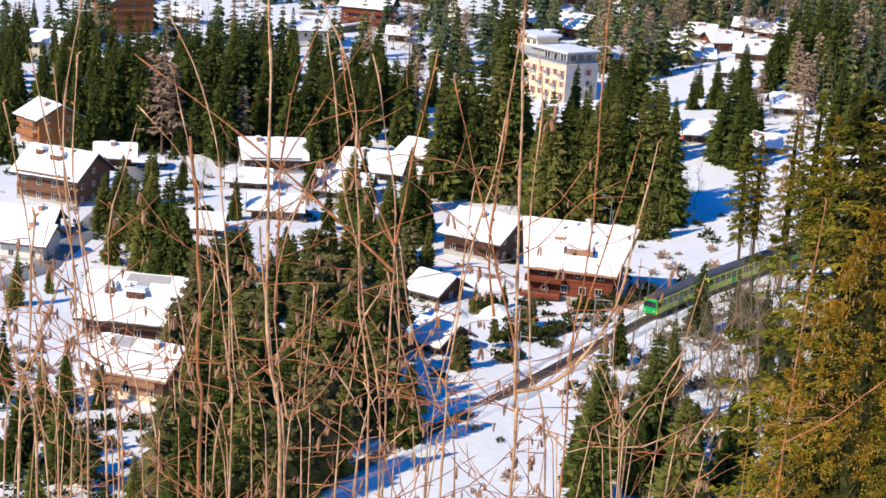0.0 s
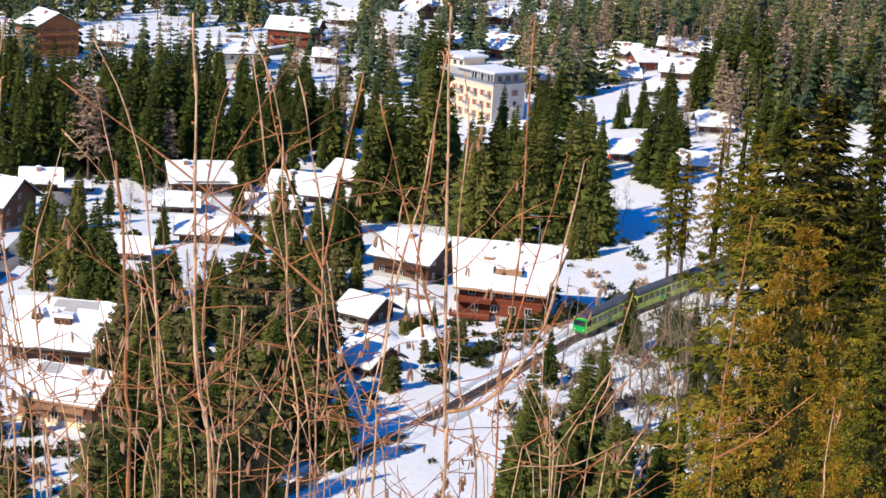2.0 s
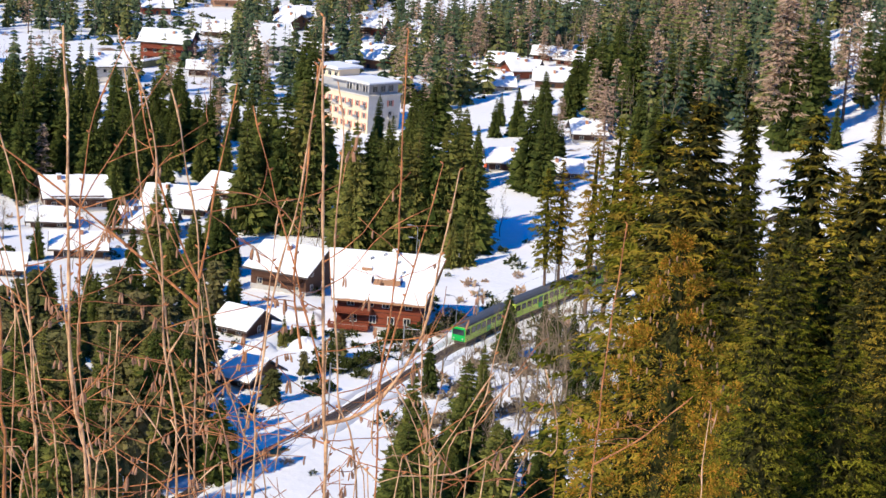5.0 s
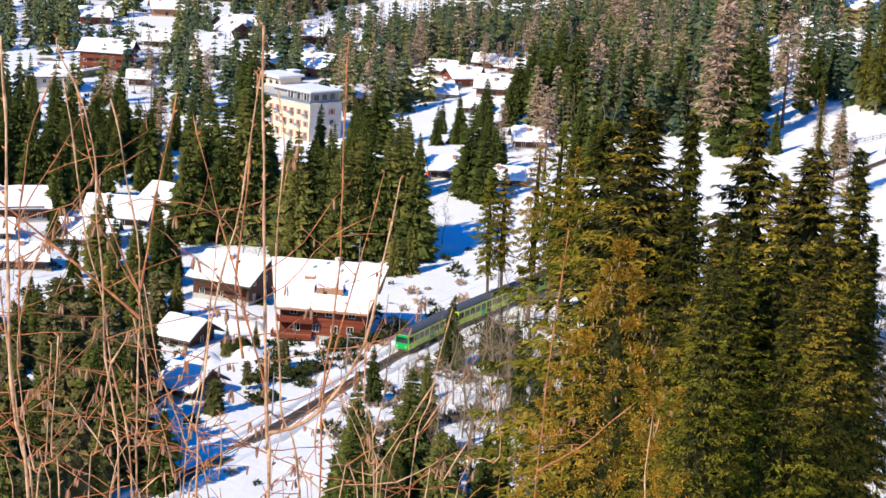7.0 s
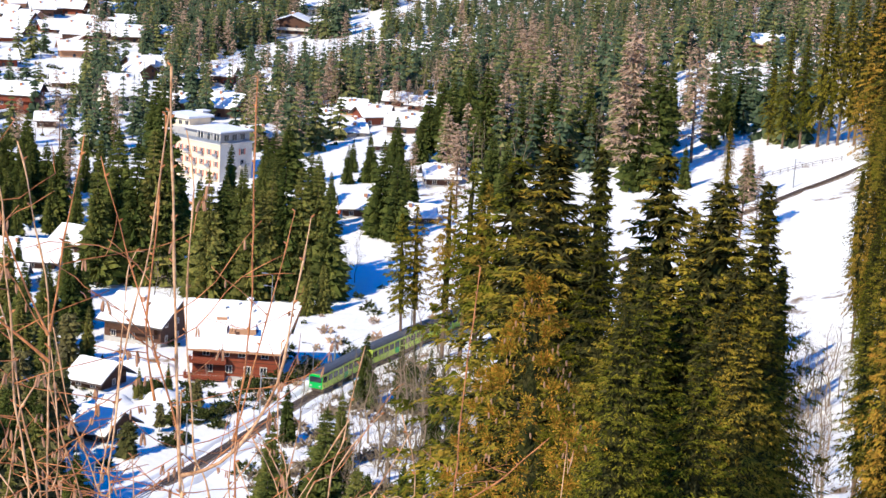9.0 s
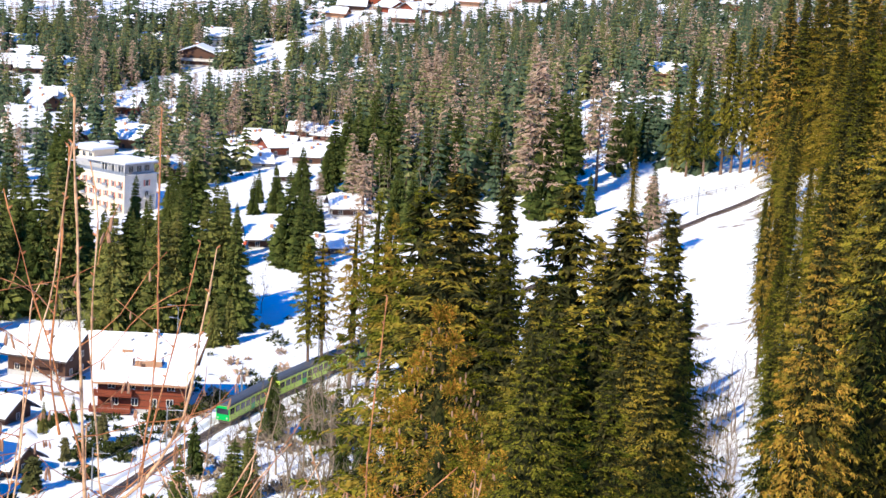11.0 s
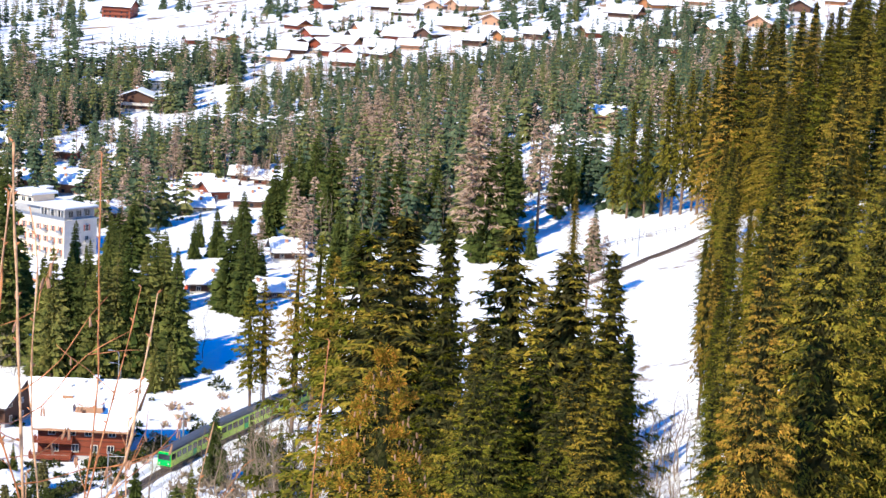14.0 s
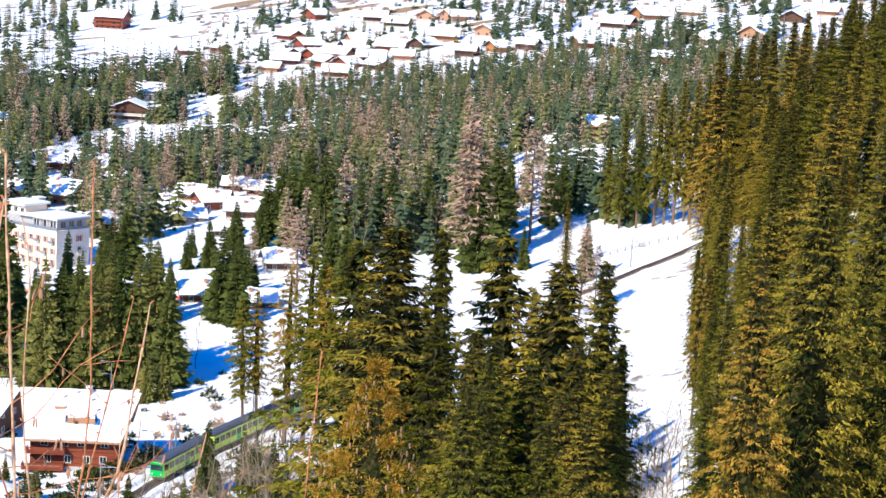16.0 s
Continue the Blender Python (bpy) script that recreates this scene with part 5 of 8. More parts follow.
ribbon("lane", [(-45, 225), (-28, 262), (-14.5, 288.7), (-6.8, 309.9), (2.2, 323.7), (9, 338)], 4.5, SNOW, 0.18, "snow-packed lane behind the railway", "road")
LINE = railway()
overhead_wire(LINE)
for place in range(136, 420, 26):
    mast(LINE, place)

# ---------- main buildings ----------
main_chalet(23.9, 339.7, -12)
hotel(27.2, 546.8, 40)

# ---------- village houses ----------
chalet(-77.1, 388.9, -22, 14, 12, 6.2, wall=WOOD_BROWN, chim=0, pitch=32, dormers=((-4.2, 0.42, 1.6), (0.2, 0.55, 2.6)), label="large dark brown chalet with a broad snowy roof")
chalet(-90.9, 441.0, -50, 9, 10, 7, wall=WOOD_ORANGE, label="orange-red timber house with a snowy roof")
chalet(-73.1, 425.0, 10, 7.5, 7, 3, wall=WOOD_DARK, bal=0, label="small house under a thick cap of snow")
chalet(-65.6, 423.4, 10, 5, 5, 2.2, wall=BLUE, base=BLUE, bal=0, gable_win=False, front=0, chim=0, name='carport', pitch=8, label="blue carport with a snowy flat roof")
chalet(-115.7, 558.5, -10, 9, 8, 6, wall=PLASTER, bal=0, label="white rendered house with a snowy roof")
chalet(-104.2, 614.3, -55, 13, 14, 10.5, wall=WOOD_ORANGE, gable_bal=WOOD_ORANGE, label="orange timber apartment house with rows of balconies")
chalet(-88.7, 643.4, 0, 8, 7, 3.2, wall=WOOD_TAN, bal=0, label="tan chalet with a part-cleared blue roof")
chalet(-39.5, 431.2, 15, 13, 11, 3.6, wall=WOOD_DARK, label="brown chalet under a wide snowy roof")
chalet(-42.1, 411.1, 5, 8, 6, 2.6, wall=WOOD_DARK, bal=0, chim=0, name="shed", label="low timber shed covered with snow")
chalet(-33.9, 385.5, 5, 9.5, 7, 3, wall=WOOD_DARK, bal=0, label="dark timber cottage under smooth snow")
chalet(-46.3, 369.2, 0, 7, 6, 2.4, wall=WOOD_DARK, bal=0, chim=0, name="shed", label="low timber shed covered with snow")
chalet(-21.9, 408.9, -5, 11, 9, 2.6, wall=WOOD_DARK, bal=0, label="low house under a wide snowy roof")
chalet(-16.2, 430.9, -10, 13, 11, 2.8, wall=WOOD_DARK, bal=0, label="low house under a wide snowy roof")
chalet(-4.8, 442.2, -35, 10, 9, 4, wall=WOOD_DARK, bal=0, label="brown gabled house with a snowy roof")
chalet(-2.8, 419.0, 0, 7, 7, 3, wall=WOOD_DARK, bal=0, label="small brown house with a snowy roof")
chalet(8.4, 364.9, -32, 12, 12, 4.5, wall=WOOD_DARK, label="brown chalet with two snowy roof slopes")
chalet(-0.6, 332.1, -35, 6, 7.5, 2.6, wall=WOOD_DARK, bal=0, chim=0, name="shed", label="timber shed with a steep snowy roof")
chalet(0.2, 302.2, -35, 6, 7.5, 2.6, wall=WOOD_DARK, bal=0, chim=0, name="shed", label="timber shed with a half-thawed snowy roof")
chalet(-47.6, 301.2, -5, 14, 13, 4.2, wall=WOOD_DARK, chim=1, pitch=36, dormers=((0.6, 0.62, 2.8), (-3.6, 0.55, 1.6)), bare=((-1.6, 5.4, 0.04, 0.22), (0.0, 2.2, 0.22, 0.36)), label="dark chalet with a dormer in its snowy roof")
chalet(-42.0, 272.4, -18, 11.5, 10, 4.4, wall=WOOD_TAN, base=PLASTER_CREAM, bare=((-4.6, -1.0, 0.05, 0.4),), label="tan chalet with cream base walls and snowy roof")
chalet(-73.8, 343.6, -10, 8, 8, 4, wall=PLASTER, bal=0, label="cream garage house with snow on top")
chalet(-78.7, 359.7, -5, 12, 8, 3, wall=WOOD_DARK, bal=0, label="row of garages under thick snow")
chalet(-47.3, 615.9, 20, 13, 11, 6, wall=PLASTER, bal=0, label="pale house under a broad snowy roof")
chalet(-30.0, 658.4, -12, 16, 11, 7.5, wall=WOOD_RED, label="red-brown chalet with long balconies")
chalet(-19.2, 633.1, 0, 6, 6, 3.4, wall=WOOD_DARK, bal=0, label="small brown cottage with snowy roof")
chalet(3.8, 675.0, 25, 12, 11, 6.5, wall=PLASTER, bal=0, pitch=45, label="white house with steep snowy roofs")
chalet(38.9, 660.2, -25, 11, 10, 4.5, wall=WOOD_RED, label="red chalet with pale gable boards")
chalet(45.3, 597.2, 40, 9, 9, 4, wall=WOOD_DARK, bal=0, label="house with a snowy roof")
chalet(61.5, 481.2, 0, 8.2, 8, 3.2, wall=WOOD_DARK, bal=0, label="brown cottage with a snowy roof and chimney")
chalet(74.3, 467.3, 0, 7, 7, 2.6, wall=WOOD_DARK, bal=0, chim=1, label="low cottage with snowy roof")
chalet(87.1, 513.3, 0, 8, 8, 3, wall=WOOD_DARK, bal=0, label="low cottage with snowy roof")
chalet(79.5, 645.7, -20, 8, 8, 3.4, wall=WOOD_ORANGE, bal=0, label="orange timber cottage with snowy roof")
chalet(82.5, 624.2, 20, 9, 8, 3.8, wall=WOOD_RED, bal=0, label="red-brown cottage with snowy roof")
chalet(90.5, 602.8, 0, 9, 7, 3.8, wall=WOOD_RED, label="red-brown chalet with snowy roof")
chalet(73.6, 604.8, 0, 9, 7, 2.6, wall=PLASTER, bal=0, label="low house with snowy roof")
chalet(81.0, 574.3, 0, 7, 6, 2.6, wall=WOOD_DARK, bal=0, label="low house with snowy roof")
chalet(-12.0, 838.9, -10, 14, 9, 4.5, wall=WOOD_DARK,fine=False, label="long dark chalet with snowy roof")
chalet(-38.3, 875.9, -20, 11, 9, 5, wall=WOOD_RED,fine=False, label="red-brown chalet with snowy roof")
chalet(-31.1, 916.2, 10, 10, 9, 4.5, wall=WOOD_DARK,fine=False, label="brown chalet with snowy roof")
chalet(7.8, 845.8, 5, 14, 9, 3.6, wall=WOOD_DARK,fine=False, bal=0, label="long low house with snowy roof")
chalet(11.8, 763.8, 0, 8, 7, 4, wall=WOOD_DARK,fine=False, label="brown chalet with snowy roof")
chalet(39.6, 732.8, 20, 9, 8, 4, wall=WOOD_DARK,fine=False, label="brown chalet with snowy roof")
chalet(54.5, 722.4, 30, 6, 7, 4.5, wall=WOOD_ORANGE,fine=False, label="orange timber chalet with snowy roof")
chalet(78.4, 858.0, -105, 15, 17, 5.6, wall=WOOD_DARK, fine=False, bal=0, gable_bal=PLASTER, pitch=20, label="dark timber chalet with a broad balconied gable")
chalet(91.9, 913.4, 10, 13, 11, 5, wall=PLASTER,fine=False, bal=0, label="white house with broad snowy roof")
chalet(214.7, 634.4, -8, 11, 9, 5.5, wall=WOOD_TAN,fine=False, label="tan chalet with snowy roof on the slope")
chalet(199.1, 635.0, -5, 6.5, 6, 2.6, wall=PLASTER,fine=False, bal=0, label="small pale house with snowy roof")
chalet(147.2, 563.0, 0, 7, 7, 3.4, wall=WOOD_RED,fine=False, bal=0, label="red-brown chalet with snowy roof")
chalet(88.2, 519.1, 0, 7, 7, 2.6, wall=WOOD_DARK,fine=False, bal=0, label="low house with snowy roof")
chalet(129.2, 564.1, 0, 6, 6, 2.6, wall=WOOD_DARK,fine=False, bal=0, label="low house with snowy roof")
chalet(41.3, 733.2, -20, 9, 9, 4.2, wall=WOOD_RED, fine=False, bal=0, label="small timber chalet among leafless larches")
chalet(37.8, 657.2, -25, 10, 9, 4.4, wall=WOOD_BROWN, fine=False, bal=0, label="small timber chalet among leafless larches")
chalet(55.6, 719.2, -30, 5, 6, 3.6, wall=WOOD_ORANGE, fine=False, bal=0, label="small timber chalet among leafless larches")
chalet(79.9, 645.4, -30, 8, 8, 3.2, wall=WOOD_ORANGE, fine=False, bal=0, label="small timber chalet among leafless larches")
chalet(84.8, 629.4, -20, 9, 8, 3.2, wall=WOOD_RED, fine=False, bal=0, label="small timber chalet among leafless larches")
chalet(90.2, 600.9, -8, 11, 8, 3.4, wall=WOOD_BROWN, fine=False, bal=0, label="small timber chalet among leafless larches")
chalet(95.4, 654.2, -15, 8, 7, 3, wall=WOOD_RED, fine=False, bal=0, label="small timber chalet among leafless larches")
chalet(68.5, 635.9, 0, 8, 7, 2.6, wall=WOOD_DARK, fine=False, bal=0, label="small timber chalet among leafless larches")
chalet(74.2, 616.8, 5, 9, 6, 2.2, wall=PLASTER, fine=False, bal=0, label="pale house under a broad snowy roof")
chalet(92.2, 913.0, 8, 14, 10, 3.4, wall=PLASTER, fine=False, bal=0, label="pale house under a broad snowy roof")
chalet(23.1, 676.4, -20, 8, 8, 3.4, wall=WOOD_BROWN, fine=False, bal=0, label="small timber chalet among leafless larches")
chalet(-46.3, 914.8, -20, 10.9, 10.2, 2.8, wall=WOOD_DARK, fine=False, bal=0, label="snow-roofed timber chalet in the upper village")
chalet(-37.5, 876.8, 15, 10.5, 10.5, 3.4, wall=WOOD_TAN, fine=False, bal=0, label="snow-roofed timber chalet in the upper village")
chalet(-28.4, 928.6, 30, 11.6, 10.3, 4.0, wall=WOOD_BROWN, fine=False, bal=0, label="snow-roofed timber chalet in the upper village")
chalet(-35.3, 898.1, -35, 9.0, 8.3, 3.4, wall=WOOD_TAN, fine=False, bal=0, label="snow-roofed timber chalet in the upper village")
chalet(-16.6, 929.9, -15, 9.6, 9.5, 4.0, wall=WOOD_RED, fine=False, bal=0, label="snow-roofed timber chalet in the upper village")
chalet(0.7, 926.1, -25, 12.3, 10.0, 4.0, wall=WOOD_DARK, fine=False, bal=0, label="snow-roofed timber chalet in the upper village")
chalet(-42.9, 839.7, 10, 10.6, 10.3, 2.8, wall=WOOD_RED, fine=False, bal=0, label="snow-roofed timber chalet in the upper village")
chalet(-17.2, 868.4, -10, 12.3, 11.4, 2.8, wall=WOOD_BROWN, fine=False, bal=0, label="snow-roofed timber chalet in the upper village")
chalet(-12.3, 840.2, -55, 13.0, 11.5, 2.8, wall=WOOD_TAN, fine=False, bal=0, label="snow-roofed timber chalet in the upper village")
chalet(-1.4, 854.5, 12, 11.6, 11.6, 4.0, wall=WOOD_DARK, fine=False, bal=0, label="snow-roofed timber chalet in the upper village")
chalet(8.7, 848.4, 5, 11.2, 11.2, 4.0, wall=WOOD_RED, fine=False, bal=0, label="snow-roofed timber chalet in the upper village")
chalet(21.1, 852.7, -8, 9.7, 9.3, 4.0, wall=WOOD_TAN, fine=False, bal=0, label="snow-roofed timber chalet in the upper village")
chalet(-14.6, 800.3, 8, 10.7, 9.8, 4.0, wall=WOOD_TAN, fine=False, bal=0, label="snow-roofed timber chalet in the upper village")
chalet(-25.4, 871.7, 20, 10.5, 8.5, 2.8, wall=WOOD_RED, fine=False, bal=0, label="snow-roofed timber chalet in the upper village")
chalet(-40.5, 856.5, -20, 12.9, 12.0, 3.4, wall=WOOD_DARK, fine=False, bal=0, label="snow-roofed timber chalet in the upper village")
chalet(12.7, 768.6, 25, 12.5, 10.9, 2.8, wall=WOOD_DARK, fine=False, bal=0, label="snow-roofed timber chalet in the upper village")
chalet(10.9, 744.8, -50, 10.0, 8.7, 4.0, wall=WOOD_DARK, fine=False, bal=0, label="snow-roofed timber chalet in the upper village")
chalet(-14.6, 724.5, 0, 11.3, 10.8, 2.8, wall=WOOD_BROWN, fine=False, bal=0, label="snow-roofed timber chalet in the upper village")
chalet(-40.8, 771.0, 12, 10.5, 10.2, 4.0, wall=WOOD_RED, fine=False, bal=0, label="snow-roofed timber chalet in the upper village")
chalet(-34.1, 952.6, 0, 9.1, 8.5, 3.4, wall=WOOD_RED, fine=False, bal=0, label="snow-roofed timber chalet in the upper village")
chalet(-9.7, 890.2, -30, 9.8, 9.0, 2.8, wall=WOOD_BROWN, fine=False, bal=0, label="snow-roofed timber chalet in the upper village")
chalet(-43.6, 945.2, 25, 9.3, 8.0, 3.4, wall=WOOD_TAN, fine=False, bal=0, label="snow-roofed timber chalet in the upper village")
chalet(4.8, 884.2, 0, 11.0, 10.1, 4.0, wall=WOOD_RED, fine=False, bal=0, label="snow-roofed timber chalet in the upper village")
chalet(64.5, 927.6, -30, 10.8, 9.1, 3.4, wall=WOOD_DARK, fine=False, bal=0, label="snow-roofed timber chalet in the upper village")
chalet(101.5, 640.0, -25, 8, 7, 2.8, wall=WOOD_RED, fine=False, bal=0, label="small timber chalet among leafless larches")
chalet(63.0, 622.0, 15, 8, 7, 2.6, wall=WOOD_BROWN, fine=False, bal=0, label="small timber chalet among leafless larches")
chalet(104.0, 618.0, 10, 8, 7, 2.8, wall=WOOD_BROWN, fine=False, bal=0, label="small timber chalet among leafless larches")
chalet(58.0, 690.0, -20, 9, 8, 3.2, wall=WOOD_ORANGE, fine=False, bal=0, label="orange timber chalet at the edge of the wood")
chalet(98.8, 1226.8, -25, 18, 14, 8, wall=WOOD_RED,fine=False, label="large red hotel chalet on the snow slope")
chalet(239.7, 957.0, -15, 13, 11.05, 3.4, wall=WOOD_ORANGE, fine=False, bal=0, gable_bal=WOOD_ORANGE, front=0, chim=0, snow=0.6, pitch=27, over=1.5, gable=1.6, label="distant timber chalet with a snowy roof")
chalet(313.9, 910.3, -38, 14, 11.9, 3.4, wall=WOOD_DARK, fine=False, bal=0, gable_bal=WOOD_ORANGE, front=0, chim=0, snow=0.6, pitch=27, over=1.5, gable=1.6, label="distant timber chalet with a snowy roof")
chalet(336.3, 928.6, 12, 14, 11.9, 2.9, wall=WOOD_ORANGE, fine=False, bal=0, gable_bal=WOOD_ORANGE, front=0, chim=0, snow=0.6, pitch=27, over=1.5, gable=1.6, label="distant timber chalet with a snowy roof")
chalet(282.3, 861.7, 12, 11, 9.35, 3.4, wall=WOOD_RED, fine=False, bal=0, gable_bal=WOOD_ORANGE, front=0, chim=0, snow=0.6, pitch=27, over=1.5, gable=1.6, label="distant timber chalet with a snowy roof")
chalet(287.8, 827.9, 24, 8, 6.8, 2.9, wall=WOOD_TAN, fine=False, bal=0, gable_bal=WOOD_ORANGE, front=0, chim=0, snow=0.6, pitch=27, over=1.5, gable=1.6, label="distant timber chalet with a snowy roof")
chalet(291.5, 783.2, -25, 8, 6.8, 3.9, wall=WOOD_RED, fine=False, bal=0, gable_bal=WOOD_ORANGE, front=0, chim=0, snow=0.6, pitch=27, over=1.5, gable=1.6, label="distant timber chalet with a snowy roof")
chalet(348.2, 819.4, 35, 13, 11.05, 2.9, wall=WOOD_TAN, fine=False, bal=0, gable_bal=WOOD_ORANGE, front=0, chim=0, snow=0.6, pitch=27, over=1.5, gable=1.6, label="distant timber chalet with a snowy roof")
chalet(325.4, 820.9, 12, 10, 8.5, 2.9, wall=WOOD_TAN, fine=False, bal=0, gable_bal=WOOD_ORANGE, front=0, chim=0, snow=0.6, pitch=27, over=1.5, gable=1.6, label="distant timber chalet with a snowy roof")
chalet(379.6, 855.5, 60, 12, 10.2, 3.4, wall=WOOD_DARK, fine=False, bal=0, gable_bal=WOOD_ORANGE, front=0, chim=0, snow=0.6, pitch=27, over=1.5, gable=1.6, label="distant timber chalet with a snowy roof")
chalet(402.0, 865.8, -38, 9, 7.65, 2.9, wall=WOOD_ORANGE, fine=False, bal=0, gable_bal=WOOD_ORANGE, front=0, chim=0, snow=0.6, pitch=27, over=1.5, gable=1.6, label="distant timber chalet with a snowy roof")
chalet(259.3, 951.5, 60, 10, 8.5, 3.9, wall=WOOD_TAN, fine=False, bal=0, gable_bal=WOOD_ORANGE, front=0, chim=0, snow=0.6, pitch=27, over=1.5, gable=1.6, label="distant timber chalet with a snowy roof")
chalet(252.9, 1046.3, 60, 12, 10.2, 2.9, wall=WOOD_TAN, fine=False, bal=0, gable_bal=WOOD_ORANGE, front=0, chim=0, snow=0.6, pitch=27, over=1.5, gable=1.6, label="distant timber chalet with a snowy roof")
chalet(261.3, 1021.7, 24, 12, 10.2, 3.9, wall=WOOD_TAN, fine=False, bal=0, gable_bal=WOOD_ORANGE, front=0, chim=0, snow=0.6, pitch=27, over=1.5, gable=1.6, label="distant timber chalet with a snowy roof")
chalet(212.4, 952.3, -25, 13, 11.05, 2.9, wall=WOOD_RED, fine=False, bal=0, gable_bal=WOOD_ORANGE, front=0, chim=0, snow=0.6, pitch=27, over=1.5, gable=1.6, label="distant timber chalet with a snowy roof")
chalet(204.2, 990.9, 12, 12, 10.2, 3.4, wall=WOOD_ORANGE, fine=False, bal=0, gable_bal=WOOD_ORANGE, front=0, chim=0, snow=0.6, pitch=27, over=1.5, gable=1.6, label="distant timber chalet with a snowy roof")
chalet(205.3, 1122.3, 35, 12, 10.2, 3.9, wall=WOOD_RED, fine=False, bal=0, gable_bal=WOOD_ORANGE, front=0, chim=0, snow=0.6, pitch=27, over=1.5, gable=1.6, label="distant timber chalet with a snowy roof")
chalet(178.7, 1051.8, -60, 11, 9.35, 3.4, wall=WOOD_RED, fine=False, bal=0, gable_bal=WOOD_ORANGE, front=0, chim=0, snow=0.6, pitch=27, over=1.5, gable=1.6, label="distant timber chalet with a snowy roof")
chalet(162.1, 963.3, -15, 12, 10.2, 3.4, wall=WOOD_DARK, fine=False, bal=0, gable_bal=WOOD_ORANGE, front=0, chim=0, snow=0.6, pitch=27, over=1.5, gable=1.6, label="distant timber chalet with a snowy roof")
chalet(186.2, 954.6, -38, 13, 11.05, 3.4, wall=WOOD_ORANGE, fine=False, bal=0, gable_bal=WOOD_ORANGE, front=0, chim=0, snow=0.6, pitch=27, over=1.5, gable=1.6, label="distant timber chalet with a snowy roof")
chalet(174.9, 895.0, -15, 12, 10.2, 3.4, wall=WOOD_RED, fine=False, bal=0, gable_bal=WOOD_ORANGE, front=0, chim=0, snow=0.6, pitch=27, over=1.5, gable=1.6, label="distant timber chalet with a snowy roof")
chalet(197.3, 927.7, -15, 12, 10.2, 2.9, wall=WOOD_DARK, fine=False, bal=0, gable_bal=WOOD_ORANGE, front=0, chim=0, snow=0.6, pitch=27, over=1.5, gable=1.6, label="distant timber chalet with a snowy roof")
chalet(209.2, 912.7, -15, 9, 7.65, 3.4, wall=WOOD_TAN, fine=False, bal=0, gable_bal=WOOD_ORANGE, front=0, chim=0, snow=0.6, pitch=27, over=1.5, gable=1.6, label="distant timber chalet with a snowy roof")
chalet(181.1, 1008.3, 24, 12, 10.2, 2.9, wall=WOOD_RED, fine=False, bal=0, gable_bal=WOOD_ORANGE, front=0, chim=0, snow=0.6, pitch=27, over=1.5, gable=1.6, label="distant timber chalet with a snowy roof")
chalet(193.7, 895.6, -60, 10, 8.5, 3.4, wall=WOOD_DARK, fine=False, bal=0, gable_bal=WOOD_ORANGE, front=0, chim=0, snow=0.6, pitch=27, over=1.5, gable=1.6, label="distant timber chalet with a snowy roof")
chalet(175.6, 932.7, -60, 10, 8.5, 3.9, wall=WOOD_RED, fine=False, bal=0, gable_bal=WOOD_ORANGE, front=0, chim=0, snow=0.6, pitch=27, over=1.5, gable=1.6, label="distant timber chalet with a snowy roof")
chalet(196.4, 967.5, 12, 11, 9.35, 3.4, wall=WOOD_DARK, fine=False, bal=0, gable_bal=WOOD_ORANGE, front=0, chim=0, snow=0.6, pitch=27, over=1.5, gable=1.6, label="distant timber chalet with a snowy roof")
chalet(171.1, 979.0, 60, 10, 8.5, 2.9, wall=WOOD_DARK, fine=False, bal=0, gable_bal=WOOD_ORANGE, front=0, chim=0, snow=0.6, pitch=27, over=1.5, gable=1.6, label="distant timber chalet with a snowy roof")
chalet(233.8, 1038.1, -25, 12, 10.2, 2.9, wall=WOOD_DARK, fine=False, bal=0, gable_bal=WOOD_ORANGE, front=0, chim=0, snow=0.6, pitch=27, over=1.5, gable=1.6, label="distant timber chalet with a snowy roof")
chalet(229.4, 1072.1, -25, 12, 10.2, 3.4, wall=WOOD_DARK, fine=False, bal=0, gable_bal=WOOD_ORANGE, front=0, chim=0, snow=0.6, pitch=27, over=1.5, gable=1.6, label="distant timber chalet with a snowy roof")
chalet(249.7, 889.5, 24, 10, 8.5, 3.4, wall=WOOD_ORANGE, fine=False, bal=0, gable_bal=WOOD_ORANGE, front=0, chim=0, snow=0.6, pitch=27, over=1.5, gable=1.6, label="distant timber chalet with a snowy roof")
chalet(260.8, 881.9, -38, 9, 7.65, 3.9, wall=WOOD_DARK, fine=False, bal=0, gable_bal=WOOD_ORANGE, front=0, chim=0, snow=0.6, pitch=27, over=1.5, gable=1.6, label="distant timber chalet with a snowy roof")
chalet(234.2, 892.4, -25, 9, 7.65, 3.9, wall=WOOD_DARK, fine=False, bal=0, gable_bal=WOOD_ORANGE, front=0, chim=0, snow=0.6, pitch=27, over=1.5, gable=1.6, label="distant timber chalet with a snowy roof")
chalet(354.2, 922.2, -15, 10, 8.5, 2.9, wall=WOOD_TAN, fine=False, bal=0, gable_bal=WOOD_ORANGE, front=0, chim=0, snow=0.6, pitch=27, over=1.5, gable=1.6, label="distant timber chalet with a snowy roof")
chalet(226.1, 941.6, 35, 11, 9.35, 2.9, wall=WOOD_DARK, fine=False, bal=0, gable_bal=WOOD_ORANGE, front=0, chim=0, snow=0.6, pitch=27, over=1.5, gable=1.6, label="distant timber chalet with a snowy roof")
chalet(183.3, 914.9, 35, 10, 8.5, 3.9, wall=WOOD_RED, fine=False, bal=0, gable_bal=WOOD_ORANGE, front=0, chim=0, snow=0.6, pitch=27, over=1.5, gable=1.6, label="distant timber chalet with a snowy roof")
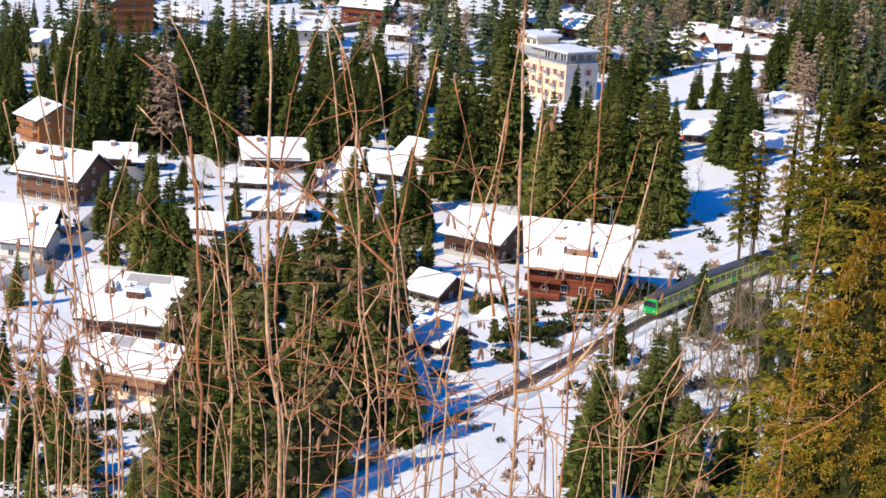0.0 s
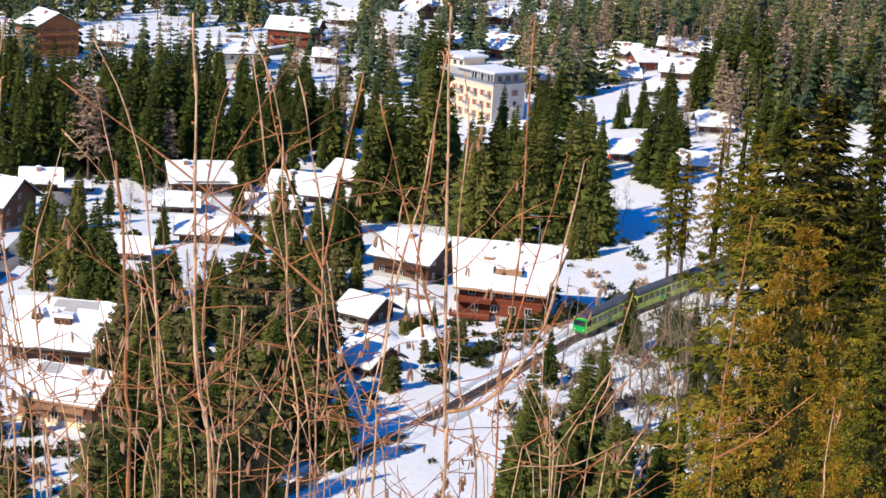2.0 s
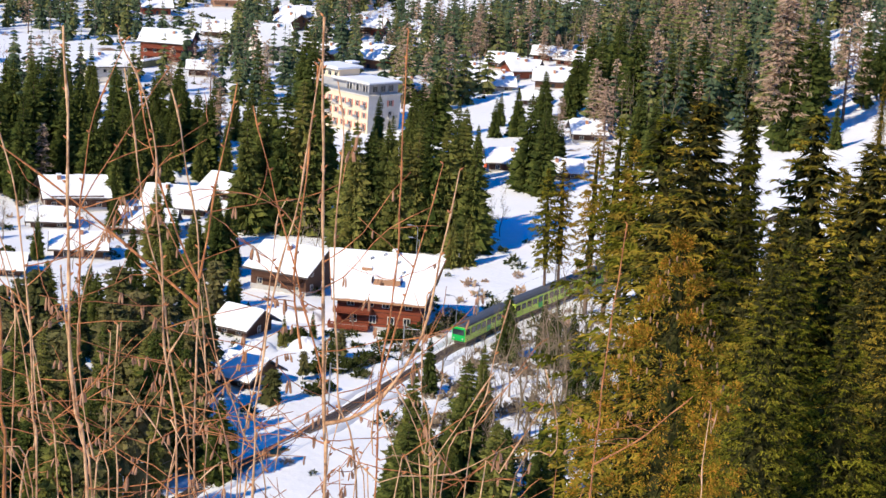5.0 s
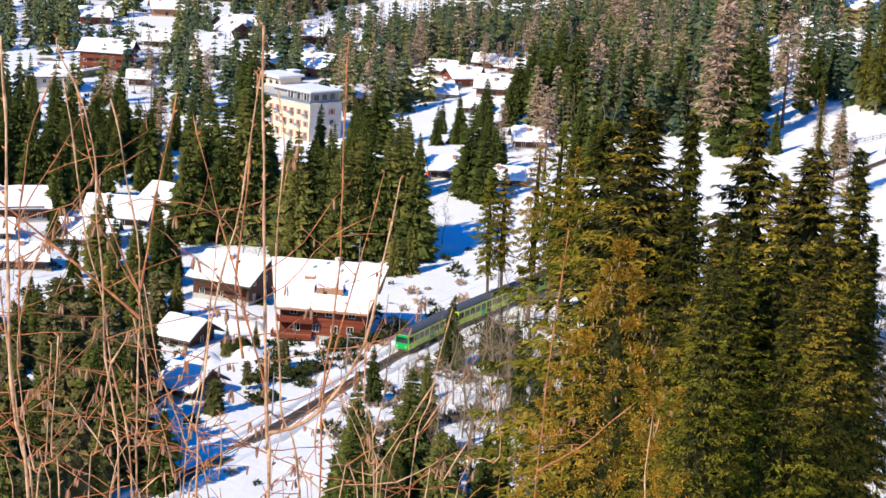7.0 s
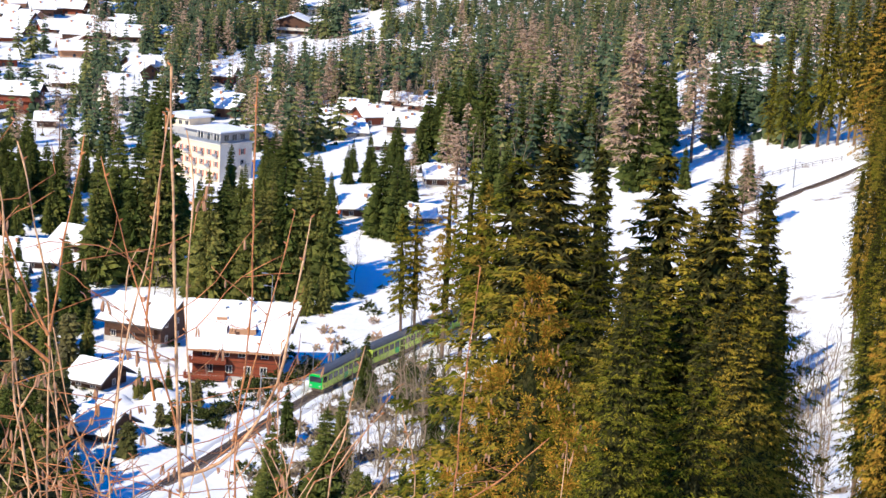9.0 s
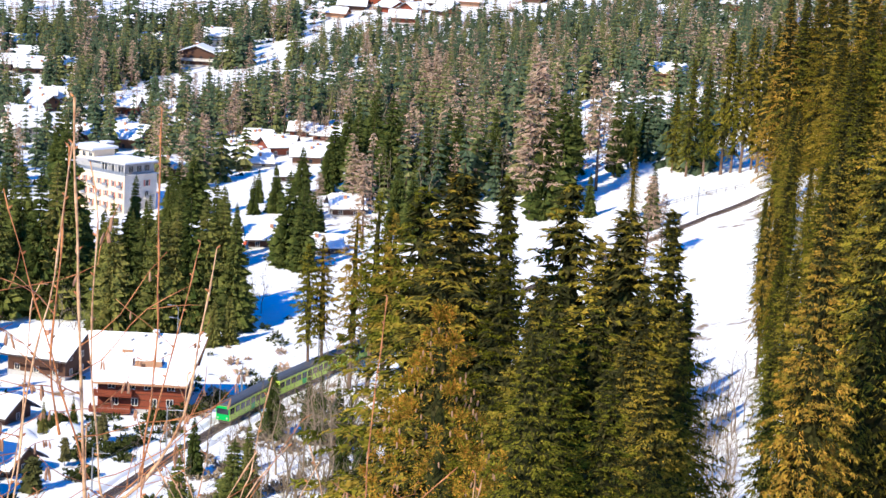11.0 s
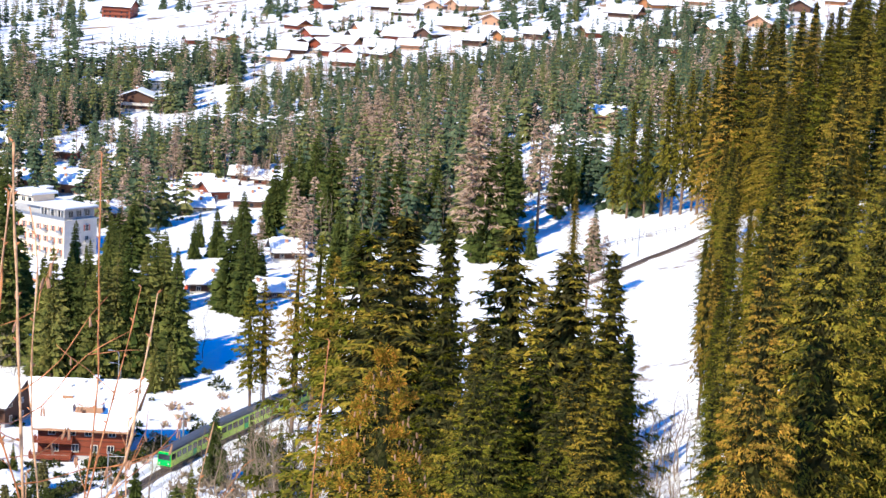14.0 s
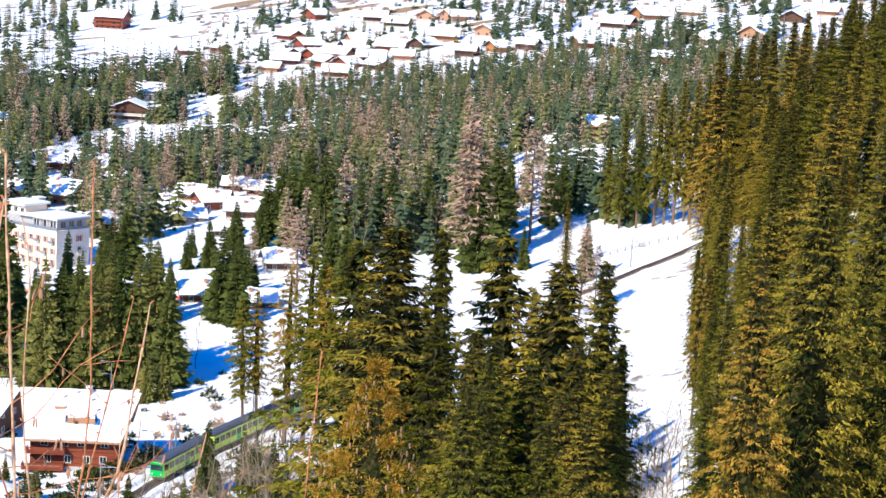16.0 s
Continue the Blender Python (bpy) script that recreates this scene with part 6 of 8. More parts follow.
chalet(177.3, 962.9, 35, 11, 9.35, 3.4, wall=WOOD_RED, fine=False, bal=0, gable_bal=WOOD_ORANGE, front=0, chim=0, snow=0.6, pitch=27, over=1.5, gable=1.6, label="distant timber chalet with a snowy roof")
chalet(151.7, 946.2, -25, 9, 7.65, 3.4, wall=WOOD_TAN, fine=False, bal=0, gable_bal=WOOD_ORANGE, front=0, chim=0, snow=0.6, pitch=27, over=1.5, gable=1.6, label="distant timber chalet with a snowy roof")
chalet(141.0, 1048.5, -60, 8, 6.8, 3.4, wall=WOOD_RED, fine=False, bal=0, gable_bal=WOOD_ORANGE, front=0, chim=0, snow=0.6, pitch=27, over=1.5, gable=1.6, label="distant timber chalet with a snowy roof")
chalet(124.0, 1058.7, 12, 7, 5.95, 3.4, wall=WOOD_RED, fine=False, bal=0, gable_bal=WOOD_ORANGE, front=0, chim=0, snow=0.6, pitch=27, over=1.5, gable=1.6, label="distant timber chalet with a snowy roof")

# ---------- trees near the camera ----------
tree('coned', 8.78, 39.03, 10.1, 0, fat=0.84)
tree('near', 25.1, 109.2, 32.4, 0, fat=2.03)
tree('near', 30.3, 120.2, 34.4, 3, fat=1.22)
tree('edge', 25.4, 119.3, 34.6, 0, fat=1.73)
tree('edge', 36.2, 122.8, 32.7, 2, fat=1.82)
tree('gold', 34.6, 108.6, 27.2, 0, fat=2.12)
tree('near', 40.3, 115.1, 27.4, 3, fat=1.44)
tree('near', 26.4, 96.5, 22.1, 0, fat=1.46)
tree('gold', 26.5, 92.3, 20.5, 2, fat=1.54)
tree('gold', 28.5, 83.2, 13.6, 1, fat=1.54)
tree('near', 28.8, 93.7, 18.8, 1, fat=1.54)
tree('near', 33.5, 100.6, 20.4, 2, fat=1.46)
tree('near', 26.2, 102.7, 24.6, 2, fat=1.46)
tree('near', 23.0, 80.8, 15.5, 1, fat=1.69)
tree('gold', 24.8, 78.2, 13.3, 2, fat=1.69)
tree('near', 20.6, 75.2, 15.4, 0, fat=1.20)
tree('near', 30.0, 91.2, 16.3, 0, fat=1.38)
tree('near', 37.5, 105.5, 19.3, 1, fat=1.22)
# Seven added spruces, hidden behind the group, to cast shade on the meadow.
tree('near', 92.0, 300.0, 32.0, 1, fat=1.1)
tree('near', 97.0, 291.0, 27.0, 0, fat=1.2)
tree('near', 86.0, 294.0, 29.0, 3, fat=1.2)
tree('near', 95.0, 276.0, 25.0, 3, fat=1.2)
tree('near', 101.0, 283.0, 20.0, 2, fat=1.1)
tree('near', 104.0, 300.0, 24.0, 0, fat=1.1)
tree('near', 100.0, 307.0, 27.0, 1, fat=1.1)
tree('near', 27.5, 113.0, 28.0, 2, fat=1.1)
tree('near', 38.5, 124.0, 27.0, 1, fat=1.0)
tree('near', 42.5, 118.0, 22.5, 0, fat=0.9)


def spur_wood(count, seed):
    """The dense spruces of the spur: tall ones up its flank, younger ones along its ragged foot."""
    rng = random.Random(seed)
    put = []
    for _ in range(count * 60):
        if len(put) >= count:
            break
        a, r = radians(rng.uniform(20.6, 28.0)), math.sqrt(rng.uniform(115 ** 2, 455 ** 2))
        x, y = r * math.sin(a), r * math.cos(a)
        off = 0.931 * x - 0.363 * y + 3.5 * noise.noise(Vector((r * 0.03, 2, 1)))
        if off < 4.3 or any((x - p) ** 2 + (y - q) ** 2 < rng.uniform(7.5, 12.0) ** 2 for p, q in put):
            continue
        put.append((x, y))
        h = rng.uniform(17, 34) * (0.66 + 0.34 * min(1.0, off / 12)) * (1.0 if r < 300 else 1.12)
        tree(rng.choice(("near", "near", "near", "gold", "edge")), x, y, h, rng.randrange(12), fat=rng.uniform(1.05, 1.5))


spur_wood(125, 61)
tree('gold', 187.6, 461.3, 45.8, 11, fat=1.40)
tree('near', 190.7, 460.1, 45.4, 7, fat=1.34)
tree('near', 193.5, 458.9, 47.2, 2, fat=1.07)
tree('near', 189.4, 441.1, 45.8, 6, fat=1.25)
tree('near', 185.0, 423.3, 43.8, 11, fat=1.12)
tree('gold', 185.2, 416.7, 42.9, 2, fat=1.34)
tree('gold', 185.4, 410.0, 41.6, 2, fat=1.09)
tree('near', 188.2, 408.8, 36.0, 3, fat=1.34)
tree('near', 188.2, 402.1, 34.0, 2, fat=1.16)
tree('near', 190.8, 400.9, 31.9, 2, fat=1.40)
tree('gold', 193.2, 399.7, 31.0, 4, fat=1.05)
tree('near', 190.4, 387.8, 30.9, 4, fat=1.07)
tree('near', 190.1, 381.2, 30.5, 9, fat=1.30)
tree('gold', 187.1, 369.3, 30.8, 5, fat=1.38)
tree('edge', 124.5, 309.0, 33.0, 2, fat=0.6)
tree('edge', 131.5, 318.0, 27.0, 0, fat=0.65)

# ---------- trees of the valley ----------
tree('mid', -107.8, 474.8, 16.5, fat=1.20)
tree('mid', -96.0, 417.2, 17.2, fat=1.20)
tree('mid', -129.5, 601.6, 10.9, fat=1.20)
tree('mid', -134.2, 603.2, 9.5, fat=1.20)
tree('mid', -80.3, 442.8, 16.6, fat=1.20)
tree('mid', -77.1, 441.5, 24.1, fat=1.20)
tree('mid', -74.4, 443.8, 25.9, fat=1.20)
tree('mid', -70.6, 440.6, 24.7, fat=1.20)
tree('mid', -60.5, 453.5, 28.1, fat=1.20)
tree('mid', -55.2, 452.3, 29.3, fat=1.20)
tree('mid', -50.5, 451.0, 28.5, fat=1.20)
tree('mid', -47.1, 455.1, 30.1, fat=1.20)
tree('mid', -56.7, 440.8, 25.0, fat=1.20)
tree('mid', -51.2, 437.8, 23.9, fat=1.20)
tree('mid', -62.8, 457.1, 24.8, fat=1.20)
tree('mid', -63.9, 447.3, 21.6, fat=1.20)
tree('mid', -69.9, 456.1, 24.5, fat=1.20)
tree('mid', -44.3, 499.3, 20.2, fat=1.20)
tree('mid', -33.5, 439.5, 19.0, fat=1.20)
tree('mid', -32.3, 445.1, 24.6, fat=1.20)
tree('mid', -36.1, 439.3, 21.4, fat=1.20)
tree('mid', -44.1, 469.0, 20.4, fat=1.20)
tree('mid', -97.7, 487.4, 15.4, fat=1.20)
tree('mid', -86.9, 453.1, 19.8, fat=1.20)
tree('mid', -85.8, 461.2, 17.4, fat=1.20)
tree('mid', -18.0, 490.7, 18.8, fat=1.20)
tree('mid', -21.6, 494.6, 15.4, fat=1.20)
tree('mid', -11.8, 478.9, 7.0, fat=1.20)
tree('mid', -31.8, 504.4, 20.3, fat=1.20)
tree('mid', -36.6, 510.4, 20.6, fat=1.20)
tree('mid', -26.6, 468.4, 21.6, fat=1.20)
tree('mid', -22.9, 480.4, 14.4, fat=1.20)
tree('mid', -64.5, 363.8, 12.0, fat=1.20)
tree('mid', -68.9, 310.4, 9.6, fat=1.20)
tree('mid', -65.4, 319.7, 4.6, fat=1.20)
tree('mid', -59.0, 356.8, 11.7, fat=1.20)
tree('mid', -52.9, 338.0, 15.1, fat=1.20)
tree('mid', -47.6, 331.5, 19.8, fat=1.20)
tree('mid', -52.2, 342.6, 17.2, fat=1.20)
tree('mid', -58.6, 340.1, 11.2, fat=1.20)
tree('mid', -45.2, 328.9, 17.6, fat=1.20)
tree('pine', -39.7, 311.5, 10.8, fat=0.89)
tree('pine', -34.5, 320.3, 13.7, fat=0.90)
tree('pine', -22.0, 330.0, 12.3, fat=0.99)
tree('mid', -25.1, 322.6, 12.5, fat=1.20)
tree('mid', -16.8, 338.9, 14.2, fat=1.20)
tree('mid', -14.5, 350.9, 14.8, fat=1.20)
tree('mid', -10.7, 357.0, 15.8, fat=1.20)
tree('mid', -6.3, 371.0, 14.2, fat=1.20)
tree('mid', -27.0, 302.0, 14.6, fat=1.20)
tree('pine', -21.2, 302.6, 14.1, fat=1.04)
tree('pine', -17.6, 306.8, 14.2, fat=0.91)
tree('pine', -12.9, 304.4, 14.1, fat=0.93)
tree('mid', -31.6, 267.3, 19.6, fat=1.20)
tree('mid', -26.7, 258.4, 20.7, fat=1.20)
tree('mid', -23.2, 263.5, 17.9, fat=1.20)
tree('mid', -18.7, 254.5, 22.2, fat=1.20)
tree('pine', -14.7, 251.3, 14.2, fat=0.96)
tree('mid', -12.2, 260.7, 20.1, fat=1.20)
tree('mid', -8.9, 260.9, 16.2, fat=1.20)
tree('mid', -31.2, 247.5, 18.7, fat=1.20)
tree('mid', -26.1, 235.9, 19.3, fat=1.20)
tree('pine', -31.7, 230.8, 14.2, fat=1.06)
tree('mid', -21.8, 228.8, 18.8, fat=1.20)
tree('pine', -14.9, 238.0, 14.2, fat=0.91)
tree('pine', -18.4, 229.1, 14.2, fat=0.88)
tree('mid', -11.4, 240.4, 15.1, fat=1.20)
tree('mid', -28.9, 221.6, 16.3, fat=1.20)
tree('pine', -5.5, 262.1, 9.1, fat=0.96)
tree('mid', -9.9, 281.4, 15.6, fat=1.20)
tree('mid', -48.8, 244.6, 8.4, fat=1.20)
tree('mid', -52.2, 233.6, 8.8, fat=1.20)
tree('pine', -42.6, 231.2, 9.0, fat=1.16)
tree('mid', -34.6, 220.8, 9.2, fat=1.20)
tree('mid', -46.6, 220.7, 9.2, fat=1.20)
tree('mid', -46.4, 263.9, 6.5, fat=1.20)
tree('pine', -33.2, 294.8, 8.5, fat=0.99)
tree('pine', -10.0, 343.5, 10.6, fat=1.00)
tree('pine', -39.7, 318.4, 11.2, fat=0.96)
tree('mid', -34.6, 336.0, 11.0, fat=1.92)
tree('pine', -38.3, 324.1, 11.1, fat=0.87)
tree('mid', -27.9, 338.2, 10.1, fat=1.64)
tree('pine', -28.8, 297.9, 9.3, fat=1.04)
tree('pine', -27.3, 315.5, 8.6, fat=0.97)
tree('mid', -9.6, 340.7, 11.4, fat=1.61)
tree('pine', -18.6, 296.1, 9.3, fat=0.99)
tree('pine', -37.1, 310.4, 8.6, fat=1.07)
tree('pine', -21.2, 294.6, 10.2, fat=0.97)
tree('mid', -19.8, 340.2, 11.3, fat=1.63)
tree('pine', -17.4, 293.6, 8.7, fat=1.05)
tree('mid', -20.7, 335.8, 10.1, fat=1.95)
tree('pine', -6.1, 340.8, 11.2, fat=0.87)
tree('pine', -31.5, 308.3, 8.7, fat=1.12)
tree('mid', -16.5, 312.2, 12.1, fat=1.60)
tree('pine', -22.1, 236.3, 13.6, fat=0.97)
tree('pine', -10.5, 272.7, 13.0, fat=1.01)
tree('pine', -22.6, 270.7, 11.8, fat=1.09)
tree('mid', -29.9, 239.8, 12.1, fat=1.77)
tree('mid', -14.0, 278.6, 15.0, fat=1.63)
tree('mid', -24.9, 230.5, 13.6, fat=1.61)
tree('mid', -8.3, 270.4, 14.7, fat=1.53)
tree('pine', -9.3, 277.7, 11.6, fat=0.95)
tree('mid', -3.5, 255.2, 12.0, fat=1.48)
tree('mid', -29.9, 265.1, 14.4, fat=1.85)
tree('pine', -27.1, 283.9, 13.5, fat=1.18)
tree('mid', -32.3, 253.1, 14.8, fat=1.49)
tree('mid', -19.9, 246.4, 15.1, fat=1.61)
tree('pine', -8.1, 285.2, 14.2, fat=0.92)
tree('pine', -36.9, 289.2, 13.4, fat=0.90)
tree('pine', -17.7, 289.8, 14.2, fat=1.19)
tree('pine', -38.5, 278.8, 13.1, fat=0.85)
tree('pine', -25.6, 281.5, 13.2, fat=0.91)
tree('mid', -16.1, 232.5, 12.1, fat=1.85)
tree('pine', -6.8, 258.6, 13.4, fat=0.95)
tree('pine', -7.7, 294.0, 13.9, fat=1.19)
tree('pine', -24.4, 243.8, 14.2, fat=0.92)
tree('pine', -19.1, 251.0, 11.6, fat=0.87)
tree('pine', -11.6, 252.6, 14.2, fat=1.09)
tree('pine', -14.3, 266.5, 11.7, fat=0.86)
tree('pine', -17.9, 282.2, 11.7, fat=0.94)
tree('mid', -57.0, 366.6, 10.1, fat=1.39)
tree('mid', -56.2, 349.6, 10.0, fat=1.45)
tree('mid', -50.9, 339.8, 14.9, fat=1.40)
tree('mid', -64.3, 376.7, 11.2, fat=1.39)
tree('mid', -64.7, 386.6, 10.6, fat=1.16)
tree('mid', -46.2, 340.6, 11.9, fat=1.38)
tree('mid', -57.5, 360.2, 11.2, fat=1.21)
tree('mid', -60.2, 390.6, 12.2, fat=1.45)
tree('mid', -60.0, 262.3, 12.0, fat=1.14)
tree('mid', -53.7, 258.9, 8.3, fat=1.22)
tree('mid', -51.9, 238.2, 12.9, fat=1.40)
tree('mid', -46.1, 234.9, 12.4, fat=1.44)
tree('mid', -51.4, 264.2, 9.6, fat=1.21)
tree('mid', -51.6, 248.7, 9.7, fat=1.40)
tree('mid', -66.4, 478.3, 21.9, fat=1.28)
tree('mid', -52.7, 462.2, 23.1, fat=1.20)
tree('mid', -65.4, 472.4, 21.2, fat=1.31)
tree('mid', -72.9, 447.8, 24.6, fat=1.17)
tree('mid', -53.5, 475.9, 23.1, fat=1.33)
tree('mid', -43.0, 448.0, 25.1, fat=1.20)
tree('mid', -57.8, 473.4, 20.1, fat=1.31)
tree('mid', -57.7, 444.4, 22.3, fat=1.40)
tree('mid', -61.2, 487.1, 25.0, fat=1.22)
tree('mid', -79.5, 433.5, 20.3, fat=1.17)
tree('mid', -79.9, 480.3, 25.8, fat=1.46)
tree('mid', -51.8, 472.1, 26.2, fat=1.30)
tree('mid', -75.7, 447.4, 22.5, fat=1.21)
tree('mid', -68.9, 466.0, 21.3, fat=1.33)
tree('mid', -5.0, 382.3, 11.0, fat=1.36)
tree('mid', -18.5, 385.0, 15.3, fat=1.36)
tree('mid', -4.1, 372.6, 12.4, fat=1.17)
tree('mid', -11.2, 374.1, 12.2, fat=1.24)
tree('mid', -7.4, 397.0, 14.0, fat=1.31)
tree('mid', -14.9, 367.7, 14.3, fat=1.15)
tree('mid', -51.8, 443.3, 8.7, fat=1.33)
tree('mid', -47.1, 445.7, 9.4, fat=1.21)
tree('mid', -6.3, 375.8, 10.7, fat=1.28)
tree('mid', -31.8, 468.1, 10.0, fat=1.20)
tree('mid', -28.6, 404.4, 10.8, fat=1.24)
tree('mid', -2.7, 379.1, 6.4, fat=1.18)
tree('mid', -4.7, 397.0, 10.8, fat=1.14)
tree('mid', -22.8, 376.7, 8.7, fat=1.26)
tree('mid', -1.1, 463.4, 6.3, fat=1.33)
tree('mid', -25.3, 453.1, 10.2, fat=1.16)
tree('mid', -50.7, 432.3, 6.2, fat=1.20)
tree('mid', -2.0, 481.0, 6.9, fat=1.12)
tree('mid', -18.0, 417.1, 8.9, fat=1.32)
tree('mid', -9.5, 380.6, 6.8, fat=1.18)
tree('mid', -1.5, 435.4, 7.4, fat=1.21)
tree('mid', -41.4, 379.9, 9.2, fat=1.10)
tree('bare', -0.9, 415.8, 8.0, fat=1.12)
tree('bare', -58.5, 438.7, 7.2, fat=1.11)
tree('bare', -33.8, 372.7, 7.8, fat=1.00)
tree('bare', -33.0, 458.3, 8.2, fat=1.05)
tree('bare', -43.1, 392.9, 10.7, fat=1.07)
tree('bare', -3.7, 412.3, 7.1, fat=1.15)
tree('bare', -49.6, 464.5, 7.1, fat=1.17)
tree('bare', -22.4, 391.3, 7.3, fat=1.14)
tree('bare', -50.1, 397.1, 9.0, fat=1.17)
tree('bare', -33.0, 392.3, 10.6, fat=1.07)
tree('mid', -71.8, 402.4, 5.1, fat=1.36)
tree('mid', -82.4, 418.2, 6.2, fat=1.31)
tree('mid', -72.2, 407.6, 5.4, fat=1.33)
tree('mid', -62.6, 414.5, 5.9, fat=1.15)
tree('mid', -81.1, 438.8, 8.8, fat=1.20)
tree('mid', -61.1, 438.4, 7.6, fat=1.31)
tree('mid', -93.1, 416.0, 6.6, fat=1.35)
tree('mid', -55.2, 403.4, 8.9, fat=1.13)
tree('mid', 67.2, 540.8, 10.1, fat=1.16)
tree('mid', 80.2, 548.3, 14.3, fat=1.25)
tree('mid', 63.1, 461.6, 11.3, fat=1.43)
tree('mid', 71.9, 492.7, 11.0, fat=1.38)
tree('mid', 86.7, 545.2, 13.3, fat=1.35)
tree('mid', 69.6, 482.8, 14.5, fat=1.23)
tree('mid', 73.3, 480.2, 13.2, fat=1.33)
tree('mid', 76.8, 513.2, 10.6, fat=1.26)
tree('mid', 75.7, 484.0, 10.5, fat=1.29)
tree('mid', 75.0, 507.0, 11.0, fat=1.35)
tree('mid', -20.6, 500.8, 19.7, fat=1.32)
tree('mid', -35.9, 518.9, 18.5, fat=1.15)
tree('mid', -14.7, 488.8, 18.8, fat=1.18)
tree('mid', -24.8, 506.9, 17.6, fat=1.39)
tree('mid', -25.8, 478.3, 15.8, fat=1.46)
tree('larch', -69.9, 448.3, 22.3, fat=1.15)
tree('larch', -64.8, 437.8, 23.6, fat=1.15)
tree('larch', -63.0, 441.8, 20.5, fat=1.15)
tree('larch', -47.4, 440.1, 16.7, fat=1.15)
tree('larch', -9.1, 499.1, 18.0, fat=1.15)
tree('larch', -25.8, 590.2, 15.1, fat=1.15)
tree('larch', -13.9, 583.5, 16.7, fat=1.15)
tree('bare', -25.3, 422.0, 8.1)
tree('bare', -51.1, 403.8, 8.2)
tree('bare', -47.1, 409.6, 9.1)
tree('bare', 9.7, 388.7, 11.3)
tree('bare', 12.9, 379.0, 11.3)
tree('bare', -4.0, 422.8, 11.1)
tree('bare', -8.3, 333.5, 9.9)
tree('bare', -33.2, 346.5, 7.3)
tree('mid', -1.3, 408.9, 28.1, fat=1.20)
tree('mid', 2.5, 415.8, 33.2, fat=1.20)
tree('mid', 6.1, 410.6, 31.1, fat=1.20)
tree('mid', 8.9, 410.6, 33.5, fat=1.20)
tree('mid', 12.1, 410.5, 30.1, fat=1.20)
tree('mid', 12.8, 459.5, 35.9, fat=1.20)
tree('mid', 13.5, 585.9, 24.9, fat=1.20)
tree('mid', -0.4, 593.2, 18.4, fat=1.20)
tree('mid', 20.4, 395.0, 27.5, fat=1.20)
tree('mid', 23.5, 396.5, 25.0, fat=1.20)
tree('mid', 26.3, 396.4, 26.2, fat=1.20)
tree('mid', 29.1, 394.6, 25.0, fat=1.20)
tree('mid', 32.6, 396.0, 26.3, fat=1.20)
tree('mid', 35.9, 395.8, 27.5, fat=1.20)
tree('mid', 38.9, 395.5, 28.2, fat=1.20)
tree('mid', 42.2, 396.8, 28.5, fat=1.20)
tree('mid', 44.5, 393.3, 24.8, fat=1.20)
tree('mid', 19.2, 400.1, 23.1, fat=1.20)
tree('mid', 25.6, 406.6, 21.5, fat=1.20)
tree('mid', 32.0, 406.2, 21.6, fat=1.20)
tree('mid', 35.4, 407.7, 22.3, fat=1.20)
tree('mid', 39.1, 409.1, 22.9, fat=1.20)
tree('mid', 42.0, 407.1, 24.5, fat=1.20)
tree('mid', 39.3, 380.6, 10.3, fat=1.20)
tree('mid', 42.8, 381.9, 10.0, fat=1.20)
tree('mid', -11.8, 476.8, 18.4, fat=1.20)
tree('mid', -18.5, 488.7, 18.4, fat=1.20)
tree('mid', -12.7, 474.9, 8.3, fat=1.20)
tree('mid', -10.6, 377.3, 12.2, fat=1.20)
tree('mid', -5.0, 372.7, 12.2, fat=1.20)
tree('mid', -2.8, 348.2, 10.3, fat=1.20)
tree('mid', 63.5, 452.0, 23.7, fat=1.20)
tree('mid', 66.2, 447.8, 20.3, fat=1.20)
tree('mid', 69.8, 525.0, 13.8, fat=1.20)
tree('mid', 63.8, 523.4, 11.2, fat=1.20)
tree('mid', 47.6, 524.9, 17.5, 1, fat=1.79)
tree('mid', 43.9, 525.2, 16.0, 1, fat=1.55)
tree('mid', 93.6, 537.4, 24.2, fat=1.20)
tree('mid', 98.4, 538.9, 25.1, fat=1.20)
tree('mid', 90.1, 554.0, 22.4, fat=1.20)
tree('mid', 95.6, 466.8, 17.9, fat=1.20)
tree('mid', 94.8, 481.1, 18.5, fat=1.20)
tree('mid', 120.7, 532.7, 21.8, fat=1.20)
tree('mid', 130.0, 526.2, 21.5, fat=1.20)
tree('mid', 113.8, 520.5, 19.7, fat=1.20)
tree('ragged', 62.1, 334.6, 37.1)
tree('ragged', 64.2, 326.9, 34.4)
tree('ragged', 53.5, 347.7, 26.0)
tree('ragged', 60.0, 340.8, 32.6)
tree('ragged', 64.9, 335.6, 33.8)
tree('ragged', 56.2, 348.9, 27.2)
tree('ragged', 63.2, 328.6, 28.8)
tree('larch', 83.4, 464.8, 22.0, fat=1.15)
tree('larch', 78.6, 506.5, 13.1, fat=1.15)
tree('larch', 71.2, 648.4, 18.6, fat=1.15)
tree('larch', 61.0, 633.5, 13.6, fat=1.15)
tree('larch', 91.7, 638.2, 12.9, fat=1.15)
tree('larch', 127.0, 472.6, 35.4, fat=1.15)
tree('larch', 43.1, 666.7, 11.3, fat=1.15)
tree('larch', 89.6, 518.0, 18.0, fat=1.15)
tree('bare', 58.1, 448.8, 4.8)
tree('bare', 49.9, 406.3, 9.5)
tree('bare', 52.0, 406.1, 10.1)
tree('bare', 49.7, 294.6, 21.5)
tree('bare', 48.4, 297.4, 19.9)
tree('bare', 50.4, 288.0, 21.2)
tree('bare', 47.8, 300.2, 16.5)
tree('bare', 45.2, 294.0, 16.3)
tree('bare', 51.8, 287.8, 19.5)
tree('bare', 47.0, 277.1, 17.1)
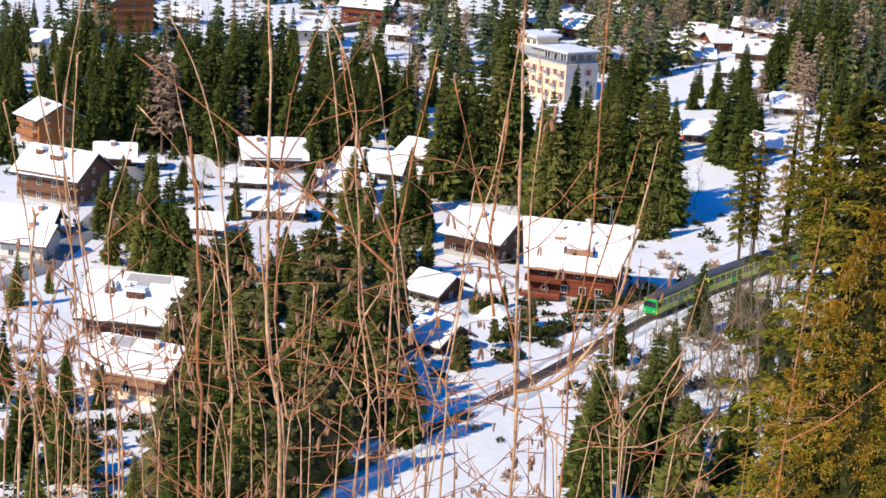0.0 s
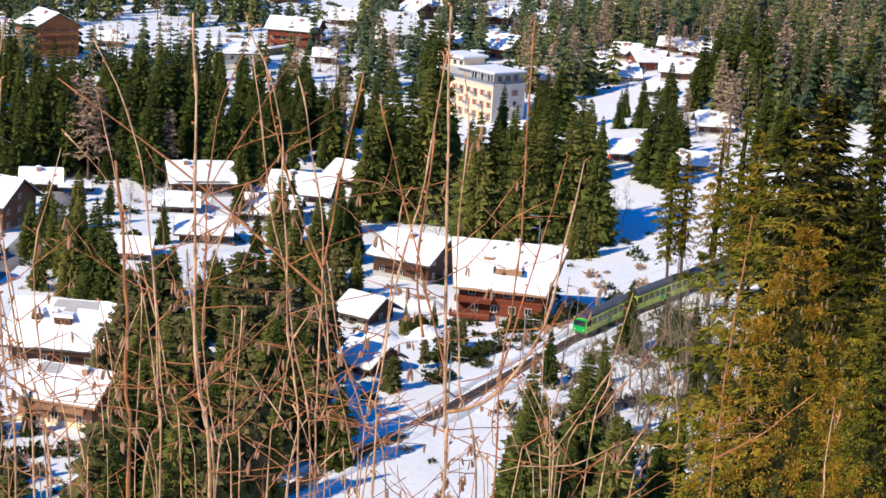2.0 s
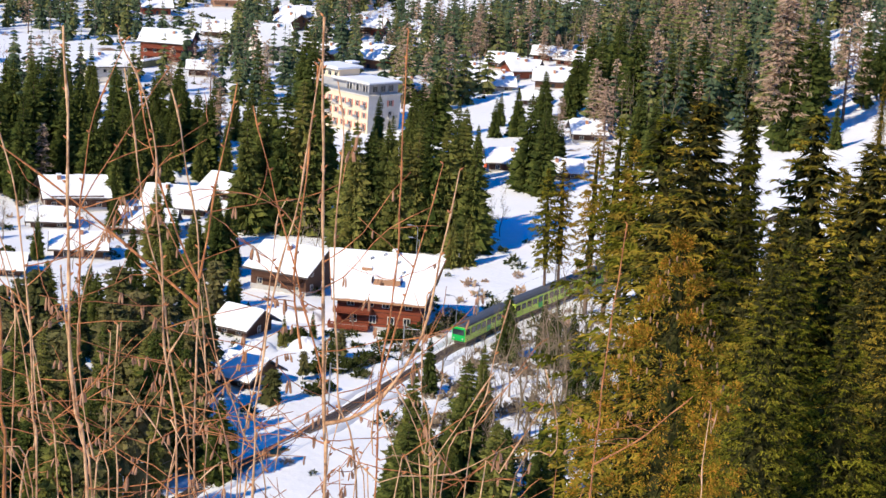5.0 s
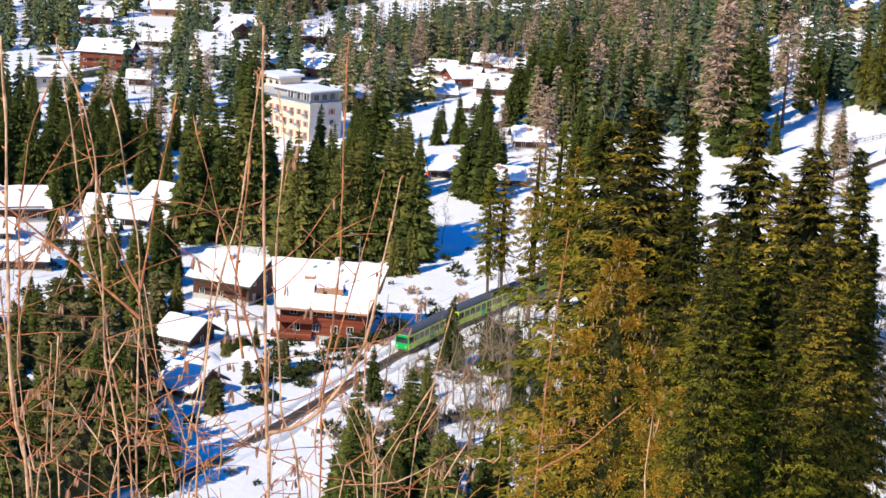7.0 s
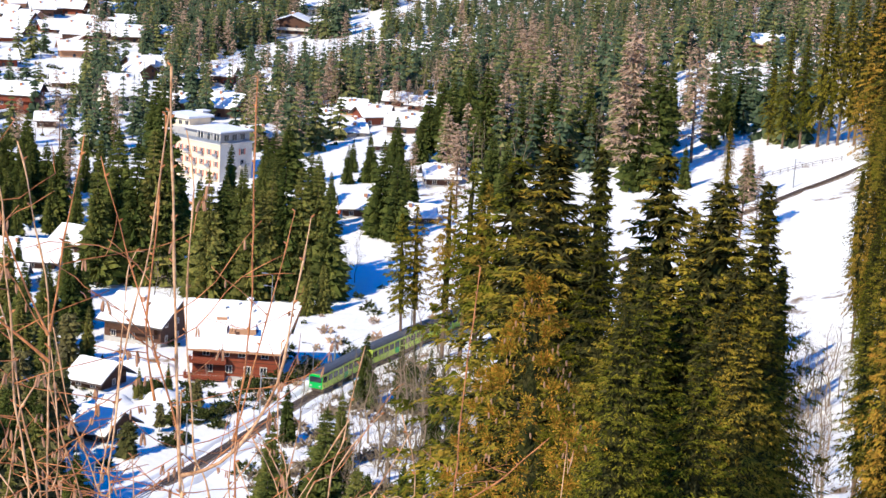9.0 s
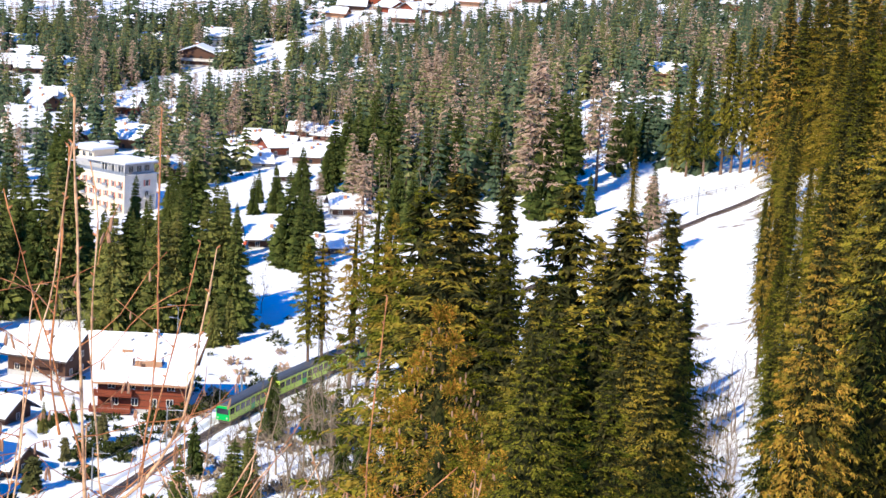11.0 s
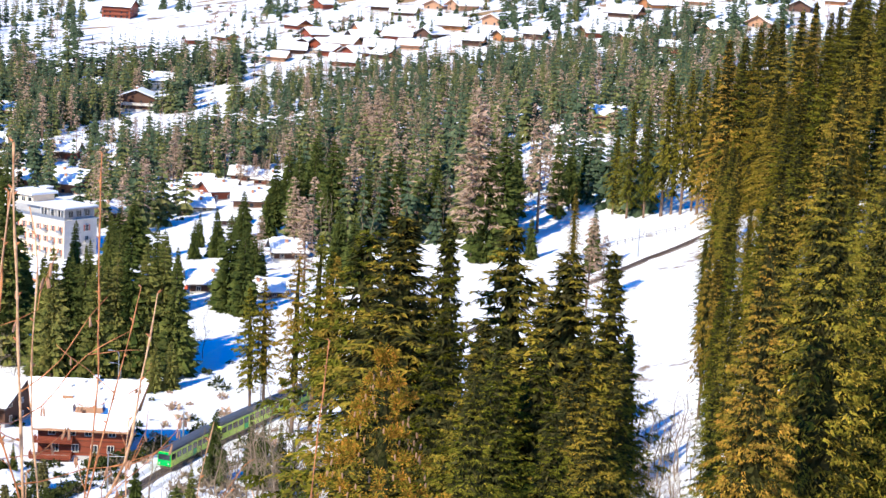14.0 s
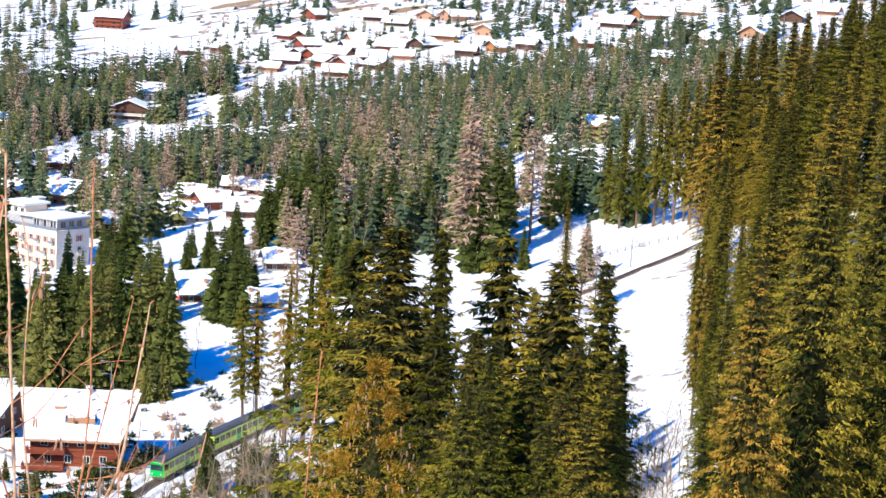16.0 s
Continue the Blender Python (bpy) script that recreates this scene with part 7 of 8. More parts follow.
tree('bare', 41.3, 282.9, 15.7)
tree('bare', 41.0, 294.5, 14.5)
tree('bare', 51.5, 276.4, 17.2)
tree('bare', 42.4, 266.7, 16.6)
tree('bare', 39.6, 262.2, 14.6)
tree('bare', 41.6, 320.1, 9.7)
tree('bare', 38.7, 313.5, 7.6)
tree('mid', 22.6, 256.9, 16.8, fat=1.20)
tree('mid', 24.0, 252.2, 12.6, fat=1.20)
tree('mid', 28.9, 251.8, 14.9, fat=1.20)
tree('mid', 33.4, 239.2, 12.5, fat=1.20)
tree('mid', 26.4, 247.5, 10.0, fat=1.20)
tree('mid', 18.6, 241.4, 9.8, fat=1.20)
tree('mid', 35.2, 282.3, 12.1, fat=1.20)
tree('bare', 19.4, 295.0, 7.0)
tree('bare', 30.8, 299.5, 12.9)
tree('bare', 36.2, 276.0, 12.0)
tree('bare', 40.4, 270.6, 13.4)
tree('bare', 33.7, 266.5, 9.8)
tree('bare', 44.5, 254.5, 12.7)
tree('bare', 44.4, 270.0, 13.4)
tree('bare', 94.1, 258.0, 13.2)
tree('bare', 91.3, 256.4, 11.5)
tree('bare', 97.5, 263.2, 13.2)
tree('bare', 93.7, 260.6, 15.7)
tree('bare', 94.4, 256.6, 15.5)
tree('bare', 94.7, 251.7, 15.5)
tree('bare', 90.0, 255.5, 15.6)
tree('bare', 95.8, 246.6, 13.7)
tree('bare', 107.0, 288.1, 11.3)
tree('bare', 109.8, 289.4, 10.9)
tree('bare', 108.9, 283.0, 9.7)
tree('bare', 111.7, 284.3, 13.3)
tree('bare', 113.9, 286.3, 9.0)
tree('bare', 112.8, 300.5, 11.5)
tree('bare', 109.2, 297.2, 13.5)
tree('bare', 118.9, 301.2, 9.4)
tree('bare', 113.3, 292.6, 11.8)
tree('bare', 107.2, 280.8, 12.1)
tree('bare', 104.4, 286.1, 9.2)
tree('bare', 111.9, 278.7, 10.9)
tree('mid', 6.0, 322.0, 6.0, fat=1.2)
tree('mid', 11.0, 328.0, 5.0, fat=1.2)
tree('pine', 15.5, 316.0, 5.5, fat=1.1)
tree('pine', 9.0, 304.0, 5.0, fat=1.1)
tree('pine', 4.0, 290.5, 6.0, fat=1.1)
tree('mid', -6.0, 316.0, 9.0, fat=1.2)
tree('pine', -9.5, 300.0, 11.0)
tree('mid', 158.0, 505.0, 24.0)
tree('mid', 165.0, 515.0, 22.0)
tree('mid', 140.0, 503.0, 25.0)
tree('mid', 171.0, 521.0, 20.0)
tree('mid', 150.0, 516.0, 24.0)
tree('mid', 133.0, 505.0, 22.0)
tree('mid', 179.0, 520.0, 21.0)
tree('near', 146.7, 452.5, 18.3, fat=0.9)
tree('larch', 140.7, 411.0, 14.2, fat=1.0)
tree('mid', 146.8, 437.0, 15.8, fat=1.0)
tree('mid', 138.6, 461.1, 11.7, fat=1.0)
tree('larch', 126.9, 472.5, 39.7, fat=1.15)
tree('mid', 130.1, 471.7, 30.9, 3, fat=1.20)
tree('mid', 140.4, 494.7, 28.1, 1, fat=1.20)
tree('larch', 149.4, 492.4, 30.5, fat=1.15)
tree('larch', 135.3, 405.5, 20.0, fat=1.15)
tree('edge', 172.9, 489.8, 31.1, fat=0.85)
tree('edge', 176.4, 486.4, 29.8, fat=0.85)
tree('edge', 180.6, 485.0, 37.9, fat=0.85)
tree('edge', 184.6, 481.4, 38.0, fat=0.85)
tree('edge', 187.8, 478.0, 38.0, fat=0.85)
tree('edge', 192.3, 478.5, 38.0, fat=0.85)
tree('edge', 197.0, 479.0, 38.0, fat=0.85)
tree('edge', 183.1, 484.2, 32.0, fat=0.85)
tree('edge', 187.9, 482.4, 30.0, fat=0.85)
tree('edge', 192.2, 480.8, 32.2, fat=0.85)
tree('edge', 171.4, 497.0, 21.5, fat=0.85)
tree('edge', 198.6, 483.0, 25.5, fat=0.85)
tree('edge', 203.5, 485.7, 35.6, fat=0.85)
tree('edge', 209.7, 490.2, 30.1, fat=0.85)
tree('mid', 99.9, 545.5, 28.6, fat=1.20)
tree('mid', 102.5, 533.7, 28.1, fat=1.20)
tree('mid', 100.5, 576.1, 21.8, fat=1.20)
tree('mid', 108.3, 546.5, 22.6, fat=1.20)
tree('mid', 110.6, 525.5, 21.7, fat=1.20)
tree('mid', 99.3, 588.5, 18.7, fat=1.20)
tree('mid', 126.4, 529.2, 20.4, fat=1.20)
tree('mid', 123.5, 541.3, 19.3, fat=1.20)
tree('mid', 122.8, 553.2, 19.6, fat=1.20)
tree('bare', 110.3, 546.1, 14.3)
tree('bare', 114.0, 540.8, 14.5)
tree('bare', 116.6, 538.1, 16.0)
tree('bare', 128.4, 526.5, 14.1)
tree('bare', 131.7, 523.5, 14.7)
tree('bare', 125.2, 529.5, 12.6)
tree('bare', 150.7, 630.8, 20.3)
tree('bare', 151.0, 644.4, 17.8)
tree('bare', 109.9, 676.7, 13.8)
tree('bare', 114.2, 673.2, 14.6)
tree('larch', 74.2, 667.0, 19.1, fat=1.15)
tree('larch', 93.4, 797.1, 15.9, fat=1.15)
tree('larch', 67.3, 646.1, 12.9, fat=1.15)
tree('larch', 60.2, 638.7, 13.5, fat=1.15)
tree('larch', 93.4, 648.6, 12.8, fat=1.15)
tree('larch', 96.5, 637.5, 11.1, fat=1.15)
tree('larch', 98.2, 624.1, 10.8, fat=1.15)
tree('larch', 65.7, 727.8, 15.2, fat=1.15)
tree('larch', 121.1, 625.9, 14.6, fat=1.15)
tree('larch', 140.6, 654.8, 21.3, fat=1.15)
tree('larch', 138.1, 660.8, 19.1, fat=1.15)
tree('larch', 144.0, 651.4, 17.3, fat=1.15)
tree('larch', 134.8, 678.4, 16.7, fat=1.15)
tree('larch', 186.4, 702.7, 16.6, fat=1.15)
tree('larch', 206.3, 744.6, 13.3, fat=1.15)
tree('larch', 225.7, 649.7, 15.4, fat=1.15)
tree('larch', 235.3, 717.0, 11.4, fat=1.15)
tree('larch', 138.0, 784.8, 15.7, fat=1.15)
tree('far', 32.9, 1093.8, 23.8, fat=1.00)
tree('far', 38.0, 1067.5, 20.4, fat=1.00)
tree('far', 46.0, 930.4, 27.2, fat=1.00)
tree('far', 53.3, 949.0, 29.0, fat=1.00)
tree('far', 57.3, 948.8, 26.2, fat=1.00)
tree('far', 39.9, 934.4, 23.1, fat=1.00)
tree('far', 64.6, 1247.9, 11.9, fat=1.00)
tree('far', 53.5, 1268.6, 14.0, fat=1.00)
tree('far', 61.1, 907.3, 27.8, fat=1.00)
tree('far', 73.8, 959.4, 25.5, fat=1.00)
tree('far', 76.3, 940.0, 24.7, fat=1.00)
tree('far', 98.3, 961.4, 16.2, fat=1.00)
tree('far', 103.2, 957.0, 17.5, fat=1.00)
tree('far', 107.3, 933.5, 16.8, fat=1.00)
tree('far', 126.8, 931.3, 17.0, fat=1.00)
tree('far', 132.3, 923.0, 15.8, fat=1.00)
tree('far', 139.5, 937.3, 18.5, fat=1.00)
tree('far', 147.8, 947.8, 18.8, fat=1.00)
tree('far', 175.8, 1090.2, 10.8, fat=1.00)
tree('far', 189.7, 1056.9, 11.6, fat=1.00)
tree('far', 201.2, 1020.4, 10.3, fat=1.00)
tree('far', 203.8, 966.0, 15.0, fat=1.00)
tree('far', 230.2, 980.8, 10.9, fat=1.00)
tree('far', 317.0, 832.0, 15.8, fat=1.00)
tree('far', 325.1, 832.8, 16.0, fat=1.00)
tree('far', 288.2, 794.3, 13.2, fat=1.00)
tree('far', 292.5, 789.2, 14.2, fat=1.00)
tree('far', 292.3, 887.2, 7.9, fat=1.00)
tree('far', 108.7, 996.2, 13.9, fat=1.00)
tree('far', 113.8, 944.3, 16.1, fat=1.00)
tree('far', 87.4, 974.1, 13.3, fat=1.00)
tree('larch', 137.2, 849.3, 14.7, fat=1.15)
tree('larch', 88.2, 765.6, 10.8, fat=1.15)
tree('larch', 79.6, 680.3, 14.4, fat=1.15)
tree('larch', 64.2, 701.6, 12.9, fat=1.15)
tree('larch', 96.4, 667.3, 11.3, fat=1.15)
tree('larch', 99.9, 664.1, 8.3, fat=1.15)
tree('larch', 119.5, 655.8, 12.4, fat=1.15)
tree('larch', 124.6, 652.1, 11.1, fat=1.15)
tree('larch', 142.5, 807.3, 10.4, fat=1.15)
tree('larch', 142.4, 685.6, 20.0, fat=1.15)
tree('larch', 143.3, 671.1, 23.3, fat=1.15)
tree('larch', 151.5, 689.7, 17.0, fat=1.15)
tree('larch', 164.9, 614.1, 16.3, fat=1.15)
tree('bare', 104.4, 658.0, 16.2)
tree('bare', 109.4, 665.6, 15.5)
tree('bare', 112.8, 662.3, 14.5)
tree('bare', 153.4, 643.9, 14.0)
tree('bare', 151.5, 644.3, 15.3)
tree('bare', 155.2, 635.2, 13.8)
tree('bare', 158.2, 623.8, 13.7)
tree('bare', 141.0, 630.2, 11.2)
tree('far', 126.9, 1248.5, 14.9, fat=1.10)
tree('far', 106.3, 1255.4, 17.5, fat=1.12)
tree('far', 101.9, 1250.6, 15.7, fat=1.08)
tree('far', 93.8, 1287.0, 14.7, fat=1.09)
tree('far', 116.2, 1285.3, 13.3, fat=1.09)
tree('far', 135.0, 1222.7, 12.5, fat=1.07)
tree('far', 135.6, 1237.6, 14.9, fat=0.95)
tree('far', 91.5, 1266.6, 13.0, fat=0.89)
tree('far', 139.1, 1247.3, 16.6, fat=1.09)
tree('far', 103.6, 1276.0, 13.3, fat=1.05)
tree('far', 138.4, 1207.5, 15.0, fat=1.01)
tree('far', 110.6, 1249.9, 13.6, fat=0.93)
tree('far', 127.5, 1253.5, 17.9, fat=1.06)
tree('far', 101.7, 1302.1, 15.6, fat=0.90)
tree('far', 179.5, 1126.1, 16.9, fat=0.97)
tree('far', 178.7, 1117.0, 12.8, fat=0.95)
tree('far', 185.3, 1134.5, 17.6, fat=0.89)
tree('far', 176.3, 1145.2, 14.8, fat=0.97)
tree('far', 177.6, 1140.3, 17.4, fat=1.12)
tree('far', 210.6, 1153.9, 15.5, fat=0.91)
tree('far', 189.8, 1124.5, 13.6, fat=0.91)
tree('far', 217.6, 1162.2, 13.4, fat=0.91)
tree('far', 209.6, 1107.2, 13.1, fat=0.89)
tree('far', 219.1, 1157.1, 16.3, fat=1.05)
tree('far', 206.3, 1135.7, 14.5, fat=0.94)
tree('far', 212.8, 1163.1, 14.9, fat=0.93)
tree('far', 194.9, 1105.2, 15.4, fat=1.04)
tree('far', 284.7, 1067.7, 16.7, fat=1.10)
tree('far', 281.0, 1046.0, 17.1, fat=1.12)
tree('far', 277.4, 1069.6, 14.0, fat=0.87)
tree('far', 277.7, 1074.1, 12.1, fat=0.97)
tree('far', 270.0, 1062.4, 17.1, fat=1.06)
tree('far', 268.8, 1053.6, 13.1, fat=1.08)
tree('far', 284.5, 937.8, 14.6, fat=1.13)
tree('far', 260.2, 912.5, 13.2, fat=0.89)
tree('far', 292.8, 1029.4, 17.0, fat=0.91)
tree('far', 293.1, 977.0, 14.2, fat=1.07)
tree('far', 293.4, 981.2, 16.5, fat=0.91)
tree('far', 262.2, 944.1, 17.1, fat=1.07)
tree('far', 272.3, 889.4, 17.6, fat=1.02)
tree('far', 270.4, 954.2, 14.6, fat=1.05)
tree('far', 294.7, 1015.6, 13.2, fat=0.91)
tree('far', 282.3, 918.1, 15.2, fat=0.95)
tree('far', 291.1, 948.2, 15.0, fat=0.92)
tree('far', 298.7, 937.6, 14.8, fat=0.92)
tree('far', 281.6, 955.1, 14.6, fat=1.07)
tree('far', 273.1, 941.1, 16.0, fat=0.90)
tree('far', 309.9, 997.9, 13.5, fat=1.09)
tree('far', 280.0, 997.9, 14.5, fat=1.12)
tree('far', 307.1, 968.5, 15.8, fat=1.09)
tree('far', 289.7, 973.8, 12.9, fat=0.89)
tree('far', 286.9, 1035.5, 16.3, fat=1.03)
tree('far', 255.1, 913.9, 17.9, fat=0.98)
tree('far', 265.7, 911.0, 16.0, fat=1.07)
tree('far', 265.4, 935.1, 14.7, fat=0.88)
tree('far', 321.8, 1011.9, 13.4, fat=0.94)
tree('far', 340.7, 983.5, 13.2, fat=0.89)
tree('far', 320.8, 1007.8, 14.5, fat=0.89)
tree('far', 331.8, 995.4, 12.1, fat=0.99)
tree('far', 326.4, 1014.9, 16.5, fat=0.98)
tree('far', 325.9, 992.9, 16.4, fat=1.03)
tree('far', 337.8, 971.4, 14.0, fat=1.12)
tree('far', 322.1, 1016.3, 12.7, fat=0.97)
tree('far', 323.2, 829.7, 14.9, fat=1.05)
tree('far', 308.4, 776.0, 14.2, fat=0.97)
tree('far', 311.8, 781.9, 17.3, fat=0.90)
tree('far', 316.0, 828.6, 13.9, fat=0.99)
tree('far', 322.3, 833.9, 15.5, fat=1.01)
tree('far', 326.7, 863.3, 16.5, fat=1.09)
tree('far', 324.4, 848.5, 12.6, fat=1.03)
tree('far', 303.9, 781.3, 16.1, fat=1.02)
tree('far', 305.4, 784.4, 17.5, fat=0.91)
tree('far', 323.1, 856.8, 12.1, fat=1.09)
tree('far', 392.4, 889.9, 16.6, fat=1.04)
tree('far', 384.9, 901.7, 17.7, fat=0.95)
tree('far', 375.6, 935.6, 16.7, fat=1.07)
tree('far', 384.1, 880.9, 13.4, fat=0.97)
tree('far', 367.5, 896.3, 12.0, fat=0.95)
tree('far', 381.8, 894.5, 12.0, fat=0.90)
tree('far', 375.2, 927.2, 15.1, fat=0.87)
tree('far', 389.3, 895.6, 15.9, fat=0.96)
tree('far', 396.2, 909.8, 17.2, fat=0.93)
tree('far', 378.5, 900.2, 16.0, fat=1.01)
tree('far', 309.0, 838.8, 15.2, fat=1.00)
tree('far', 306.6, 835.8, 16.2, fat=0.89)
tree('far', 302.3, 845.0, 17.9, fat=0.91)
tree('far', 304.1, 829.2, 15.6, fat=1.07)
tree('far', 300.2, 815.6, 16.3, fat=0.87)
tree('far', 338.3, 831.5, 14.7, fat=1.07)
tree('far', 345.7, 813.0, 12.5, fat=0.94)
tree('far', 342.8, 845.3, 17.0, fat=0.95)
tree('far', 350.8, 810.8, 16.4, fat=1.10)
tree('far', 326.8, 805.5, 17.4, fat=1.07)
tree('far', 325.8, 794.7, 16.5, fat=0.91)
tree('far', 339.8, 788.9, 13.2, fat=1.09)
tree('mid', -106.7, 547.5, 14.8, fat=1.33)
tree('mid', -113.9, 492.3, 17.6, fat=1.24)
tree('mid', -96.4, 459.1, 17.2, fat=1.45)
tree('mid', -102.8, 451.7, 14.0, fat=1.25)
tree('mid', -104.5, 467.4, 15.5, fat=1.28)
tree('mid', -104.4, 496.6, 15.5, fat=1.17)
tree('mid', -105.4, 524.9, 12.1, fat=1.46)
tree('mid', -100.9, 508.1, 15.7, fat=1.21)
tree('mid', -102.6, 461.7, 16.5, fat=1.39)
tree('mid', 20.4, 234.8, 16.9, fat=1.48)
tree('mid', 28.3, 244.0, 20.4, fat=1.48)
tree('mid', 31.1, 231.9, 15.4, fat=1.48)

KEEP = []
KEEP += [(24, 340, 14), (27, 547, 13), (-77, 389, 9), (-91, 441, 6), (-73, 425, 5), (-116, 558, 6), (-104, 614, 9), (-89, 643, 5), (-40, 431, 8), (-42, 411, 5), (-34, 385, 6), (-46, 369, 4), (-22, 409, 7), (-16, 431, 8), (-5, 442, 6), (-3, 419, 4), (8, 365, 7), (-1, 332, 5), (0, 302, 5), (-48, 301, 9), (-42, 272, 7), (-74, 344, 5), (-79, 360, 7), (-47, 616, 8), (-30, 658, 10)]
KEEP += [(-19, 633, 4), (4, 675, 7), (39, 660, 7), (45, 597, 6), (62, 481, 5), (74, 467, 4), (87, 513, 5), (80, 646, 5), (82, 624, 6), (91, 603, 6), (74, 605, 6), (81, 574, 4), (-12, 839, 9), (-38, 876, 7), (-31, 916, 6), (8, 846, 9), (12, 764, 5), (40, 733, 6), (54, 722, 4), (78, 858, 11), (92, 913, 8), (215, 634, 7), (199, 635, 4), (147, 563, 4), (88, 519, 4)]
KEEP += [(129, 564, 4), (41, 733, 6), (38, 657, 6), (56, 719, 4), (80, 645, 5), (85, 629, 6), (90, 601, 7), (95, 654, 5), (68, 636, 5), (74, 617, 6), (92, 913, 9), (23, 676, 5), (99, 1227, 11), (240, 957, 8), (314, 910, 9), (336, 929, 9), (282, 862, 7), (288, 828, 5), (292, 783, 5), (348, 819, 8), (325, 821, 6), (380, 855, 7), (402, 866, 6), (259, 952, 6), (253, 1046, 7)]
KEEP += [(261, 1022, 7), (212, 952, 8), (204, 991, 7), (205, 1122, 7), (179, 1052, 7), (162, 963, 7), (186, 955, 8), (175, 895, 7), (197, 928, 7), (209, 913, 6), (181, 1008, 7), (194, 896, 6), (176, 933, 6), (196, 967, 7), (171, 979, 6), (234, 1038, 7), (229, 1072, 7), (250, 889, 6), (261, 882, 6), (234, 892, 6), (354, 922, 6), (226, 942, 7), (183, 915, 6), (177, 963, 7), (152, 946, 6)]
KEEP += [(141, 1048, 5), (124, 1059, 4), (-46, 915, 8), (-37, 877, 8), (-28, 929, 8), (-35, 898, 8), (-17, 930, 8), (1, 926, 8), (-43, 840, 8), (-17, 868, 8), (-12, 840, 8), (-1, 854, 8), (9, 848, 8), (21, 853, 8), (-15, 800, 8), (-25, 872, 8), (-40, 856, 8), (13, 769, 8), (11, 745, 8), (-15, 725, 8), (-41, 771, 8), (-34, 953, 8), (-10, 890, 8), (-44, 945, 8), (5, 884, 8), (65, 928, 8)]
for hx, hy, hr in list(KEEP):
    far_off = math.hypot(hx, hy)
    if far_off > 400:
        for back in (14, 26, 38, 50):
            KEEP.append((hx * (1 - back / far_off), hy * (1 - back / far_off), hr * 0.75))
KEEP += [(101, 630, 12), (63, 620, 8), (58, 690, 7), (57, 672, 7), (82, 625, 26), (88, 603, 18), (196, 575, 11), (66, 538, 26), (78, 566, 24), (66, 508, 18), (86, 590, 16), (200, 590, 14), (205, 610, 14), (52, 430, 24), (70, 455, 20), (150, 400, 32), (172, 440, 30), (165, 470, 25), (120, 340, 26)]
for spot in LINE:
    KEEP.append((spot.x, spot.y, 6))


def mixed(rng):
    return rng.choice(("far",) * 9 + ("farolive",) * 5 + ("larchfar",) * 3 + ("thin",) * 3)


def grove(rng):
    return rng.choice(("far",) * 5 + ("farolive",) * 5 + ("larchfar",) * 4 + ("thin",) * 5)


# ---------- woods ----------
join_trees(LATE)
wood(mixed, 540, 21, sector(-13, 4, 570, 900), 13, 21, 4.8, KEEP, -0.16)
bushes(420, 50, sector(-5, 5, 700, 960), KEEP, 1.0, 3.2, HEDGE, "evergreen bushes between the upper chalets")
wood(grove, 500, 22, sector(4, 27, 570, 680), 14, 25, 5.2, KEEP, -0.35)
wood(mixed, 900, 25, sector(4, 27, 680, 785), 12, 19, 4.6, KEEP, -0.45)
wood(mixed, 760, 46, sector(8, 27, 785, 890), 9, 14, 4.3, KEEP, -0.4)
wood(mixed, 70, 51, sector(0.3, 3.6, 990, 1300), 14, 21, 6, KEEP, -0.3)
wood(mixed, 230, 47, sector(7.5, 21, 900, 1250), 6, 11, 6.5, KEEP, -0.05)
wood(mixed, 170, 36, sector(17, 27, 785, 1250), 10, 17, 7, KEEP, -0.1)
wood(mixed, 430, 37, sector(-1, 8, 790, 990), 14, 21, 4.8, KEEP, -0.25)
wood(mixed, 420, 24, sector(2, 27, 1320, 1500), 13, 20, 6, KEEP, -0.2)
wood("mid", 90, 26, sector(-13, 8, 430, 570), 13, 21, 5, KEEP, -0.1)
wood(grove, 110, 23, sector(9.5, 20, 515, 575), 15, 25, 5, KEEP, -0.2)
bushes(120, 44, sector(-13, -5, 205, 262), KEEP, 0.9, 2.6, HEDGE, "dense evergreen brush below the lowest houses")
bushes(160, 45, sector(-13, -3, 205, 300), KEEP, 0.8, 2.4, LARCH, "leafless brown brush below the lowest houses")
wood("scrub", 330, 27, sector(4.5, 20, 232, 345), 3.5, 7, 1.8, KEEP)
wood("scrub", 70, 52, sector(18.9, 21.6, 250, 305), 4, 8, 1.8, KEEP)
wood("thin", 40, 53, sector(18.9, 21.6, 245, 305), 14, 22, 2.5, KEEP)
wood("thin", 110, 28, sector(6.5, 18, 240, 335), 13, 24, 2.5, KEEP)
wood("mid", 36, 34, sector(4.5, 16, 232, 325), 6, 14, 3.5, KEEP)
bushes(90, 48, sector(4.5, 14, 232, 330), KEEP, 0.8, 2.8, NEEDLES_PINE, "olive evergreen brush on the slope above the track")
bushes(60, 49, lambda rng: (rng.uniform(12, 36), rng.uniform(312, 331)), KEEP, 0.9, 2.0, HEDGE, "dark evergreen bushes below the red-brown chalet")
bushes(330, 39, sector(4.5, 14, 232, 330), KEEP, 0.8, 2.6, GREY_TWIG, "grey leafless brush on the slope above the track")
wood("far", 40, 29, sector(34, 48, 90, 260), 20, 28, 8, KEEP)
bushes(620, 31, sector(-13, 9, 240, 620), KEEP, 0.7, 2.4, HEDGE, "small evergreen bushes between the houses")
bushes(480, 32, sector(-13, 12, 240, 900), KEEP, 0.6, 2.0, LARCH, "small leafless brown bushes in the snow")
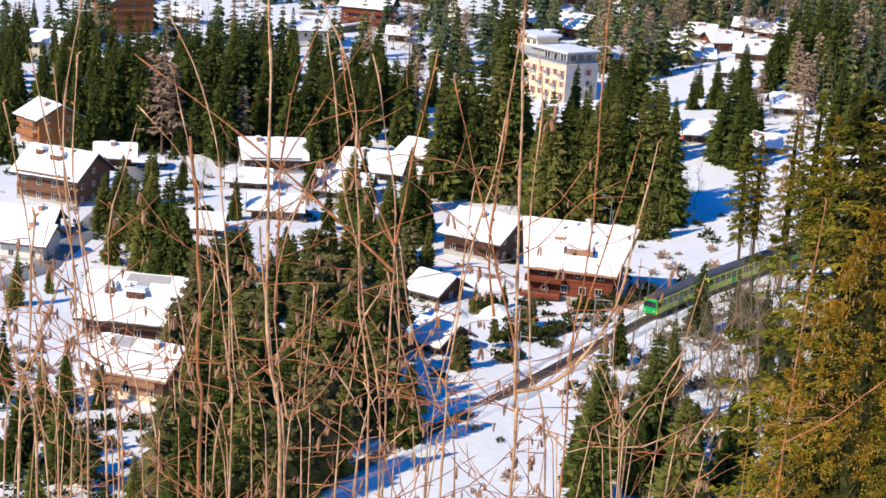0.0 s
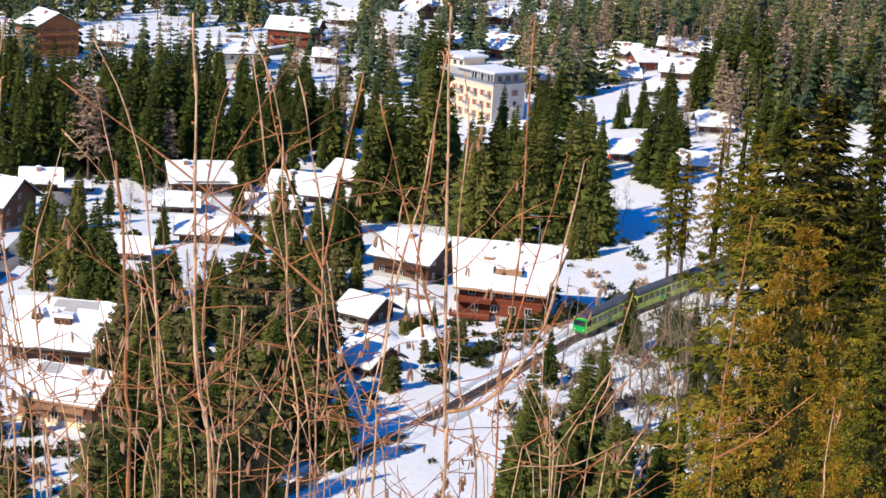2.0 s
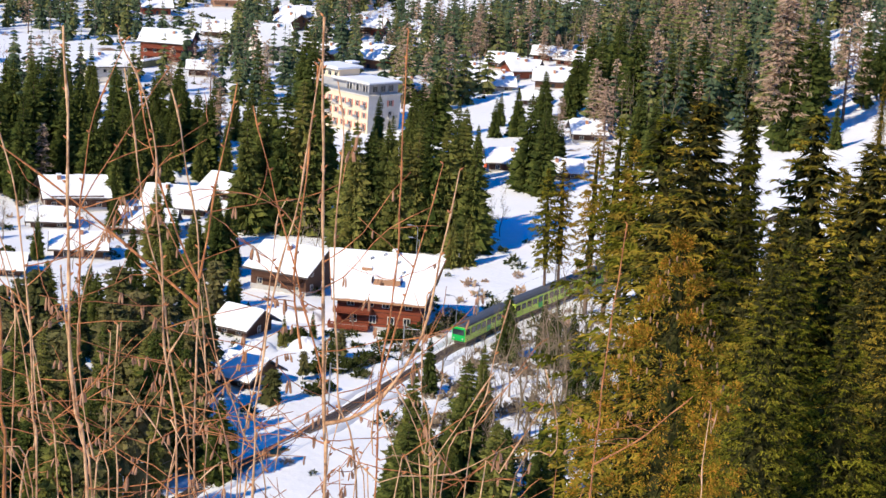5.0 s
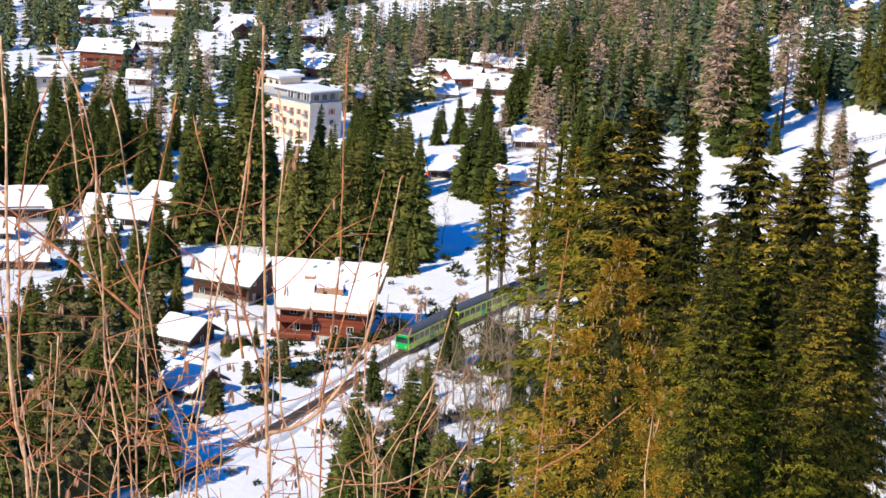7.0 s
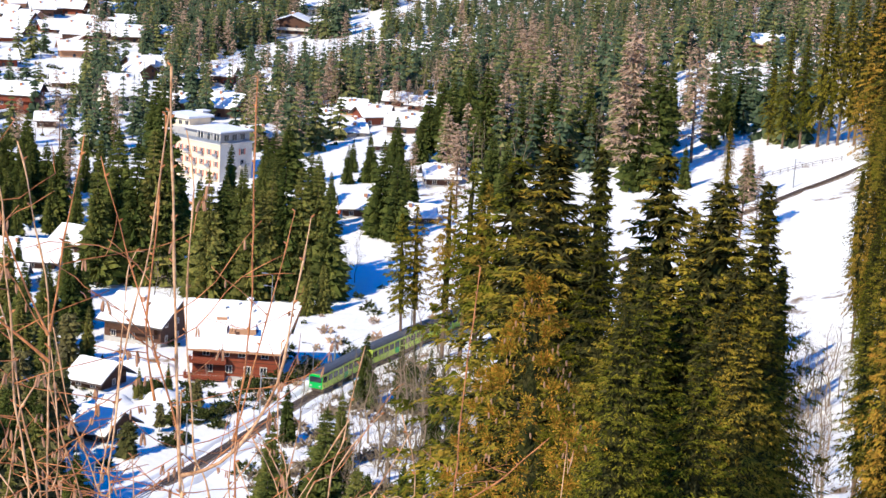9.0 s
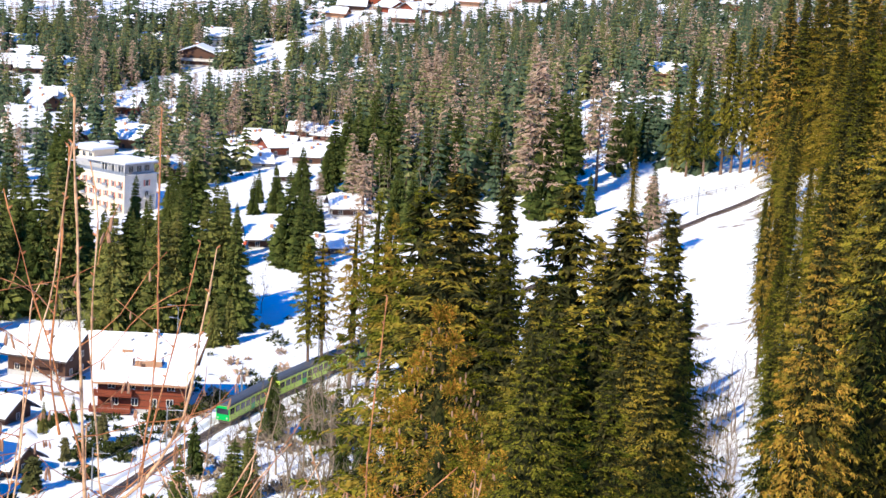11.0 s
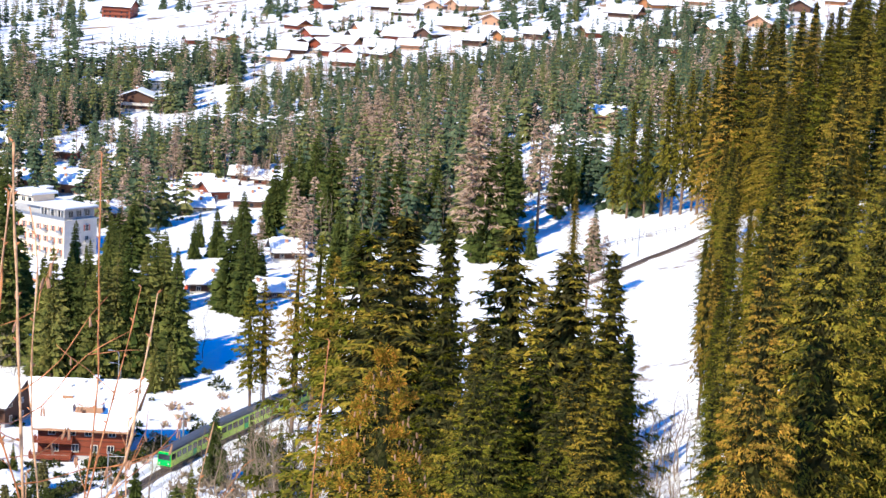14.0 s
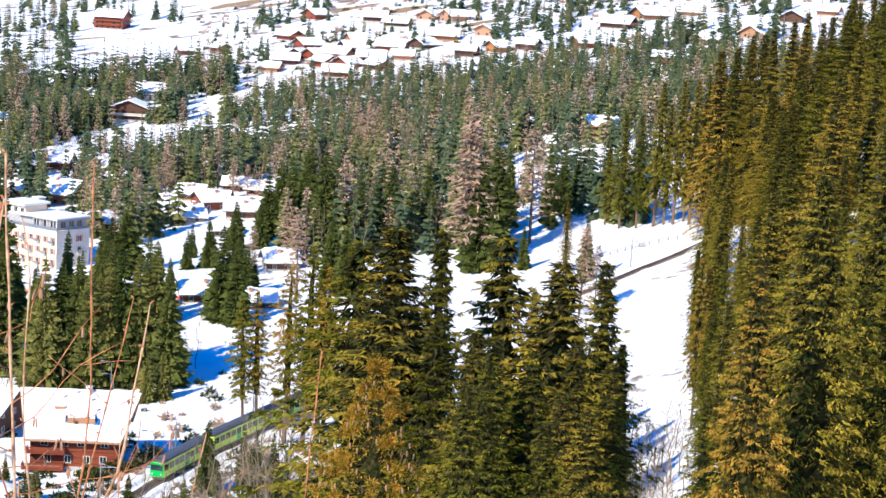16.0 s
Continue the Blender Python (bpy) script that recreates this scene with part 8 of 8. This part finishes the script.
bushes(36, 35, lambda rng: (rng.uniform(26, 58), rng.uniform(322, 352)), KEEP, 1.0, 2.4, HEDGE, "dark bushes beside the railway")
bushes(18, 36, lambda rng: (rng.uniform(30, 66), rng.uniform(318, 365)), KEEP, 1.0, 2.6, LARCH, "leafless brown bushes beside the railway")
bushes(560, 38, sector(7, 27, 860, 1250), KEEP, 1.0, 3.4, LARCH, "leafless brown bushes about the far village")
bushes(560, 33, sector(7, 27, 840, 1250), KEEP, 1.0, 3.6, HEDGE, "low evergreen bushes about the far village")

# ---------- train ----------
for place, cab in ((237, -1), (255, 1), (273, -1), (291, 1)):
    carriage(LINE, place, 17.5, cab)

# ---------- hazel ----------
shrub = thing("hazel_shrub", 0, 4.4, 88.21, 0, "leafless hazel shoots hung with brown catkins", "shrub", "hazel shrubs")
stem(shrub, [(0.187, 0.096, -0.086), (0.195, 0.096, 2.037), (0.187, 0.096, 2.323), (0.167, 0.097, 2.669), (0.152, 0.097, 3.004), (0.137, 0.098, 3.295)], 0.0102, 0.0032, 1, 9, low=0.62, high=0.86)
stem(shrub, [(0.128, 0.198, 2.486), (0.104, 0.199, 2.667), (0.118, 0.198, 2.902), (0.136, 0.198, 3.172)], 0.0040, 0.0022, 2, 2, low=0.1, high=0.4, young=True)
stem(shrub, [(0.277, 0.291, -0.154), (0.288, 0.291, 1.967), (0.223, 0.295, 2.349), (0.200, 0.296, 2.735), (0.207, 0.295, 2.986), (0.184, 0.296, 3.124)], 0.0059, 0.0022, 3, 6, low=0.62, high=0.86)
stem(shrub, [(0.507, 3.081, -1.467), (0.528, 3.081, 0.887), (0.522, 3.082, 1.505), (0.561, 3.079, 2.014), (0.558, 3.079, 2.547), (0.557, 3.079, 2.936)], 0.0085, 0.0044, 4, 7, low=0.62, high=0.86, young=True)
stem(shrub, [(0.186, 0.096, 2.337), (0.245, 0.093, 2.348), (0.321, 0.089, 2.406), (0.407, 0.082, 2.567), (0.442, 0.078, 2.761), (0.471, 0.075, 2.962)], 0.0058, 0.0018, 5, 3, low=0.1, high=0.4)
stem(shrub, [(0.409, 1.586, 1.961), (0.506, 1.579, 2.374), (0.575, 1.572, 2.702)], 0.0045, 0.0021, 6, 1, young=True)
stem(shrub, [(0.023, -0.000, -0.092), (0.024, -0.000, 2.062), (0.026, -0.000, 2.426), (0.064, -0.000, 2.726), (0.102, -0.001, 2.909), (0.133, -0.002, 3.205)], 0.0061, 0.0021, 7, 8, low=0.62, high=0.86)
stem(shrub, [(0.188, 0.196, 2.377), (0.104, 0.199, 2.681), (0.027, 0.200, 2.917), (-0.014, 0.200, 3.070)], 0.0040, 0.0016, 8, 2, low=0.1, high=0.5, young=True)
stem(shrub, [(-0.010, 0.400, -0.302), (-0.010, 0.400, 1.902), (0.035, 0.400, 2.422), (0.059, 0.400, 2.773), (0.095, 0.399, 2.807)], 0.0054, 0.0017, 9, 8, low=0.62, high=0.86)
shrub = thing("hazel_shrub", 0, 4.4, 88.21, 0, "leafless hazel shoots in a dense clump", "shrub", "hazel shrubs")
stem(shrub, [(-0.112, 0.199, -0.236), (-0.117, 0.199, 1.973), (-0.123, 0.198, 2.353), (-0.125, 0.198, 2.664), (-0.165, 0.197, 2.950), (-0.204, 0.195, 3.099)], 0.0069, 0.0022, 11, 9, low=0.62, high=0.86)
stem(shrub, [(-0.120, 0.198, 2.651), (-0.092, 0.199, 2.869), (-0.051, 0.200, 3.121)], 0.0040, 0.0016, 12, 1, young=True)
stem(shrub, [(-0.140, -0.102, -0.095), (-0.146, -0.102, 2.089), (-0.191, -0.104, 2.602), (-0.227, -0.106, 3.051), (-0.301, -0.111, 3.243), (-0.304, -0.111, 3.269)], 0.0065, 0.0020, 13, 9, low=0.62, high=0.86)
stem(shrub, [(-0.124, 0.098, 2.662), (-0.201, 0.096, 2.846), (-0.283, 0.091, 3.157)], 0.0040, 0.0016, 14, 1, young=True)
stem(shrub, [(-0.119, 0.298, -0.288), (-0.124, 0.298, 1.933), (-0.188, 0.296, 2.435), (-0.264, 0.293, 2.801), (-0.316, 0.289, 3.127)], 0.0059, 0.0022, 15, 8, low=0.62, high=0.86)
stem(shrub, [(-0.419, 0.382, 2.394), (-0.414, 0.382, 2.878), (-0.375, 0.385, 3.052), (-0.322, 0.389, 3.189)], 0.0036, 0.0017, 16, 2, young=True)
stem(shrub, [(-0.453, 0.579, 2.698), (-0.329, 0.589, 2.933), (-0.225, 0.595, 3.092)], 0.0025, 0.0012, 17, 1, young=True)
stem(shrub, [(-0.121, 0.098, 2.607), (-0.246, 0.093, 2.708), (-0.429, 0.080, 2.869), (-0.549, 0.066, 2.953), (-0.736, 0.039, 3.086)], 0.0051, 0.0016, 18, 4, low=0.1, high=0.6, young=True)
stem(shrub, [(-0.214, -0.006, -0.168), (-0.222, -0.006, 2.045), (-0.205, -0.005, 2.328), (-0.176, -0.004, 2.521), (-0.116, -0.002, 2.606)], 0.0044, 0.0021, 19, 7, low=0.62, high=0.86)
stem(shrub, [(-0.010, 0.600, -0.402), (-0.010, 0.600, 1.823), (-0.033, 0.600, 2.046), (-0.101, 0.599, 2.293), (-0.149, 0.598, 2.474)], 0.0044, 0.0023, 20, 6, low=0.62, high=0.86)
stem(shrub, [(0.065, 0.800, -0.477), (0.068, 0.800, 1.750), (-0.009, 0.800, 2.077), (-0.086, 0.799, 2.299), (-0.130, 0.798, 2.518)], 0.0046, 0.0024, 21, 5, low=0.62, high=0.86)
shrub = thing("hazel_shrub", 0, 4.4, 88.21, 0, "tall leafless hazel shoots with catkins", "shrub", "hazel shrubs")
stem(shrub, [(-0.341, -0.014, -0.205), (-0.355, -0.014, 2.039), (-0.392, -0.017, 2.401), (-0.412, -0.019, 2.697), (-0.419, -0.020, 3.010), (-0.429, -0.021, 3.262)], 0.0099, 0.0036, 23, 10, low=0.62, high=0.86)
stem(shrub, [(-0.355, 0.386, -0.409), (-0.370, 0.386, 1.880), (-0.412, 0.382, 2.185), (-0.445, 0.379, 2.452), (-0.464, 0.378, 2.625)], 0.0060, 0.0034, 24, 5, low=0.62, high=0.86)
stem(shrub, [(-0.459, 0.075, -0.289), (-0.478, 0.075, 1.995), (-0.498, 0.072, 2.365), (-0.517, 0.070, 2.694), (-0.565, 0.064, 2.959), (-0.659, 0.051, 3.181)], 0.0062, 0.0021, 25, 9, low=0.62, high=0.86)
stem(shrub, [(-0.587, 0.562, -0.574), (-0.612, 0.562, 1.793), (-0.625, 0.561, 2.204), (-0.640, 0.559, 2.510), (-0.667, 0.555, 2.799)], 0.0075, 0.0053, 26, 0, old=True)
stem(shrub, [(-0.425, 0.279, -0.379), (-0.443, 0.279, 1.917), (-0.487, 0.275, 2.303), (-0.553, 0.267, 2.574), (-0.628, 0.258, 2.782), (-0.752, 0.239, 2.928)], 0.0053, 0.0016, 27, 9, low=0.62, high=0.86)
stem(shrub, [(-0.575, 0.765, -0.671), (-0.599, 0.765, 1.714), (-0.566, 0.769, 2.046), (-0.618, 0.763, 2.397), (-0.696, 0.753, 2.705), (-0.757, 0.745, 2.990)], 0.0052, 0.0018, 28, 6, low=0.62, high=0.86)
stem(shrub, [(-0.283, -0.110, -0.139), (-0.295, -0.110, 2.081), (-0.338, -0.113, 2.299), (-0.375, -0.116, 2.539), (-0.359, -0.115, 2.724), (-0.298, -0.110, 2.894)], 0.0043, 0.0015, 29, 7, low=0.62, high=0.86)
shrub = thing("hazel_shrub", 0, 4.4, 88.21, 0, "clump of leafless hazel shoots", "shrub", "hazel shrubs")
stem(shrub, [(-0.760, -0.072, -0.315), (-0.792, -0.072, 2.029), (-0.819, -0.077, 2.388), (-0.845, -0.082, 2.681), (-0.867, -0.086, 2.930), (-0.836, -0.080, 3.222)], 0.0061, 0.0021, 31, 9, low=0.62, high=0.86)
stem(shrub, [(-0.727, 0.239, -0.459), (-0.757, 0.239, 1.910), (-0.828, 0.226, 2.293), (-0.887, 0.216, 2.653), (-0.903, 0.212, 2.813), (-0.897, 0.214, 3.050)], 0.0053, 0.0022, 32, 8, low=0.62, high=0.86)
stem(shrub, [(-0.750, 0.133, -0.414), (-0.781, 0.133, 1.949), (-0.838, 0.123, 2.381), (-0.907, 0.110, 2.706), (-0.954, 0.100, 2.942), (-0.987, 0.093, 3.075)], 0.0052, 0.0022, 33, 8, low=0.62, high=0.86)
stem(shrub, [(-0.771, 0.434, -0.570), (-0.803, 0.434, 1.829), (-0.873, 0.422, 2.349), (-0.960, 0.405, 2.751), (-0.996, 0.398, 2.998)], 0.0049, 0.0017, 34, 7, low=0.62, high=0.86)
stem(shrub, [(-0.651, 0.049, -0.339), (-0.678, 0.049, 1.990), (-0.755, 0.036, 2.385), (-0.779, 0.032, 2.658), (-0.753, 0.037, 2.795), (-0.725, 0.041, 2.928)], 0.0051, 0.0016, 35, 7, low=0.62, high=0.86)
stem(shrub, [(-0.891, -0.201, -0.294), (-0.928, -0.201, 2.070), (-0.910, -0.197, 2.445), (-0.906, -0.196, 2.704), (-0.911, -0.198, 2.768)], 0.0059, 0.0030, 36, 7, low=0.62, high=0.86)
stem(shrub, [(-0.896, 0.308, -0.549), (-0.933, 0.308, 1.869), (-0.981, 0.299, 2.230), (-0.998, 0.295, 2.434), (-1.042, 0.286, 2.705), (-1.084, 0.276, 2.912)], 0.0054, 0.0022, 37, 8, low=0.62, high=0.86)
stem(shrub, [(-0.870, -0.094, -0.340), (-0.906, -0.094, 2.029), (-0.961, -0.106, 2.387), (-1.014, -0.118, 2.703)], 0.0055, 0.0031, 38, 7, low=0.62, high=0.86)
stem(shrub, [(-0.906, 0.510, -0.653), (-0.943, 0.510, 1.789), (-0.935, 0.512, 2.073), (-0.997, 0.500, 2.318), (-1.123, 0.472, 2.437)], 0.0044, 0.0018, 39, 5, low=0.62, high=0.86)
shrub = thing("hazel_shrub", 0, 4.4, 88.21, 0, "single leafless hazel shoots", "shrub", "hazel shrubs")
stem(shrub, [(1.405, 3.465, -1.362), (1.464, 3.465, 0.806), (1.471, 3.464, 1.109), (1.492, 3.460, 1.653), (1.528, 3.453, 2.146)], 0.0070, 0.0037, 41, 2, low=0.7, high=0.85, young=True)
stem(shrub, [(1.476, 3.463, 1.103), (1.651, 3.428, 1.235), (1.852, 3.383, 1.441)], 0.0060, 0.0028, 42, 2, young=True)
stem(shrub, [(0.560, 0.566, -0.197), (0.583, 0.566, 1.881), (0.632, 0.560, 2.316), (0.669, 0.555, 2.537)], 0.0050, 0.0018, 43, 6, low=0.62, high=0.86)
stem(shrub, [(0.476, 0.374, -0.129), (0.496, 0.374, 1.949), (0.588, 0.364, 2.264), (0.689, 0.350, 2.410)], 0.0048, 0.0017, 44, 6, low=0.62, high=0.86)
stem(shrub, [(0.547, 0.165, -0.001), (0.570, 0.165, 2.038), (0.622, 0.158, 2.205), (0.691, 0.148, 2.329), (0.740, 0.140, 2.435)], 0.0046, 0.0016, 45, 5, low=0.62, high=0.86)
stem(shrub, [(0.329, -0.013, 0.015), (0.343, -0.013, 2.091), (0.433, -0.021, 2.269), (0.566, -0.037, 2.517)], 0.0050, 0.0015, 46, 8, low=0.62, high=0.86)
stem(shrub, [(0.529, 1.072, -0.459), (0.551, 1.072, 1.679), (0.501, 1.077, 2.160), (0.503, 1.077, 2.413)], 0.0048, 0.0019, 47, 4, low=0.62, high=0.86)
stem(shrub, [(1.152, 0.454, 0.054), (1.200, 0.454, 2.132), (1.208, 0.452, 2.225), (1.218, 0.449, 2.288)], 0.0038, 0.0018, 48, 1)
stem(shrub, [(0.246, 0.093, -0.065), (0.256, 0.093, 2.042), (0.325, 0.088, 2.194), (0.497, 0.072, 2.226), (0.648, 0.053, 2.315)], 0.0045, 0.0016, 49, 7, low=0.62, high=0.86)
shrub = thing("hazel_shrub", 0, 4.4, 88.21, 0, "thicket of short leafless hazel shoots", "shrub", "hazel shrubs")
stem(shrub, [(-0.200, 0.780, -0.554), (-0.209, 0.780, 1.738), (-0.180, 0.781, 1.970), (-0.316, 0.774, 2.188)], 0.0063, 0.0018, 51, 4, low=0.62, high=0.86)
stem(shrub, [(-1.136, 0.911, -0.929), (-1.184, 0.911, 1.613), (-1.105, 0.928, 1.911), (-1.137, 0.921, 2.202)], 0.0044, 0.0019, 52, 4, low=0.62, high=0.86)
stem(shrub, [(-0.336, -0.394, -0.015), (-0.350, -0.394, 2.189), (-0.422, -0.401, 2.446), (-0.447, -0.404, 2.697)], 0.0035, 0.0014, 53, 4, low=0.62, high=0.86)
stem(shrub, [(-0.730, 0.820, -0.749), (-0.761, 0.820, 1.680), (-0.763, 0.820, 1.875), (-0.801, 0.814, 2.066)], 0.0043, 0.0019, 54, 4, low=0.62, high=0.86)
stem(shrub, [(-0.174, -0.069, -0.123), (-0.182, -0.069, 2.073), (-0.094, -0.066, 2.381), (-0.111, -0.066, 2.673)], 0.0037, 0.0015, 55, 4, low=0.62, high=0.86)
stem(shrub, [(0.325, 0.451, -0.217), (0.338, 0.451, 1.908), (0.287, 0.454, 2.092), (0.396, 0.447, 2.289)], 0.0053, 0.0017, 56, 4, low=0.62, high=0.86)
stem(shrub, [(-0.867, 0.954, -0.861), (-0.903, 0.954, 1.617), (-0.968, 0.943, 1.811), (-1.103, 0.917, 2.001)], 0.0049, 0.0019, 57, 4, low=0.62, high=0.86)
stem(shrub, [(-0.515, 0.050, -0.295), (-0.537, 0.050, 2.000), (-0.536, 0.050, 2.304), (-0.534, 0.050, 2.599)], 0.0047, 0.0016, 58, 4, low=0.62, high=0.86)
stem(shrub, [(-1.146, 0.774, -0.863), (-1.194, 0.774, 1.666), (-1.224, 0.767, 1.912), (-1.189, 0.775, 2.151)], 0.0053, 0.0019, 59, 4, low=0.62, high=0.86)
stem(shrub, [(-0.712, 1.111, -0.888), (-0.741, 1.111, 1.568), (-0.758, 1.108, 1.872), (-0.787, 1.104, 2.169)], 0.0042, 0.0019, 60, 4, low=0.62, high=0.86)
stem(shrub, [(-0.006, 0.186, -0.195), (-0.006, 0.186, 1.986), (0.078, 0.185, 2.177), (0.075, 0.185, 2.358)], 0.0048, 0.0016, 61, 4, low=0.62, high=0.86)
stem(shrub, [(-0.925, -0.194, -0.308), (-0.963, -0.194, 2.065), (-0.917, -0.184, 2.373), (-0.827, -0.165, 2.674)], 0.0049, 0.0015, 62, 4, low=0.62, high=0.86)
stem(shrub, [(0.249, 0.433, -0.233), (0.259, 0.433, 1.909), (0.215, 0.435, 2.080), (0.241, 0.434, 2.254)], 0.0055, 0.0017, 63, 4, low=0.62, high=0.86)
stem(shrub, [(-0.759, -0.419, -0.142), (-0.790, -0.419, 2.166), (-0.767, -0.414, 2.343), (-0.846, -0.431, 2.515)], 0.0050, 0.0014, 64, 4, low=0.62, high=0.86)
stem(shrub, [(-0.871, 0.053, -0.413), (-0.907, 0.053, 1.972), (-1.000, 0.033, 2.244), (-1.066, 0.017, 2.507)], 0.0055, 0.0016, 65, 4, low=0.62, high=0.86)
stem(shrub, [(-0.253, -0.283, -0.043), (-0.264, -0.283, 2.152), (-0.289, -0.285, 2.407), (-0.278, -0.284, 2.656)], 0.0034, 0.0014, 66, 4, low=0.62, high=0.86)
stem(shrub, [(-0.107, 1.178, -0.722), (-0.111, 1.178, 1.588), (-0.112, 1.178, 1.778), (-0.107, 1.178, 1.964)], 0.0057, 0.0020, 67, 4, low=0.62, high=0.86)
stem(shrub, [(-0.482, 0.302, -0.410), (-0.502, 0.302, 1.903), (-0.601, 0.291, 2.207), (-0.662, 0.283, 2.503)], 0.0046, 0.0017, 68, 4, low=0.62, high=0.86)
stem(shrub, [(-1.076, 0.823, -0.865), (-1.121, 0.823, 1.653), (-1.055, 0.836, 1.848), (-1.046, 0.838, 2.041)], 0.0044, 0.0019, 69, 4, low=0.62, high=0.86)
stem(shrub, [(-0.028, -0.229, 0.005), (-0.029, -0.229, 2.148), (-0.099, -0.231, 2.293), (-0.164, -0.233, 2.436)], 0.0040, 0.0015, 70, 4, low=0.62, high=0.86)
stem(shrub, [(-0.982, 1.105, -0.974), (-1.023, 1.105, 1.549), (-1.047, 1.100, 1.771), (-0.993, 1.110, 1.990)], 0.0066, 0.0020, 71, 4, low=0.62, high=0.86)
stem(shrub, [(0.309, 0.356, -0.175), (0.322, 0.356, 1.944), (0.209, 0.362, 2.201), (0.195, 0.362, 2.462)], 0.0043, 0.0017, 72, 4, low=0.62, high=0.86)
stem(shrub, [(-0.568, 1.104, -0.837), (-0.592, 1.104, 1.581), (-0.746, 1.085, 1.957), (-0.642, 1.098, 2.328)], 0.0059, 0.0019, 73, 4, low=0.62, high=0.86)
stem(shrub, [(-0.393, 0.835, -0.646), (-0.409, 0.835, 1.701), (-0.382, 0.837, 2.022), (-0.375, 0.838, 2.334)], 0.0062, 0.0018, 74, 4, low=0.62, high=0.86)
stem(shrub, [(0.495, 0.636, -0.253), (0.516, 0.636, 1.848), (0.511, 0.637, 2.062), (0.414, 0.646, 2.263)], 0.0057, 0.0018, 75, 4, low=0.62, high=0.86)
stem(shrub, [(0.512, 0.804, -0.331), (0.534, 0.804, 1.783), (0.499, 0.808, 2.019), (0.539, 0.804, 2.257)], 0.0058, 0.0018, 76, 4, low=0.62, high=0.86)
stem(shrub, [(0.374, -0.400, 0.223), (0.389, -0.400, 2.246), (0.340, -0.396, 2.385), (0.284, -0.391, 2.521)], 0.0041, 0.0014, 77, 4, low=0.62, high=0.86)
stem(shrub, [(0.453, 0.614, -0.256), (0.471, 0.614, 1.853), (0.344, 0.624, 2.078), (0.347, 0.624, 2.311)], 0.0058, 0.0018, 78, 4, low=0.62, high=0.86)
stem(shrub, [(0.441, 0.137, -0.022), (0.460, 0.137, 2.040), (0.433, 0.139, 2.257), (0.327, 0.148, 2.462)], 0.0054, 0.0016, 79, 4, low=0.62, high=0.86)
stem(shrub, [(0.646, 0.382, -0.077), (0.673, 0.382, 1.960), (0.790, 0.364, 2.197), (0.750, 0.370, 2.410)], 0.0049, 0.0017, 80, 4, low=0.62, high=0.86)

# ---------- fences, lamps, hedges ----------
net_fence([(56.6, 482.2), (61.0, 479.7), (65.2, 477.2)], "orange plastic safety netting beside a cottage")
street_lamp(31.6, 365.4, 9, 170)
street_lamp(-14.5, 233.7, 8, 170)
street_lamp(32.1, 376.4, 9, 170)
street_lamp(35.2, 325.0, 8, 170)
hedge(25.5, 325.7, 5, 2.5, 2.2, 10, 1)
hedge(16.3, 309.7, 6, 3, 2, 40, 2)
hedge(20.2, 313.6, 5, 2.5, 2.2, 45, 3)
hedge(31.3, 331.0, 5, 2.5, 2.2, 40, 4)
hedge(35.2, 336.4, 5, 2.5, 2.6, 40, 5)
hedge(11.4, 296.7, 5, 3, 2, 40, 6)
hedge(8.2, 329.3, 4, 2, 1.6, 0, 7)
hedge(12.1, 308.6, 5, 3, 2.4, 30, 8)
hedge(40.2, 330.2, 5, 3, 2.2, 50, 9)
hedge(26.0, 328.6, 7, 3, 2.2, 20, 10)
hedge(7.1, 326.5, 4, 2, 1.6, 0, 11)
hedge(-14.0, 339.1, 5, 2, 1.8, 0, 12)
hedge(-48.1, 384.0, 4, 2, 1.6, 0, 13)
mound(9.9, 322.2, 4, 1.6, 0)
mound(1.4, 320.9, 4, 1.4, 1)
mound(6.1, 343.7, 4, 1.2, 2)
mound(8.2, 369.5, 4, 1.6, 3)
mound(-5.7, 282.7, 5, 1.5, 4)
mound(-79.4, 399.3, 3, 1, 5)
mound(-20.0, 468.7, 3, 1.5, 6)
mound(10.3, 340.8, 4, 1.4, 7)
mound(7.5, 361.8, 3, 1.3, 8)
mound(113.3, 306.2, 4, 0.8, 9)
mound(-52.4, 466.2, 4, 1.5, 10)
mound(-39.9, 477.3, 4, 1.4, 11)
grass_patch(180.6, 1267.9, 40, 26, 0)
grass_patch(223.2, 1146.8, 60, 22, 10)
grass_patch(83.2, 1188.0, 26, 8, -10)
grass_patch(50.6, 411.4, 3, 2, 0)
grass_patch(-40.5, 272.3, 9, 6, 0)
grass_patch(4.6, 267.0, 10, 4, 40)
grass_patch(246.5, 1099.9, 40, 16, 0)
grass_patch(154.1, 1255.8, 16, 10, 0)
grass_patch(271.1, 1000.3, 40, 14, 5)
grass_patch(253.1, 1107.7, 40, 10, 0)
grass_patch(192.9, 1230.4, 40, 16, 0)
grass_patch(201.8, 546.4, 2.4, 1.2, 10)
grass_patch(180.5, 422.9, 2, 1, 0)
rail_fence([(-69.2, 344.2), (-68.5, 361.5), (-67.6, 379.4), (-67.0, 396.3)], "grey steel railing along the village road", 1.1, METAL)
bank_wall([(-37.7, 642.6), (-27.8, 657.3), (-20.9, 669.7), (-14.2, 683.5)])
rail_fence([(156.2, 458.3), (169.0, 462.6), (179.3, 463.3)], "weathered timber rail fence above the track")

for key, (ob, full) in MODELS.items():
    if key not in USED:
        for old in (*ob.children_recursive, ob):
            bpy.data.objects.remove(old)
